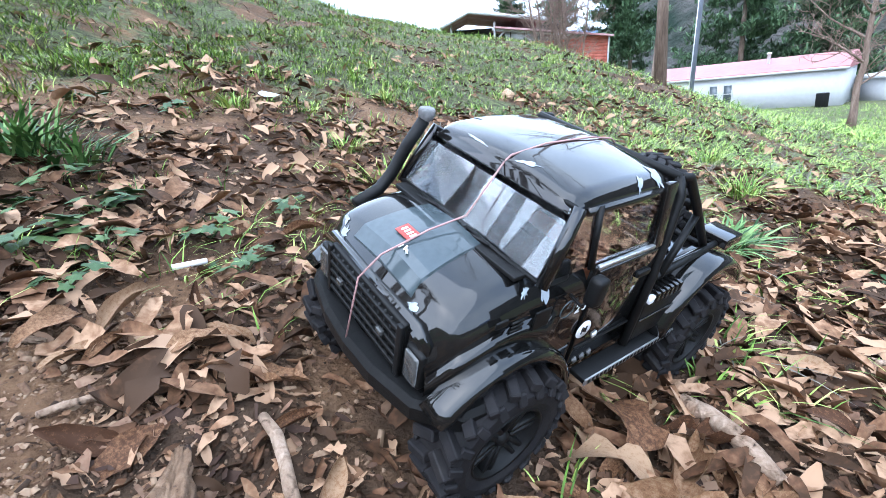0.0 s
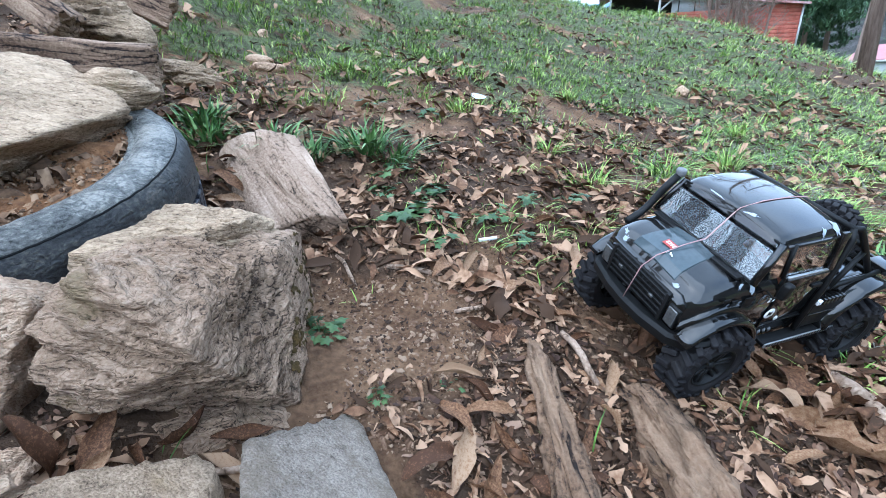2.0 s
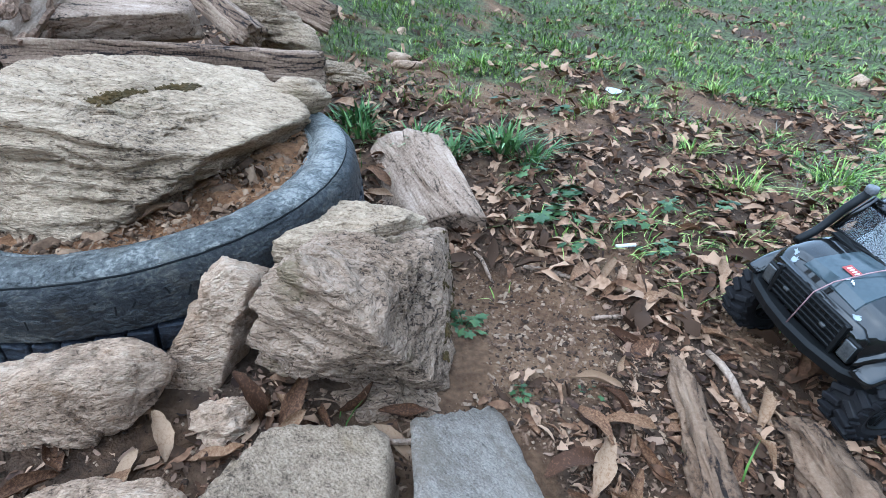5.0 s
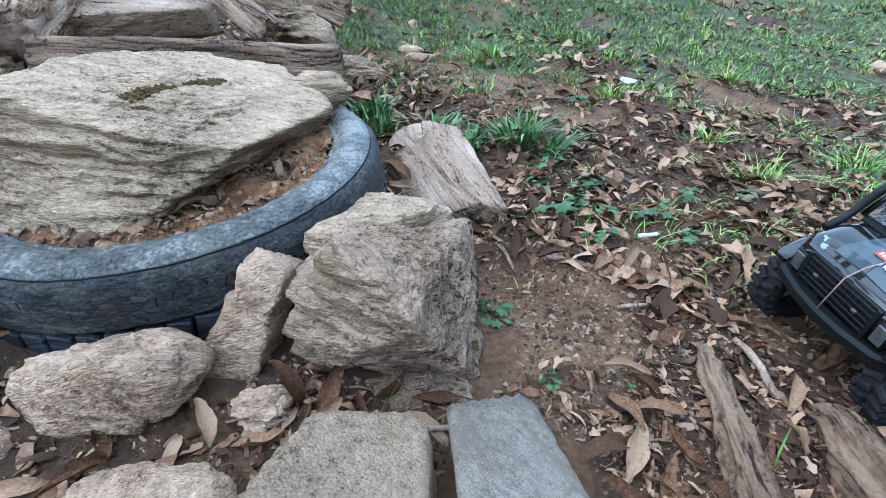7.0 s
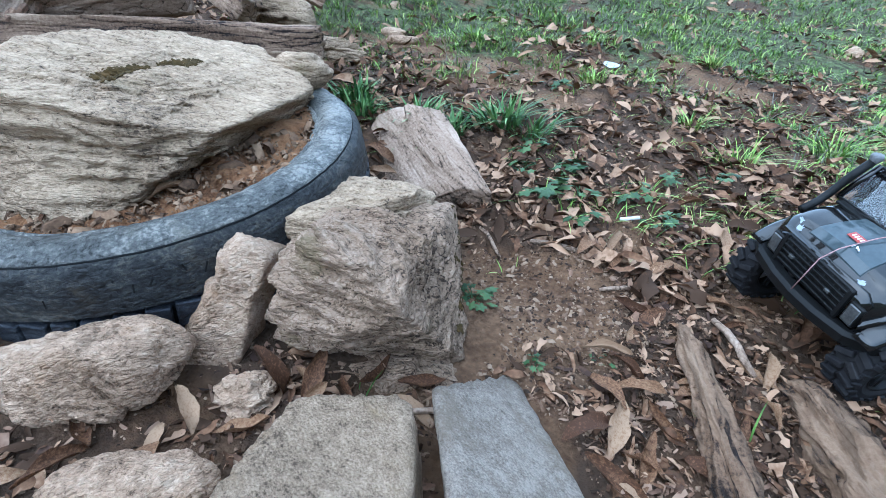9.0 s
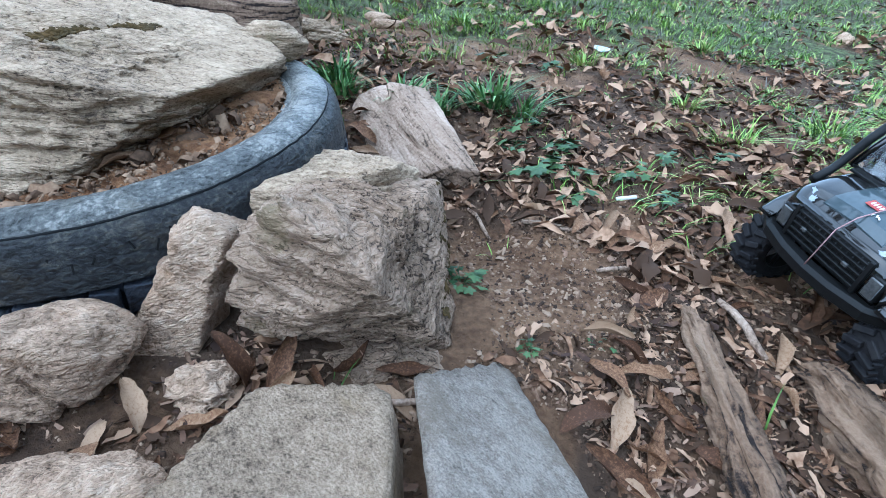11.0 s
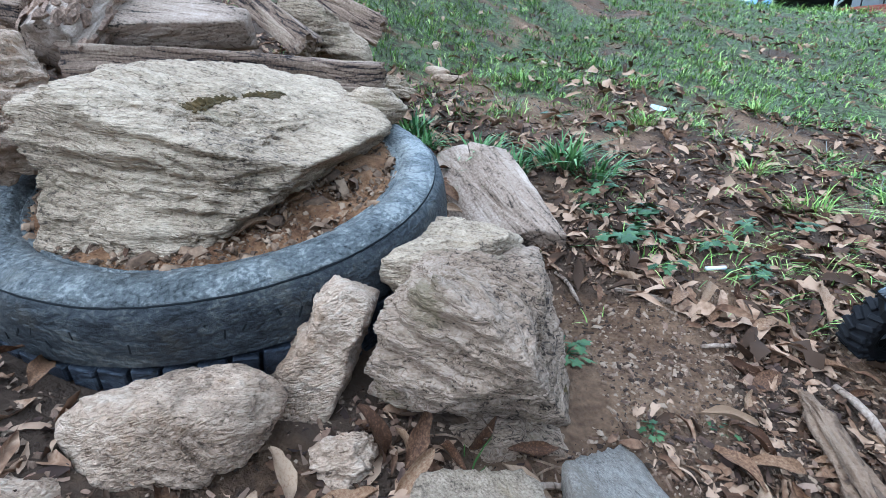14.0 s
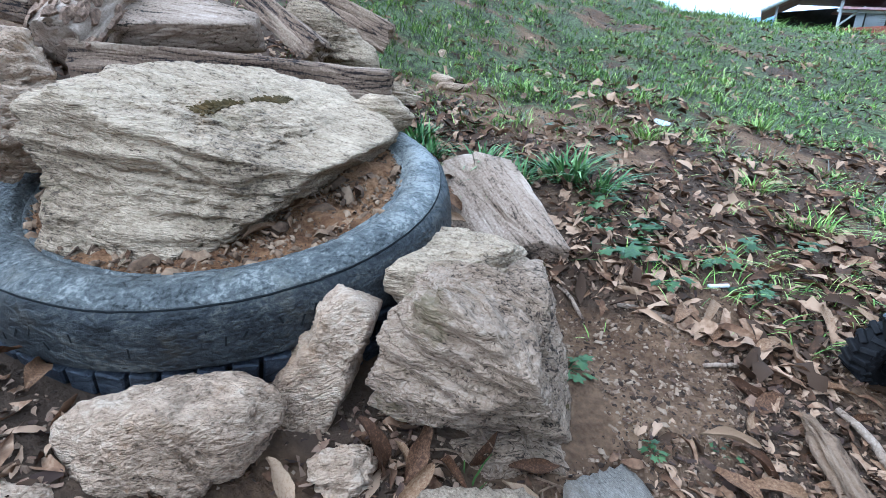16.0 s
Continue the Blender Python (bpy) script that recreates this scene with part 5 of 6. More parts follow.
def raw_mesh(name, V, F, mat, smooth=False):
    """A mesh from arrays; a quad that repeats its last corner is a triangle."""
    tri = F[:, 2] == F[:, 3]
    counts = np.where(tri, 3, 4)
    keep = np.ones(F.shape, bool)
    keep[tri, 3] = False
    me = bpy.data.meshes.new(name)
    me.vertices.add(len(V))
    me.vertices.foreach_set("co", V.astype(np.float32).ravel())
    loops = F[keep]
    me.loops.add(len(loops))
    me.loops.foreach_set("vertex_index", loops.astype(np.int32))
    me.polygons.add(len(F))
    me.polygons.foreach_set("loop_start", np.concatenate([[0], np.cumsum(counts)[:-1]]).astype(np.int32))
    if smooth:
        me.polygons.foreach_set("use_smooth", np.ones(len(F), bool))
    me.update(calc_edges=True)
    me.validate()
    me.materials.append(mat)
    return me


def spots(count, seed, near, far, left=-80, right=62):
    """Places over the slope before the camera, closer together near it."""
    rng = random.Random(seed)
    for _ in range(count):
        d = near * (far / near) ** rng.random()
        a = radians(rng.uniform(left, right))
        yield 0.0 + d * math.sin(a), -0.35 + d * math.cos(a), d, rng


WHEELS = [TRUCK @ Vector((x, y, 0)) for x in (0.155, -0.16) for y in (0.109, -0.109)]
FOOT = [(-1.05, 0.05, 0.4), (-0.6, 0.1, 0.2), (-0.76, 0.53, 0.12), (-0.36, -0.05, 0.14), (-0.47, -0.2, 0.12)]


def free(x, y, margin=0.0):
    return all(math.hypot(x - a, y - b) > r + margin for a, b, r in FOOT) and all(math.hypot(x - w.x, y - w.y) > 0.045 for w in WHEELS)


turf, straw = [], []
for x, y, d, rng in spots(58000, 5, 0.9, 12.0):
    g = grass_amount(x, y) * (0.8 + 1.1 * noise.noise((x * 4, y * 4, 2)) + 0.6 * noise.noise((x * 11, y * 11, 5)))
    if y < 0.55 or not free(x, y) or rng.random() > g:
        continue
    s = 0.7 + d / 6
    z = surface_z(x, y)
    if rng.random() < 0.26:
        straw.append((x, y, z, 0.03 * s, 5, 0.075 * (0.8 + d / 14), 0.003 * s))
        continue
    turf.append((x, y, z, 0.034 * s, 5 + 4 * rng.random(), (0.03 + 0.03 * rng.random() + 0.05 * max(0, noise.noise((x * 3.3, y * 3.3, 9)))) * (0.8 + d / 14), 0.0044 * s))
for x, y, d, rng in spots(9000, 6, 10.0, 34.0, -50, 60):
    turf.append((x, y, surface_z(x, y), 0.16, 7, 0.1 + 0.12 * rng.random(), 0.016))
for x, y, d, rng in spots(4000, 9, 1.6, 14.0, 100, 260):
    if rng.random() < grass_amount(x, y):
        turf.append((x, y, surface_z(x, y), 0.06, 6, 0.07, 0.006))
V, F = blades(turf, 3, 1.45)
tagged(new("grass", raw_mesh("grass", V, F, M["grass"])), "patchy short green lawn grass over the slope", "grass", kind="stuff")
M["straw"] = material("dry_straw", [(0.072, 0.061, 0.043), (0.138, 0.123, 0.097), (0.181, 0.172, 0.144)], 2, 40, 0.7, 0.0, random=0.4)
V, F = blades(straw, 4, 1.7)
tagged(new("dead_grass", raw_mesh("dead_grass", V, F, M["straw"])), "tan dead blades lying among the green grass", "grass", kind="stuff")

for i, (x, y, n, length) in enumerate([(-1.08, 0.62, 110, 0.1), (-1.16, 0.72, 80, 0.1), (-1.25, 1.75, 90, 0.09), (-0.93, 0.7, 90, 0.1), (-0.84, 0.7, 70, 0.09), (-0.74, 0.83, 120, 0.12), (-0.66, 0.84, 60, 0.1), (0.58, 1.02, 90, 0.085), (0.65, 1.08, 60, 0.08),
                                        (-0.16, 1.15, 60, 0.09), (-0.3, 1.35, 50, 0.08), (0.1, 1.5, 70, 0.1), (0.35, 1.75, 70, 0.1), (0.9, 1.5, 70, 0.11), (0.28, 0.47, 26, 0.04), (0.36, 0.6, 30, 0.045), (-0.65, 1.5, 60, 0.08), (0.5, 2.3, 80, 0.12), (-0.3, 2.3, 70, 0.1), (1.1, 2.1, 70, 0.12)]):
    strap = i in (0, 1, 3, 4, 5, 6, 7, 8)
    V, F = blades([(0, 0, 0, 0.055 if strap else 0.05, int(n * (1.3 if strap else 1.5)), length * (0.95 if strap else 1.1), 0.0075 if strap else 0.004)], 40 + i, 1.25)
    ob = new("grass_tuft", raw_mesh("grass_tuft", V, F, M["strap" if strap else "grass"]))
    ob.matrix_basis = pose(x, y, surface_z(x, y))
    tagged(ob, "bushy tuft of long green grass on the slope", "grass tuft", "grass tufts")


def leaf_shape(kind, seed):
    """A curled dry leaf about one long: a lance or a lobed hand, as vertices and quads."""
    rng = random.Random(seed * 7 + 1)
    curl, twist, roll = rng.choice((-1, 1, 1)) * rng.uniform(0.5, 2.4), rng.uniform(-1.4, 1.4), rng.uniform(0.3, 1.9)
    V, F = [], []
    nu = 10
    for i in range(nu + 1):
        u = i / nu
        if kind == "lance":
            w = rng.uniform(0.19, 0.23) * math.sin(math.pi * min(1, u * 0.94 + 0.03)) ** 0.85
        else:
            lobe = abs(math.sin(3.0 * math.pi * u ** 0.85 + 0.3))
            w = (0.12 + 0.24 * lobe) * math.sin(math.pi * min(1, 0.1 + 0.88 * u)) ** 0.5
        a = curl * (u - 0.45)
        cx, cz = math.sin(a) / curl, (1 - math.cos(a)) / curl
        for v in (-1, -0.5, 0, 0.5, 1):
            t = twist * (u - 0.5)
            b = roll * v
            y, z = w * math.sin(b) / roll, w * (1 - math.cos(b)) / roll + 0.03 * math.sin(11 * u + 4 * v + seed) * abs(v)
            y, z = y * math.cos(t) - z * math.sin(t), y * math.sin(t) + z * math.cos(t)
            V.append((cx - z * math.sin(a), y, cz + z * math.cos(a)))
    for i in range(nu):
        for k in range(4):
            F.append((5 * i + k, 5 * i + k + 1, 5 * i + k + 6, 5 * i + k + 5))
    z0 = min(v[2] for v in V)
    return np.array([(x, y, z - z0) for x, y, z in V]), np.array(F)


SHAPES = [leaf_shape("lance" if i % 5 else "lobed", i) for i in range(15)]


def flat_pose(x, y, turn, tilt, rng, lift=0.0):
    n = (ground_normal(x, y) + tilt * Vector((rng.uniform(-1, 1), rng.uniform(-1, 1), 0))).normalized()
    return Matrix.Translation((x, y, surface_z(x, y) + lift)) @ n.to_track_quat("Z", "Y").to_matrix().to_4x4() @ pose(0, 0, 0, 0, 0, turn)


V, F, base = [], [], 0
for x, y, d, rng in spots(43000, 11, 0.42, 8.0, -95, 75):
    if not free(x, y, -0.03) or rng.random() > litter_amount(x, y):
        continue
    sv, sf = SHAPES[rng.randrange(15)]
    size = (0.014 + 0.05 * rng.random() ** 1.7) * (0.85 + d / 10) * (0.72 if d < 0.85 else 1.0)
    m = np.array(flat_pose(x, y, rng.uniform(0, 360), 0.7, rng, rng.uniform(-0.006, 0.006)))
    rows = [0, 2, 4, 6, 8, 10]
    idx = [5 * r + c for r in rows for c in (0, 2, 4)]
    P = sv[idx] * size * np.array([1, rng.uniform(0.45, 1.15), rng.uniform(0.5, 1.2)])
    P = P + np.array([[rng.gauss(0, 0.022) for _ in range(3)] for _ in range(len(P))]) * size
    V.append(P @ m[:3, :3].T + m[:3, 3])
    q = np.array([(3 * i + k, 3 * i + k + 1, 3 * i + k + 4, 3 * i + k + 3) for i in range(5) for k in range(2)])
    F.append(q + base)
    base += len(P)
for x, y, d, rng in spots(7500, 12, 0.75, 3.0, -60, 70):
    if not free(x, y, -0.02) or rng.random() > litter_amount(x, y) - 0.15:
        continue
    sv, sf = SHAPES[rng.randrange(15)]
    size = (0.035 + 0.045 * rng.random()) * (0.9 + d / 12)
    m = np.array(flat_pose(x, y, rng.uniform(0, 360), 0.55, rng, rng.uniform(-0.002, 0.012)))
    idx = [5 * r + c for r in (0, 2, 4, 6, 8, 10) for c in (0, 2, 4)]
    P = sv[idx] * size * np.array([1, rng.uniform(0.6, 1.1), rng.uniform(0.5, 1.2)])
    V.append(P @ m[:3, :3].T + m[:3, 3])
    F.append(np.array([(3 * i + k, 3 * i + k + 1, 3 * i + k + 4, 3 * i + k + 3) for i in range(5) for k in range(2)]) + base)
    base += len(P)
# drifts of leaves caught on top of the turf
for x, y, d, rng in spots(16000, 19, 1.6, 9.5, -60, 72):
    drift = noise.noise((x * 0.8 + 3, y * 1.3, 9.4)) + 0.6 * noise.noise((x * 2.7, y * 3.3, 5.2)) + 0.25 * (x > 0.4)
    if not free(x, y) or rng.random() > 0.03 + 1.1 * max(0.0, drift - 0.16):
        continue
    sv = SHAPES[rng.randrange(15)][0]
    size = 0.045 + 0.05 * rng.random()
    m = np.array(flat_pose(x, y, rng.uniform(0, 360), 0.8, rng, rng.uniform(0.006, 0.03)))
    P = sv[[5 * r + c for r in (0, 3, 7, 10) for c in (0, 2, 4)]] * size * np.array([1, rng.uniform(0.6, 1.1), rng.uniform(0.5, 1.2)])
    V.append(P @ m[:3, :3].T + m[:3, 3])
    F.append(np.array([(3 * i + k, 3 * i + k + 1, 3 * i + k + 4, 3 * i + k + 3) for i in range(3) for k in range(2)]) + base)
    base += len(P)
tagged(new("leaf_litter", raw_mesh("leaf_litter", np.concatenate(V), np.concatenate(F), M["litter"], True)), "brown dead leaf litter scattered over soil and grass", "leaves", kind="stuff")

# crushed bits of leaf between the whole ones
V, F, base = [], [], 0
for x, y, d, rng in spots(30000, 13, 0.42, 3.2, -95, 75):
    lie = litter_amount(x, y)
    if not free(x, y, -0.04) or rng.random() > 0.06 + lie:
        continue
    if d < 0.8 and rng.random() < 0.45:
        continue
    size = (0.003 + (0.004 + 0.008 * min(1.0, 2 * lie)) * rng.random() ** 2) * (0.85 + d / 6)
    m = np.array(flat_pose(x, y, rng.uniform(0, 360), 0.9, rng, rng.uniform(-0.002, 0.006)))
    w = rng.uniform(0.2, 0.7)
    P = np.array([(-1, -w * rng.uniform(0.3, 1), rng.uniform(-0.1, 0.3)), (0.1, -w, rng.uniform(-0.1, 0.2)), (1, -w * rng.uniform(0.1, 0.9), rng.uniform(-0.1, 0.5)), (1, w * rng.uniform(0.1, 0.9), rng.uniform(-0.1, 0.5)), (-0.1, w, rng.uniform(-0.1, 0.3)), (-1, w * rng.uniform(0.3, 1), rng.uniform(-0.1, 0.3))]) * size
    V.append(P @ m[:3, :3].T + m[:3, 3])
    F.append(np.array([(0, 1, 4, 5), (1, 2, 3, 4)]) + base)
    base += 6
tagged(new("leaf_bits", raw_mesh("leaf_bits", np.concatenate(V), np.concatenate(F), M["leaf_bit"])), "crushed small bits of dead brown leaves", "leaves", kind="stuff")
sprigs = []
for x, y, d, rng in spots(5200, 14, 0.5, 2.4, -70, 65):
    bare = math.exp(-((x + 0.39) / 0.2) ** 2 - ((y - 0.28) / 0.25) ** 2)
    if free(x, y) and rng.random() < (0.12 + 0.5 * max(0.0, noise.noise((x * 3.7, y * 3.7, 6.6)))) * (1 - bare) * (1 if y > 0.45 else 0.12):
        sprigs.append((x, y, surface_z(x, y), 0.02, 4 + 5 * rng.random(), 0.03 + 0.035 * rng.random(), 0.0024))
V, F = blades(sprigs, 8, 1.4)
tagged(new("grass_sprigs", raw_mesh("grass_sprigs", V, F, M["grass"])), "thin green grass sprigs growing through dead leaves", "grass", kind="stuff")

# crumbs of wood and soil
V, F, base = [], [], 0
for x, y, d, rng in spots(24000, 17, 0.4, 2.6, -95, 70):
    if not free(x, y, -0.05):
        continue
    s = (0.0009 + 0.0028 * rng.random() ** 4) * (0.8 + d * 0.5)
    m = np.array(flat_pose(x, y, rng.uniform(0, 360), 0.8, rng))
    k = rng.uniform(1, 3.2) if rng.random() < 0.4 else 1
    P = np.array([(-k, -0.7, -0.5), (k, -0.8, -0.5), (k * 0.9, 0.8, -0.5), (-k * 1.1, 0.7, -0.5), (-k * 0.6, -0.5, 0.7), (k * 0.7, -0.3, 0.8), (k * 0.5, 0.5, 0.6), (-k * 0.7, 0.4, 0.7)]) * s
    V.append(P @ m[:3, :3].T + m[:3, 3])
    F.append(np.array([(0, 1, 5, 4), (1, 2, 6, 5), (2, 3, 7, 6), (3, 0, 4, 7), (4, 5, 6, 7)]) + base)
    base += 8
for i in range(5200):
    rng = random.Random(9000 + i)
    x, y = -0.36 + rng.gauss(0, 0.15), 0.26 + rng.gauss(0, 0.16)
    if not free(x, y, -0.05):
        continue
    s = 0.0008 + 0.0034 * rng.random() ** 4
    m = np.array(flat_pose(x, y, rng.uniform(0, 360), 0.8, rng))
    k = rng.uniform(1, 3.0) if rng.random() < 0.5 else 1
    P = np.array([(-k, -0.7, -0.5), (k, -0.8, -0.5), (k * 0.9, 0.8, -0.5), (-k * 1.1, 0.7, -0.5), (-k * 0.6, -0.5, 0.7), (k * 0.7, -0.3, 0.8), (k * 0.5, 0.5, 0.6), (-k * 0.7, 0.4, 0.7)]) * s
    V.append(P @ m[:3, :3].T + m[:3, 3])
    F.append(np.array([(0, 1, 5, 4), (1, 2, 6, 5), (2, 3, 7, 6), (3, 0, 4, 7), (4, 5, 6, 7)]) + base)
    base += 8
M["soil_clod"] = material("red_brown_clods", [(0.06, 0.034, 0.019), (0.14, 0.082, 0.046), (0.25, 0.16, 0.095)], 30, 200, 0.95, 0.0, random=0.6)
M["crumb"] = material("wood_and_soil_crumbs", [(0.03, 0.018, 0.011), (0.09, 0.05, 0.029), (0.16, 0.098, 0.06), (0.25, 0.17, 0.11)], 30, 200, 0.95, 0.0, random=0.7)
tagged(new("debris", raw_mesh("debris", np.concatenate(V), np.concatenate(F), M["crumb"])), "small wood chips, bark and pebbles on bare soil", "debris", kind="stuff")

def hero_leaf(x, y, size, turn, kind, lift=0.004, tilt=(0, 0), label="large curled dry tan leaf"):
    ob = new("dry_leaf", LEAVES[kind])
    ob.matrix_basis = flat_pose(x, y, turn, 0.0, random.Random(1), lift) @ pose(0, 0, 0, tilt[0], tilt[1]) @ Matrix.Diagonal((size, size * 0.75, size, 1))
    tagged(ob, label, "leaf", "fallen leaves")


LEAVES = [raw_mesh("dry_leaf", sv, sf, M["leaf"], True) for sv, sf in SHAPES]
for i, (x, y, s, a, k) in enumerate([(-0.29, 0.12, 0.11, 70, 1), (-0.27, 0.07, 0.12, 20, 2), (-0.25, 0.15, 0.1, 130, 3), (-0.23, 0.05, 0.12, 200, 4), (-0.31, 0.19, 0.1, 300, 6), (-0.22, 0.11, 0.11, 250, 7), (-0.3, 0.04, 0.12, 340, 8), (-0.25, 0.0, 0.13, 100, 9),
                                    (0.16, 0.41, 0.15, 40, 0), (0.21, 0.36, 0.16, 160, 5), (0.13, 0.35, 0.12, 280, 0), (0.26, 0.41, 0.13, 90, 5), (0.33, 0.3, 0.13, 10, 1), (0.24, 0.27, 0.12, 200, 3), (0.45, 0.55, 0.12, 60, 2),
                                    (-0.36, 0.46, 0.13, 15, 6), (-0.3, 0.5, 0.11, 50, 7), (-0.26, 0.43, 0.12, 330, 1), (-0.4, 0.42, 0.11, 190, 8), (-0.2, 0.4, 0.1, 100, 4), (-0.17, 0.62, 0.11, 20, 2), (-0.1, 0.7, 0.1, 80, 3), (-0.25, 0.75, 0.12, 150, 6), (-0.03, 0.22, 0.1, 60, 9), (-0.553, 1.358, 0.15, 30, 5), (0.2, 0.3, 0.2, 75, 5), (0.27, 0.33, 0.17, 210, 10)]):
    hero_leaf(x, y, s * 0.74, a, k, 0.008, (15 * math.sin(i * 1.7), 14 * math.cos(i * 2.3)))
for x, y, s, a, k, up, tx, ty in [(-0.635, -0.135, 0.11, 100, 1, 0.03, 20, -62), (-0.6, -0.1, 0.1, 30, 2, 0.02, 30, -30), (-0.585, -0.125, 0.09, 190, 3, 0.012, -20, 20), (-0.62, -0.19, 0.1, 140, 4, 0.015, 15, 25), (-0.565, -0.085, 0.08, 260, 6, 0.01, 10, -25), (-0.545, -0.05, 0.1, 10, 7, 0.012, -15, 10), (-0.69, -0.215, 0.09, 80, 8, 0.02, 25, -20), (-0.5, -0.02, 0.09, 330, 9, 0.01, 10, 10), (-0.74, -0.33, 0.1, 20, 11, 0.015, 10, 20), (-0.77, -0.36, 0.09, 150, 12, 0.012, -20, 10), (-0.6, -0.26, 0.09, 60, 13, 0.012, 20, 10), (-0.86, 0.42, 0.11, 40, 1, 0.015, 20, 10), (-0.89, 0.46, 0.12, 120, 3, 0.02, -15, 15), (-0.83, 0.38, 0.1, 200, 6, 0.015, 10, -20), (-0.92, 0.5, 0.12, 290, 8, 0.02, 15, 15), (-0.95, 0.55, 0.11, 10, 2, 0.02, -20, 10), (-0.88, 0.36, 0.1, 330, 9, 0.015, 12, 18), (-0.95, -0.3, 0.1, 75, 2, 0.03, 30, 20), (-0.99, -0.33, 0.1, 20, 4, 0.03, -20, 30)]:
    hero_leaf(x, y, s * 0.75, a, k, up, (tx, ty), "long curled brown leaf wedged between rocks")
count = 0
for x, y, d, rng in spots(1500, 23, 0.42, 2.3, -95, 72):
    if count >= 255 or not free(x, y, -0.02) or rng.random() > 0.25 + 0.75 * litter_amount(x, y):
        continue
    k = rng.randrange(15)
    k += k % 5 == 0
    ob = new("dry_leaf", LEAVES[k])
    size = rng.uniform(0.04, 0.085) * (0.95 if k % 5 else 0.75)
    ob.matrix_basis = flat_pose(x, y, rng.uniform(0, 360), 0.5, rng, 0.003) @ Matrix.Diagonal((size, size * rng.uniform(0.7, 1.1), size * rng.uniform(0.6, 1.2), 1))
    tagged(ob, "curled dry tan leaf lying on the litter" if k % 5 else "lobed dry brown leaf lying on the litter", "leaf", "fallen leaves")
    count += 1


def weed(x, y, z, n, size, seed, label):
    """A low weed: lobed green leaves on short stems from one root."""
    rng = random.Random(seed)
    thing = tagged(new("weed"), label, "weed", "weeds")
    thing.matrix_basis = pose(x, y, z)
    for i in range(n):
        a, r = rng.uniform(0, 360), size * rng.uniform(0.3, 1.0)
        s = size * rng.uniform(0.35, 0.6)
        m = pose(r * math.cos(radians(a)), r * math.sin(radians(a)), size * rng.uniform(0.1, 0.5), rng.uniform(-22, 22), rng.uniform(-5, 30), a)
        bm = bmesh.new()
        ctr = bm.verts.new((0, 0, 0.06))
        ring = []
        for k in range(18):
            t = 2 * math.pi * k / 18
            rr = 0.5 + 0.16 * math.cos(5 * t) + 0.06 * math.cos(11 * t)
            ring.append(bm.verts.new((rr * math.cos(t), rr * math.sin(t) * 0.85, -0.12 * rr * abs(math.sin(t)))))
        for k in range(18):
            bm.faces.new((ctr, ring[k], ring[(k + 1) % 18]))
        bmesh.ops.transform(bm, matrix=m @ Matrix.Diagonal((s, s, s, 1)), verts=bm.verts)
        part("leaf", bm, M["weed"], thing)
    for i in range(n // 2):
        a = rng.uniform(0, 6.3)
        part("stem", tube([(0, 0, -0.004), (size * 0.3 * math.cos(a), size * 0.3 * math.sin(a), size * 0.2), (size * 0.7 * math.cos(a), size * 0.7 * math.sin(a), size * 0.3)], size * 0.02, 5), M["weed"], thing)
    return thing


for i, (x, y, n, size) in enumerate([(-0.53, 0.55, 16, 0.06), (-0.46, 0.6, 12, 0.05), (-0.52, 0.69, 14, 0.055), (-0.6, 0.62, 12, 0.05), (-0.44, 0.5, 8, 0.045), (-0.9, 1.22, 12, 0.06), (-0.72, 1.28, 12, 0.06), (-0.2, 0.95, 10, 0.05), (0.9, 0.95, 10, 0.05), (0.35, 1.15, 10, 0.05), (-0.385, 0.1, 8, 0.022), (-0.31, 0.17, 5, 0.018), (-0.36, 0.68, 12, 0.06), (-0.28, 0.6, 10, 0.05), (-0.62, 0.75, 12, 0.06), (-0.3, 0.86, 10, 0.05)]):
    weed(x, y, surface_z(x, y) + 0.004, n, size, 70 + i, "low dark green lobed weed among dead leaves")
weed(-0.53, 0.2, 0.252, 22, 0.04, 99, "small dark green weed at the foot of the boulder")


# ---- small finds ----
M["paper_white"] = material("dull_white_paper", [(0.5, 0.48, 0.45), (0.62, 0.6, 0.56)], 40, 200, 0.8, 0.0)
butt = part("cigarette_end", lathe([(0.0, 0.0), (0.0042, 0.0), (0.0042, 0.042), (0.0036, 0.043), (0.0, 0.042)], 14), M["paper_white"])
butt.matrix_basis = flat_pose(-0.364, 0.576, 0, 0, random.Random(1), 0.009) @ pose(0, 0, 0, 0, 84, -35)
tagged(butt, "white paper roll end lying on dead leaves", "litter")
M["paper"] = material("pale_scrap", [(0.34, 0.37, 0.4), (0.46, 0.49, 0.51)], 20, 90, 0.5, 0.2, 120)
V, F = SHAPES[3]
scrap = new("scrap", raw_mesh("scrap", V * np.array([0.11, 0.2, 0.02]), F, M["paper"], True))
scrap.matrix_basis = flat_pose(-0.643, 1.78, 20, 0, random.Random(1), 0.02)
tagged(scrap, "pale grey flat scrap on the grass", "litter")
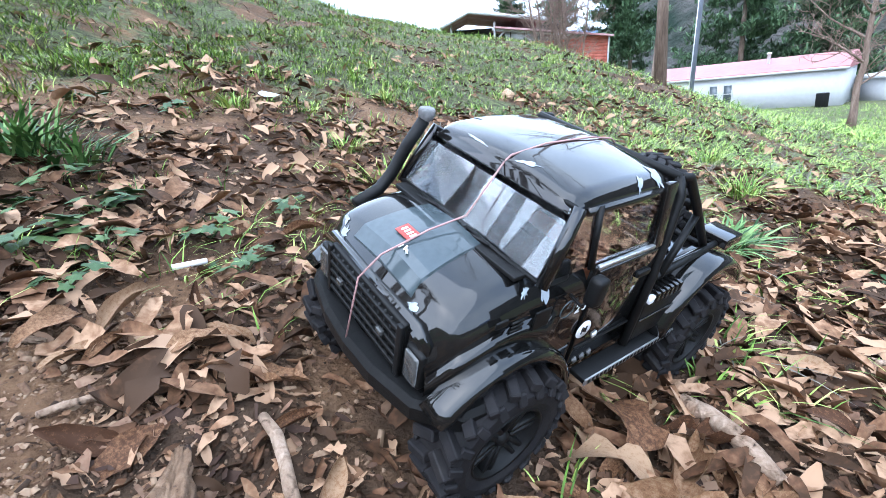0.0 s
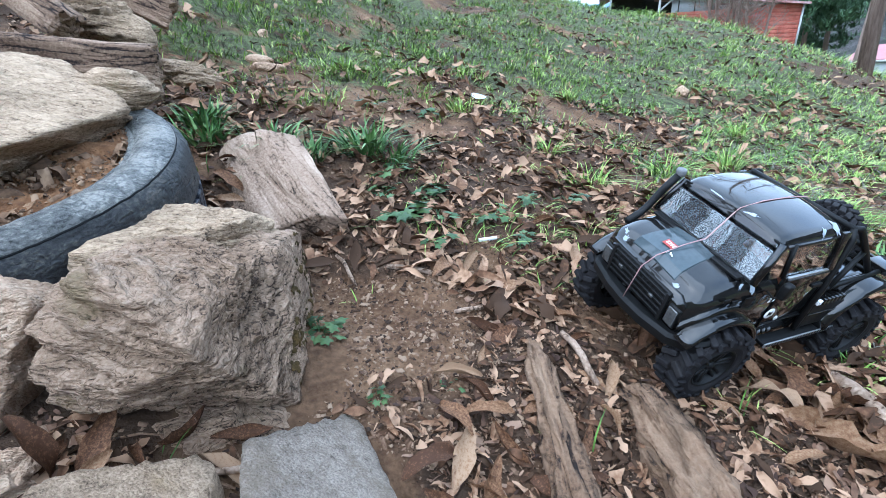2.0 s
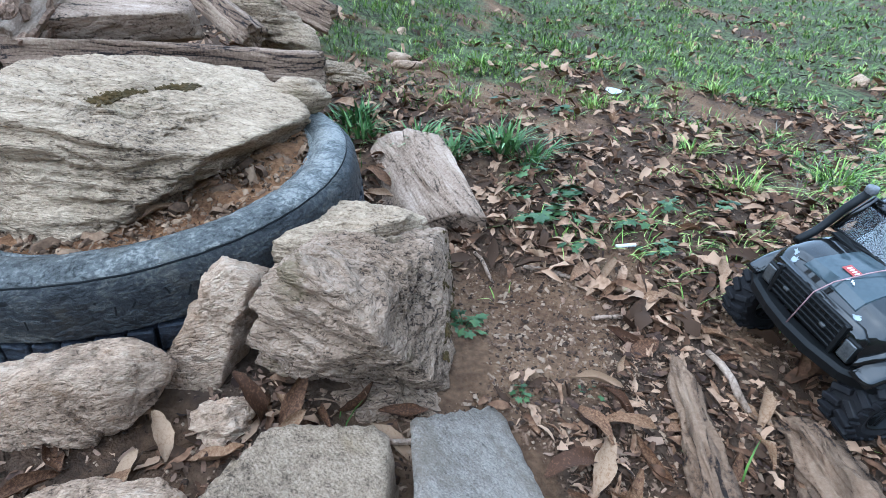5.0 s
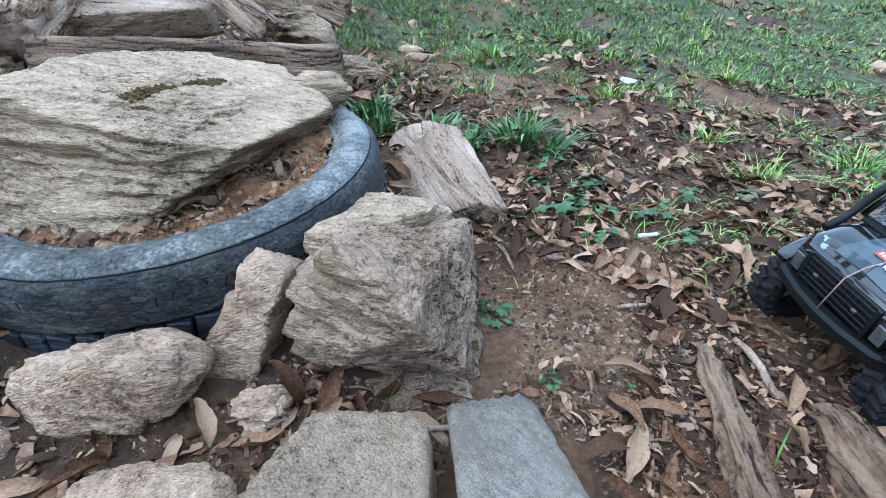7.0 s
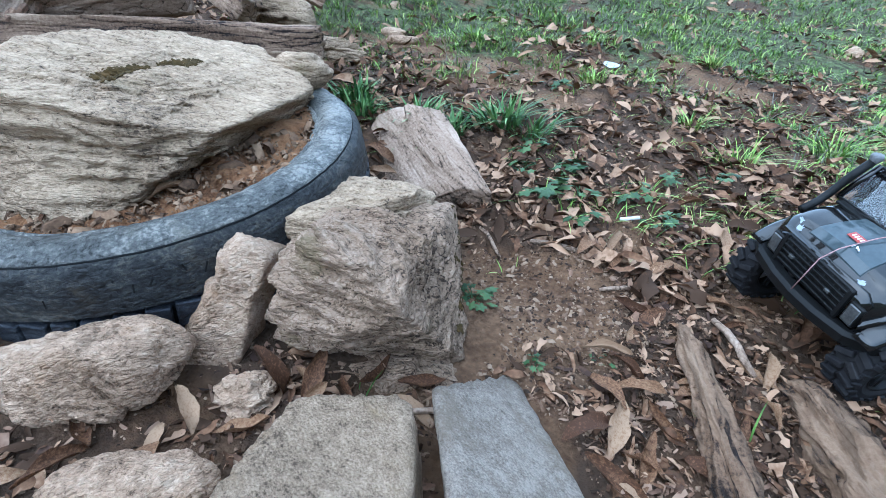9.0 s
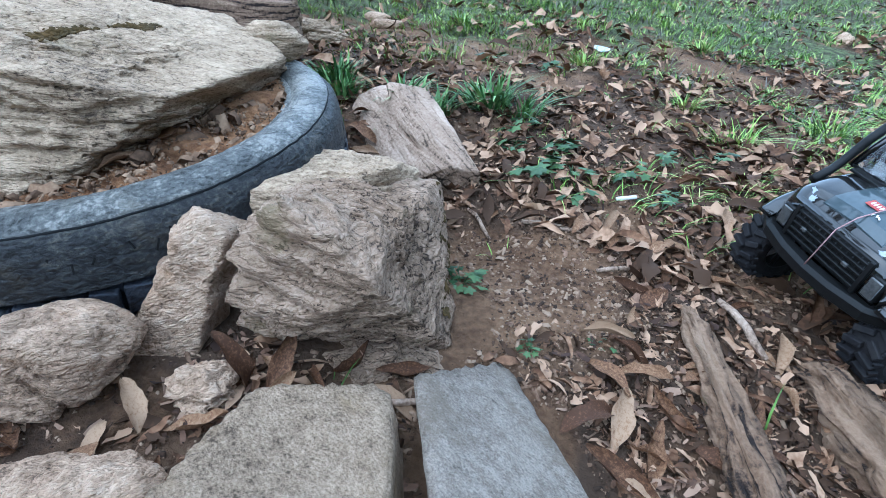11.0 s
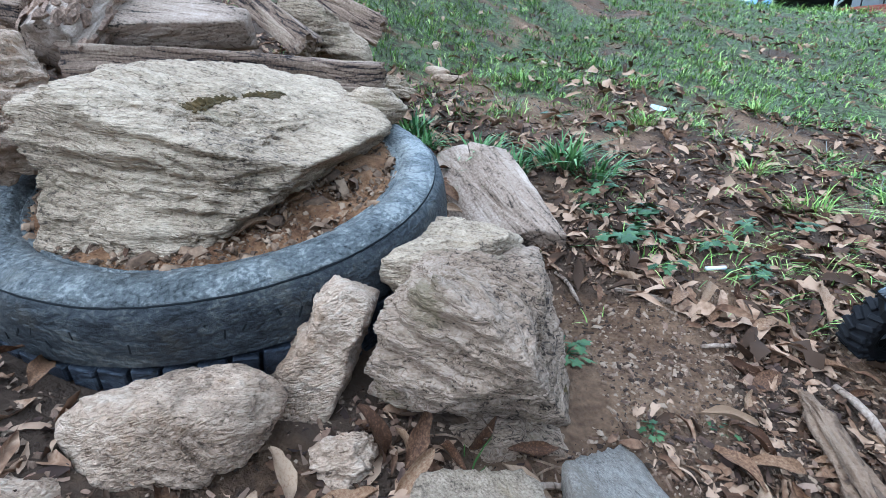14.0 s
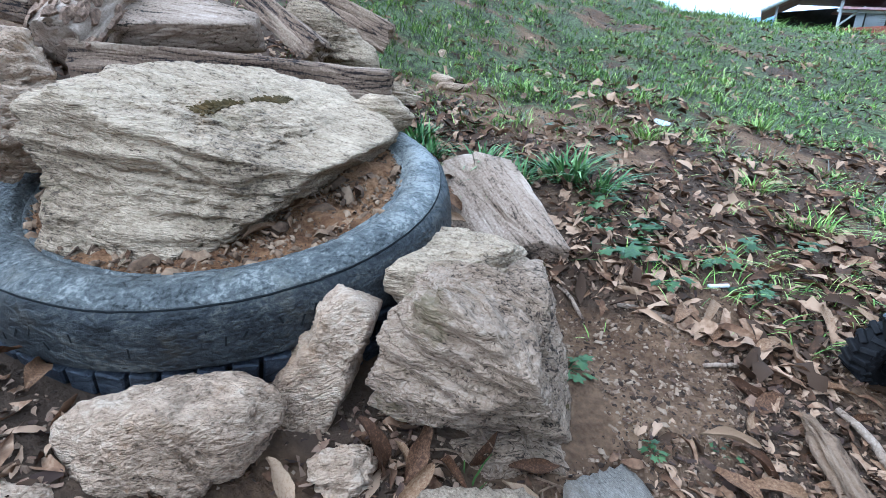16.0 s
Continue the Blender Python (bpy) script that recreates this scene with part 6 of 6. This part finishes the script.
for i, (x0, y0, x1, y1, r) in enumerate([(-0.175, 0.36, -0.115, 0.27, 0.006), (0.25, 0.46, 0.3, 0.36, 0.011), (-0.62, 0.42, -0.55, 0.36, 0.004), (-0.5, 0.4, -0.4, 0.41, 0.005), (0.45, 0.62, 0.75, 0.5, 0.006), (-0.27, 0.54, -0.22, 0.62, 0.003), (-0.45, -0.03, -0.53, -0.08, 0.004), (-0.35, 0.33, -0.3, 0.36, 0.004), (0.36, 0.24, 0.55, 0.12, 0.008), (0.5, 0.3, 0.62, 0.2, 0.006)]):
    a, b = Vector((x0, y0, surface_z(x0, y0) + r)), Vector((x1, y1, surface_z(x1, y1) + r))
    mid = (a + b) / 2 + Vector((0.006, -0.004, 0.006))
    q1, q2 = a.lerp(mid, 0.5) + Vector((0.002, 0.003, 0)), mid.lerp(b, 0.5) + Vector((-0.003, 0.001, 0.001))
    tagged(part("stick", tube([a, q1, mid, q2, b], [r * 0.8, r, r * 0.9, r, r * 0.6], 8), M["wood"]), "thin dry stick on the leaf litter", "stick", "dry sticks")
rng = random.Random(77)
for i in range(16):
    x, y, a, n = rng.uniform(-0.62, -0.46), rng.uniform(-0.1, 0.0), rng.uniform(-0.5, 1.2), rng.uniform(0.03, 0.075)
    a = Vector((x, y, surface_z(x, y) + 0.004)), Vector((x + n * math.cos(a), y + n * math.sin(a), surface_z(x + n * math.cos(a), y + n * math.sin(a)) + rng.uniform(0.004, 0.02)))
    tagged(part("twig", tube([a[0], a[0].lerp(a[1], 0.5) + Vector((0.002, 0.003, 0.003)), a[1]], [0.0016, 0.0014, 0.0008], 6), M["wood_pale"]), "thin brown twig in the nook under the boulder", "twig", "small twigs")
rng = random.Random(8)


def moss_on(host, label, points, size):
    """Small cushions of moss laid on a rock's own surface."""
    tree = surface_of(host)
    bm = bmesh.new()
    for p in points:
        q, nrm = tree.find_nearest(Vector(p))[:2]
        if (q - Vector(p)).length < 0.05:
            bmesh.ops.create_icosphere(bm, subdivisions=1, radius=size * rng.uniform(0.5, 1.4), matrix=Matrix.Translation(q + nrm * 0.0004) @ nrm.to_track_quat("Z", "Y").to_matrix().to_4x4() @ Matrix.Diagonal((1.5, 1.2, 0.5, 1)))
    tagged(part("moss", bm, M["moss"], smooth=False), label, "moss", kind="stuff")


points = []
for i in range(2400):
    u = rng.random()
    k = min(5, int(u * 6))
    q = Vector(CRACK[k]).lerp(Vector(CRACK[k + 1]), u * 6 - k)
    if noise.noise(q * 45) > -0.14 + 0.16 * (k > 3):
        points.append((q.x + rng.gauss(0, 0.0065), q.y + rng.gauss(0, 0.0065), q.z))
moss_on(boulder_a, "dark olive moss in a crack of the boulder", points, 0.0024)
points = []
for i in range(500):
    u, v = rng.random(), rng.random()
    p = Vector((-0.49 - 0.11 * u, 0.08 + 0.22 * u, 0.25 + 0.12 * v * (0.4 + u)))
    if noise.noise(p * 28) > 0.02:
        points.append(p)
moss_on(boulder_b, "olive moss on the side of the tan boulder", points, 0.003)
# clods, chips and leaves on the soil in the tyre
V, F, base = [], [], 0
for i in range(4200):
    r, a = 0.28 * math.sqrt(rng.random()), rng.uniform(0, 6.3)
    s = 0.003 + 0.006 * rng.random() ** 2 if i % 10 == 0 else 0.001 + 0.0022 * rng.random() ** 3
    q = TYRE @ Vector((r * math.cos(a), r * math.sin(a), 0.0))
    m = np.array(Matrix.Translation(q + Vector((0, 0, rng.uniform(-0.006, 0.004)))) @ Euler((rng.uniform(-1, 1), rng.uniform(-1, 1), rng.uniform(0, 6))).to_matrix().to_4x4())
    k = rng.uniform(1, 2.5)
    P = np.array([(-k, -0.7, -0.6), (k, -0.8, -0.6), (k * 0.9, 0.8, -0.6), (-k * 1.1, 0.7, -0.6), (-k * 0.6, -0.5, 0.7), (k * 0.7, -0.3, 0.8), (k * 0.5, 0.5, 0.6), (-k * 0.7, 0.4, 0.7)]) * s
    V.append(P @ m[:3, :3].T + m[:3, 3])
    F.append(np.array([(0, 1, 5, 4), (1, 2, 6, 5), (2, 3, 7, 6), (3, 0, 4, 7), (4, 5, 6, 7)]) + base)
    base += 8
tagged(new("clods", raw_mesh("clods", np.concatenate(V), np.concatenate(F), M["soil_clod"])), "crumbled brown clods of soil in the tyre", "soil", kind="stuff")
for i in range(12):
    r, a = rng.uniform(0.16, 0.265), rng.uniform(-2.6, 1.4)
    q = TYRE @ Vector((r * math.cos(a), r * math.sin(a), 0.002))
    ob = new("dry_leaf", LEAVES[rng.randrange(15)])
    s = rng.uniform(0.03, 0.055)
    ob.matrix_basis = Matrix.Translation(q) @ Vector((0.23, -0.17, 0.96)).to_track_quat("Z", "Y").to_matrix().to_4x4() @ pose(0, 0, 0, rng.uniform(-20, 20), rng.uniform(-20, 20), rng.uniform(0, 360)) @ Matrix.Diagonal((s, s * 0.8, s * 0.8, 1))
    tagged(ob, "small dry leaf on the soil in the tyre", "leaf", "fallen leaves")


# ---- distance: barn, mobile home, pole, trees, hills ----
M["barn_red"] = material("red_board", [(0.205, 0.050, 0.034), (0.336, 0.099, 0.068), (0.430, 0.168, 0.124)], 2, 12, 0.85, 0.3, 20)
M["tin"] = material("rusty_tin_roof", [(0.238, 0.104, 0.093), (0.333, 0.181, 0.177), (0.437, 0.333, 0.355)], 0.7, 6, 0.7, 0.2, 9)
M["white"] = material("white_siding", [(0.440, 0.449, 0.458), (0.528, 0.537, 0.546)], 0.6, 5, 0.6, 0.1, 12)
M["trim"] = material("white_trim", [(0.4, 0.4, 0.4), (0.5, 0.5, 0.49)], 2, 9, 0.7, 0.1, 12)
M["pink_roof"] = material("faded_red_roof", [(0.3, 0.125, 0.125), (0.38, 0.18, 0.18)], 0.6, 4, 0.6, 0.1, 12)
M["dark"] = material("dark_interior", [(0.02, 0.02, 0.02), (0.05, 0.045, 0.04)], 1, 6, 0.9, 0.0)
M["pane"] = material("window_pane", [(0.05, 0.06, 0.07), (0.12, 0.14, 0.15)], 1, 6, 0.15, 0.0)
M["trunk"] = material("grey_brown_bark", [(0.091, 0.063, 0.048), (0.198, 0.139, 0.110), (0.304, 0.229, 0.187)], 3, 18, 0.95, 0.8, 20, (4, 4, 0.6), dist=0.03)
M["pole"] = material("grey_pole_wood", [(0.117, 0.125, 0.156), (0.193, 0.211, 0.260)], 3, 18, 0.9, 0.4, 30, (6, 6, 0.4))
M["needle"] = material("pine_needles", [(0.035, 0.062, 0.032), (0.075, 0.13, 0.065), (0.135, 0.21, 0.105)], 0.8, 6, 0.7, 0.0, random=0.5)
M["forest"] = material("bare_forest_hill", [(0.024, 0.026, 0.023), (0.047, 0.048, 0.042), (0.084, 0.079, 0.073), (0.117, 0.111, 0.104)], 0.08, 0.7, 1.0, 1.0, 0.5, dist=2.0, stain=(0.007, 0.018, 0.010), stain_scale=0.06, stain_at=0.52)
# the blue of distant air is put into the mountains' base colour
M["far_hill"] = material("haze_blue_far_hill", [(0.117, 0.178, 0.329), (0.152, 0.224, 0.398)], 0.004, 0.03, 1.0, 0.0)

barn = tagged(new("barn"), "weathered red board barn with rusty tin roof behind the crest", "barn")
barn.matrix_basis = pose(2.9, 33, 2.5, 0, 3.5, 0) @ Matrix.Diagonal((0.863, 0.863, 0.863, 1))
for x in (-3.2, 0.0):
    part("post", box(0.14, 0.14, 3.6, (x, 0, -0.4)), M["trim"], barn, "white barn post")
part("brace", tube([(0.05, -0.02, 0.1), (1.1, -0.02, 1.0)], 0.06, 6), M["trim"], barn)
for i in range(9):
    part("board", box(6.6, 0.05, 0.22, (3.3, 0.02 + 0.02 * (i % 2), -0.2 - 0.235 * i), 0.01, 1), M["barn_red"], barn)
part("back_wall", box(9.2, 0.1, 4.2, (1.4, 5.5, -0.6)), M["dark"], barn)
part("beam", box(7.0, 0.1, 0.25, (3.3, 0, 0.5), m=pose(0, 0, 0, 0, 7)), M["trim"], barn)
for x in (1.2, 2.2, 3.2):
    part("stud", box(0.07, 0.07, 1.0, (x, 0.05, 0.3)), M["dark"], barn)
part("glazing", box(2.6, 0.04, 0.8, (2.1, 0.3, 0.3)), M["white"], barn, "pale sheeting behind the opening")
# gabled roof of the open bay
bm = loft([[(-4.0, y, 1.2), (-1.9, y, 2.15), (3.8, y, 1.35), (3.8, y, 1.2), (-1.9, y, 1.98), (-4.0, y, 1.05)] for y in (-0.6, 6.5)])
part("roof", bm, M["tin"], barn, smooth=False)
part("rake_trim", tube([(-4.05, -0.66, 1.13), (-1.9, -0.66, 2.08), (3.8, -0.66, 1.29)], 0.14, 4), M["white"], barn)
bm = loft([[(0.0, y, 1.05 + 0.03 * y), (8.6, y, 0.0 + 0.03 * y), (8.6, y, -0.12 + 0.03 * y), (0.0, y, 0.93 + 0.03 * y)] for y in (-0.8, 5.0)])
part("shed_roof", bm, M["tin"], barn, smooth=False)
for i in range(10):
    part("board", box(2.2, 0.05, 0.24, (7.3, -0.1 + 0.02 * (i % 2), -0.12 - 0.25 * i), 0.01, 1), M["barn_red"], barn)
part("corner_trim", box(0.1, 0.12, 2.6, (8.42, -0.12, -1.3)), M["trim"], barn)
part("end_wall", box(0.1, 5.0, 2.6, (8.4, 2.4, -1.35)), M["barn_red"], barn)

home = tagged(new("mobile_home"), "long white mobile home with faded pink roof", "house")
home.matrix_basis = pose(20.7, 27.0, -3.55, 0, 0, 136)
L = 10.5
part("wall", box(L, 4.6, 2.1, (L / 2, -2.3, 1.25)), M["white"], home)
part("skirting", box(L - 0.1, 4.5, 0.5, (L / 2, -2.3, -0.1)), M["trim"], home)
bm = loft([[(x, 0.25, 2.2), (x, 0.25, 2.34), (x, -2.3, 3.0), (x, -4.85, 2.34), (x, -4.85, 2.2)] for x in (-0.2, L + 0.2)])
part("roof", bm, M["pink_roof"], home, smooth=False)
part("eave_trim", box(L + 0.4, 0.06, 0.12, (L / 2, 0.27, 2.24)), M["trim"], home)
part("vent_pipe", lathe([(0.09, 2.6), (0.09, 3.25), (0.14, 3.27), (0.14, 3.36), (0.0, 3.4)], 12, m=Matrix.Translation((3.8, -1.3, 0))), M["trim"], home)
for x in (5.5, 6.3):
    win = part("window", box(0.55, 0.08, 1.15, (x, 0.02, 1.25), 0.01, 1), M["trim"], home)
    part("pane", box(0.42, 0.04, 1.0, (x, 0.06, 1.25)), M["pane"], win)
    part("sash_bar", box(0.44, 0.03, 0.05, (x, 0.085, 1.25)), M["trim"], win)
bin_ = tagged(part("waste_bin", box(0.42, 0.42, 0.75, (0, 0, 0.37), 0.04), M["plastic"]), "black waste bin beside the mobile home", "bin")
bin_.matrix_basis = pose(19.2, 26.3, surface_z(19.2, 26.3), 0, 0, 15)
annex = tagged(new("garage"), "low white outbuilding beside the mobile home", "garage")
annex.matrix_basis = pose(24.5, 25.5, -4.1, 0, 0, 98)
part("wall", box(5, 6, 2.1, (2.5, -3, 0.8)), M["white"], annex)
part("roof", box(5.4, 6.4, 0.15, (2.5, -3, 1.92), 0.02, 1), M["trim"], annex)

pole = tagged(new("utility_pole"), "tall grey wooden utility pole on the grass", "utility pole")
pole.matrix_basis = pose(5.96, 12.7, ground_z(5.96, 12.7), 0, 3.5, 0)
part("post", tube([(0, 0, -0.5), (0, 0, 4), (0, 0, 9)], [0.06, 0.057, 0.05], 16), M["pole"], pole)
part("cable_guard", tube([(-0.06, -0.02, -0.2), (-0.06, -0.02, 2.6)], 0.012, 8), M["trim"], pole)


def bare_tree(x, y, height, r, label, seed, lean=(0, 0), stems=1, spread=0.45, levels=4, fork=0.45):
    """A leafless tree: tapered trunk with limbs that split into twigs."""
    rng = random.Random(seed)
    thing = tagged(new("tree"), label, "tree")
    thing.matrix_basis = pose(x, y, ground_z(x, y) - 0.05, lean[0], lean[1], 0)
    twigs = bmesh.new()

    def grow(p, d, length, rad, level):
        pts, q, v = [p], p, d.copy()
        for i in range(4):
            v = (v + 0.14 * Vector((rng.gauss(0, 1), rng.gauss(0, 1), rng.gauss(0.25, 0.6)))).normalized()
            q = q + v * length / 4
            pts.append(q)
        tube(pts, [rad * (1 - 0.13 * i) for i in range(5)], 5 if level else 6, twigs, False)
        if level:
            for i in range(rng.randint(3, 5)):
                k = rng.randint(1, 4)
                side = Vector((rng.gauss(0, 1), rng.gauss(0, 1), rng.gauss(0.3, 0.6))).normalized()
                grow(pts[k], (v * (1 - spread) + side * spread * 1.5).normalized(), length * rng.uniform(0.5, 0.75), rad * 0.5, level - 1)

    for s in range(stems):
        a = rng.uniform(0, 6.3)
        off = Vector((0.22 * math.cos(a), 0.22 * math.sin(a), 0)) * (stems > 1)
        tilt = Vector((0.12 * math.cos(a), 0.12 * math.sin(a), 0)) * (stems > 1)
        trunk = [off + (Vector((0, 0, 1)) + tilt) * height * k / 8 + Vector((rng.gauss(0, 0.01), rng.gauss(0, 0.01), 0)) * height * (k > 0) * 0.4 for k in range(9)]
        part("trunk", tube(trunk, [r * (1.35 if k == 0 else 1 - 0.085 * k) for k in range(9)], 12), M["trunk"], thing)
        for k in range(2, 9):
            if k / 8 >= fork:
                for _ in range(2):
                    side = Vector((rng.gauss(0, 1), rng.gauss(0, 1), rng.uniform(0.2, 1.0))).normalized()
                    grow(trunk[k], side, height * rng.uniform(0.18, 0.34), r * 0.32, levels - 2)
    tagged(part("crown", twigs, M["trunk"], thing), kind="stuff")
    return thing


bare_tree(2.66, 6.46, 12, 0.062, "tall bare tree trunk on the hillside", 1, (0, 1.5), fork=0.5, levels=5)
bare_tree(4.3, 22.5, 5.5, 0.07, "many-stemmed bare shrub before the barn", 2, stems=6, fork=0.25)
bare_tree(5.2, 22.0, 5.0, 0.06, "thin bare shrub before the barn", 12, stems=4, fork=0.25)
bare_tree(6.6, 16.5, 10, 0.17, "bare tree behind the crest", 3, (0, 3), fork=0.3)
bare_tree(9.98, 12.55, 4.4, 0.09, "small bare branching tree beside the lane", 4, (0, 2), fork=0.25, spread=0.6, levels=5)

for i, (x, y, h) in enumerate([(-6.2, -0.7, 12), (-7.6, 0.7, 13), (-6.6, -1.6, 12), (-9.2, -0.4, 14)]):
    bare_tree(x, y, h, 0.24, "tall bare winter tree on the bank", 40 + i, fork=0.6, spread=0.55, levels=3)


def pine(x, y, height, width, seed):
    rng = random.Random(seed)
    thing = tagged(new("pine_tree"), "dense dark green pine tree", "tree", "pine trees")
    z = ground_z(x, y)
    thing.matrix_basis = pose(x, y, z)
    part("trunk", tube([(0, 0, -1), (0, 0, height * 0.5), (0.1, 0, height)], [0.3, 0.2, 0.04], 8), M["trunk"], thing)
    tufts = []
    for _ in range(110):
        h = rng.random() ** 0.85
        reach = width * (1 - h) ** 0.75 * rng.uniform(0.65, 1.05) + 0.3
        a = rng.uniform(0, 6.3)
        n = 5 + int(reach * 2)
        for j in range(n):
            u = (j + rng.random()) / n
            r2 = reach * (0.25 + 0.75 * u)
            tufts.append((r2 * math.cos(a) + rng.gauss(0, 0.12 * r2), r2 * math.sin(a) + rng.gauss(0, 0.12 * r2), height * (0.06 + 0.94 * h) + 0.25 * r2 * u + rng.gauss(0, 0.15), 0.4, 11, 0.8, 0.13))
    V, F = blades(tufts, seed, 1.3)
    ob = new("crown", raw_mesh("crown", V, F, M["needle"]))
    ob.parent = thing


for i, (x, y, h, w) in enumerate([(27, 48, 14, 6.5), (33, 45, 11, 5.0), (19, 60, 19, 5.5), (13, 62, 18, 5.0), (23, 66, 22, 6.5), (8, 66, 16, 4.2)]):
    pine(x, y, h, w, 200 + i)


def ridge(name, label, radius, a0, a1, height, mat, base, seed, lumps=40):
    """A long hill round part of the horizon."""
    n, rows = 160, 16
    V = []
    for i in range(n + 1):
        a = radians(a0 + (a1 - a0) * i / n)
        k = height(i / n) * (1 + 0.12 * noise.noise((i * 0.13, seed, 0)) + 0.04 * noise.noise((i * 0.7, seed, 4)))
        for j in range(rows + 1):
            v = j / rows
            r = radius * (1 + 0.5 * v)
            V.append((r * math.sin(a), r * math.cos(a), base + k * v ** 0.9 + 0.02 * k * noise.noise((i * 0.6, j * 0.9, seed)) * (v > 0)))
    F = [(i * (rows + 1) + j, (i + 1) * (rows + 1) + j, (i + 1) * (rows + 1) + j + 1, i * (rows + 1) + j + 1) for i in range(n) for j in range(rows)]
    tagged(new(name, mesh_from(name, V, F, M[mat], True)), label, "hill", kind="structure")


ridge("backdrop_hill", "wooded winter hillside", 75, 4, 120, lambda u: 4 + 42 * min(1, u * 3.2) ** 1.3, "forest", -8, 3)
ridge("backdrop_mountain", "hazy blue distant mountains", 900, -70, 130, lambda u: 150 + 60 * math.sin(9 * u) * math.sin(3 * u + 1), "far_hill", -40, 9)
ridge("backdrop_hill", "wooded hillside behind the camera", 90, 120, 360 - 60, lambda u: 14 + 14 * math.sin(math.pi * u), "forest", -12, 6)
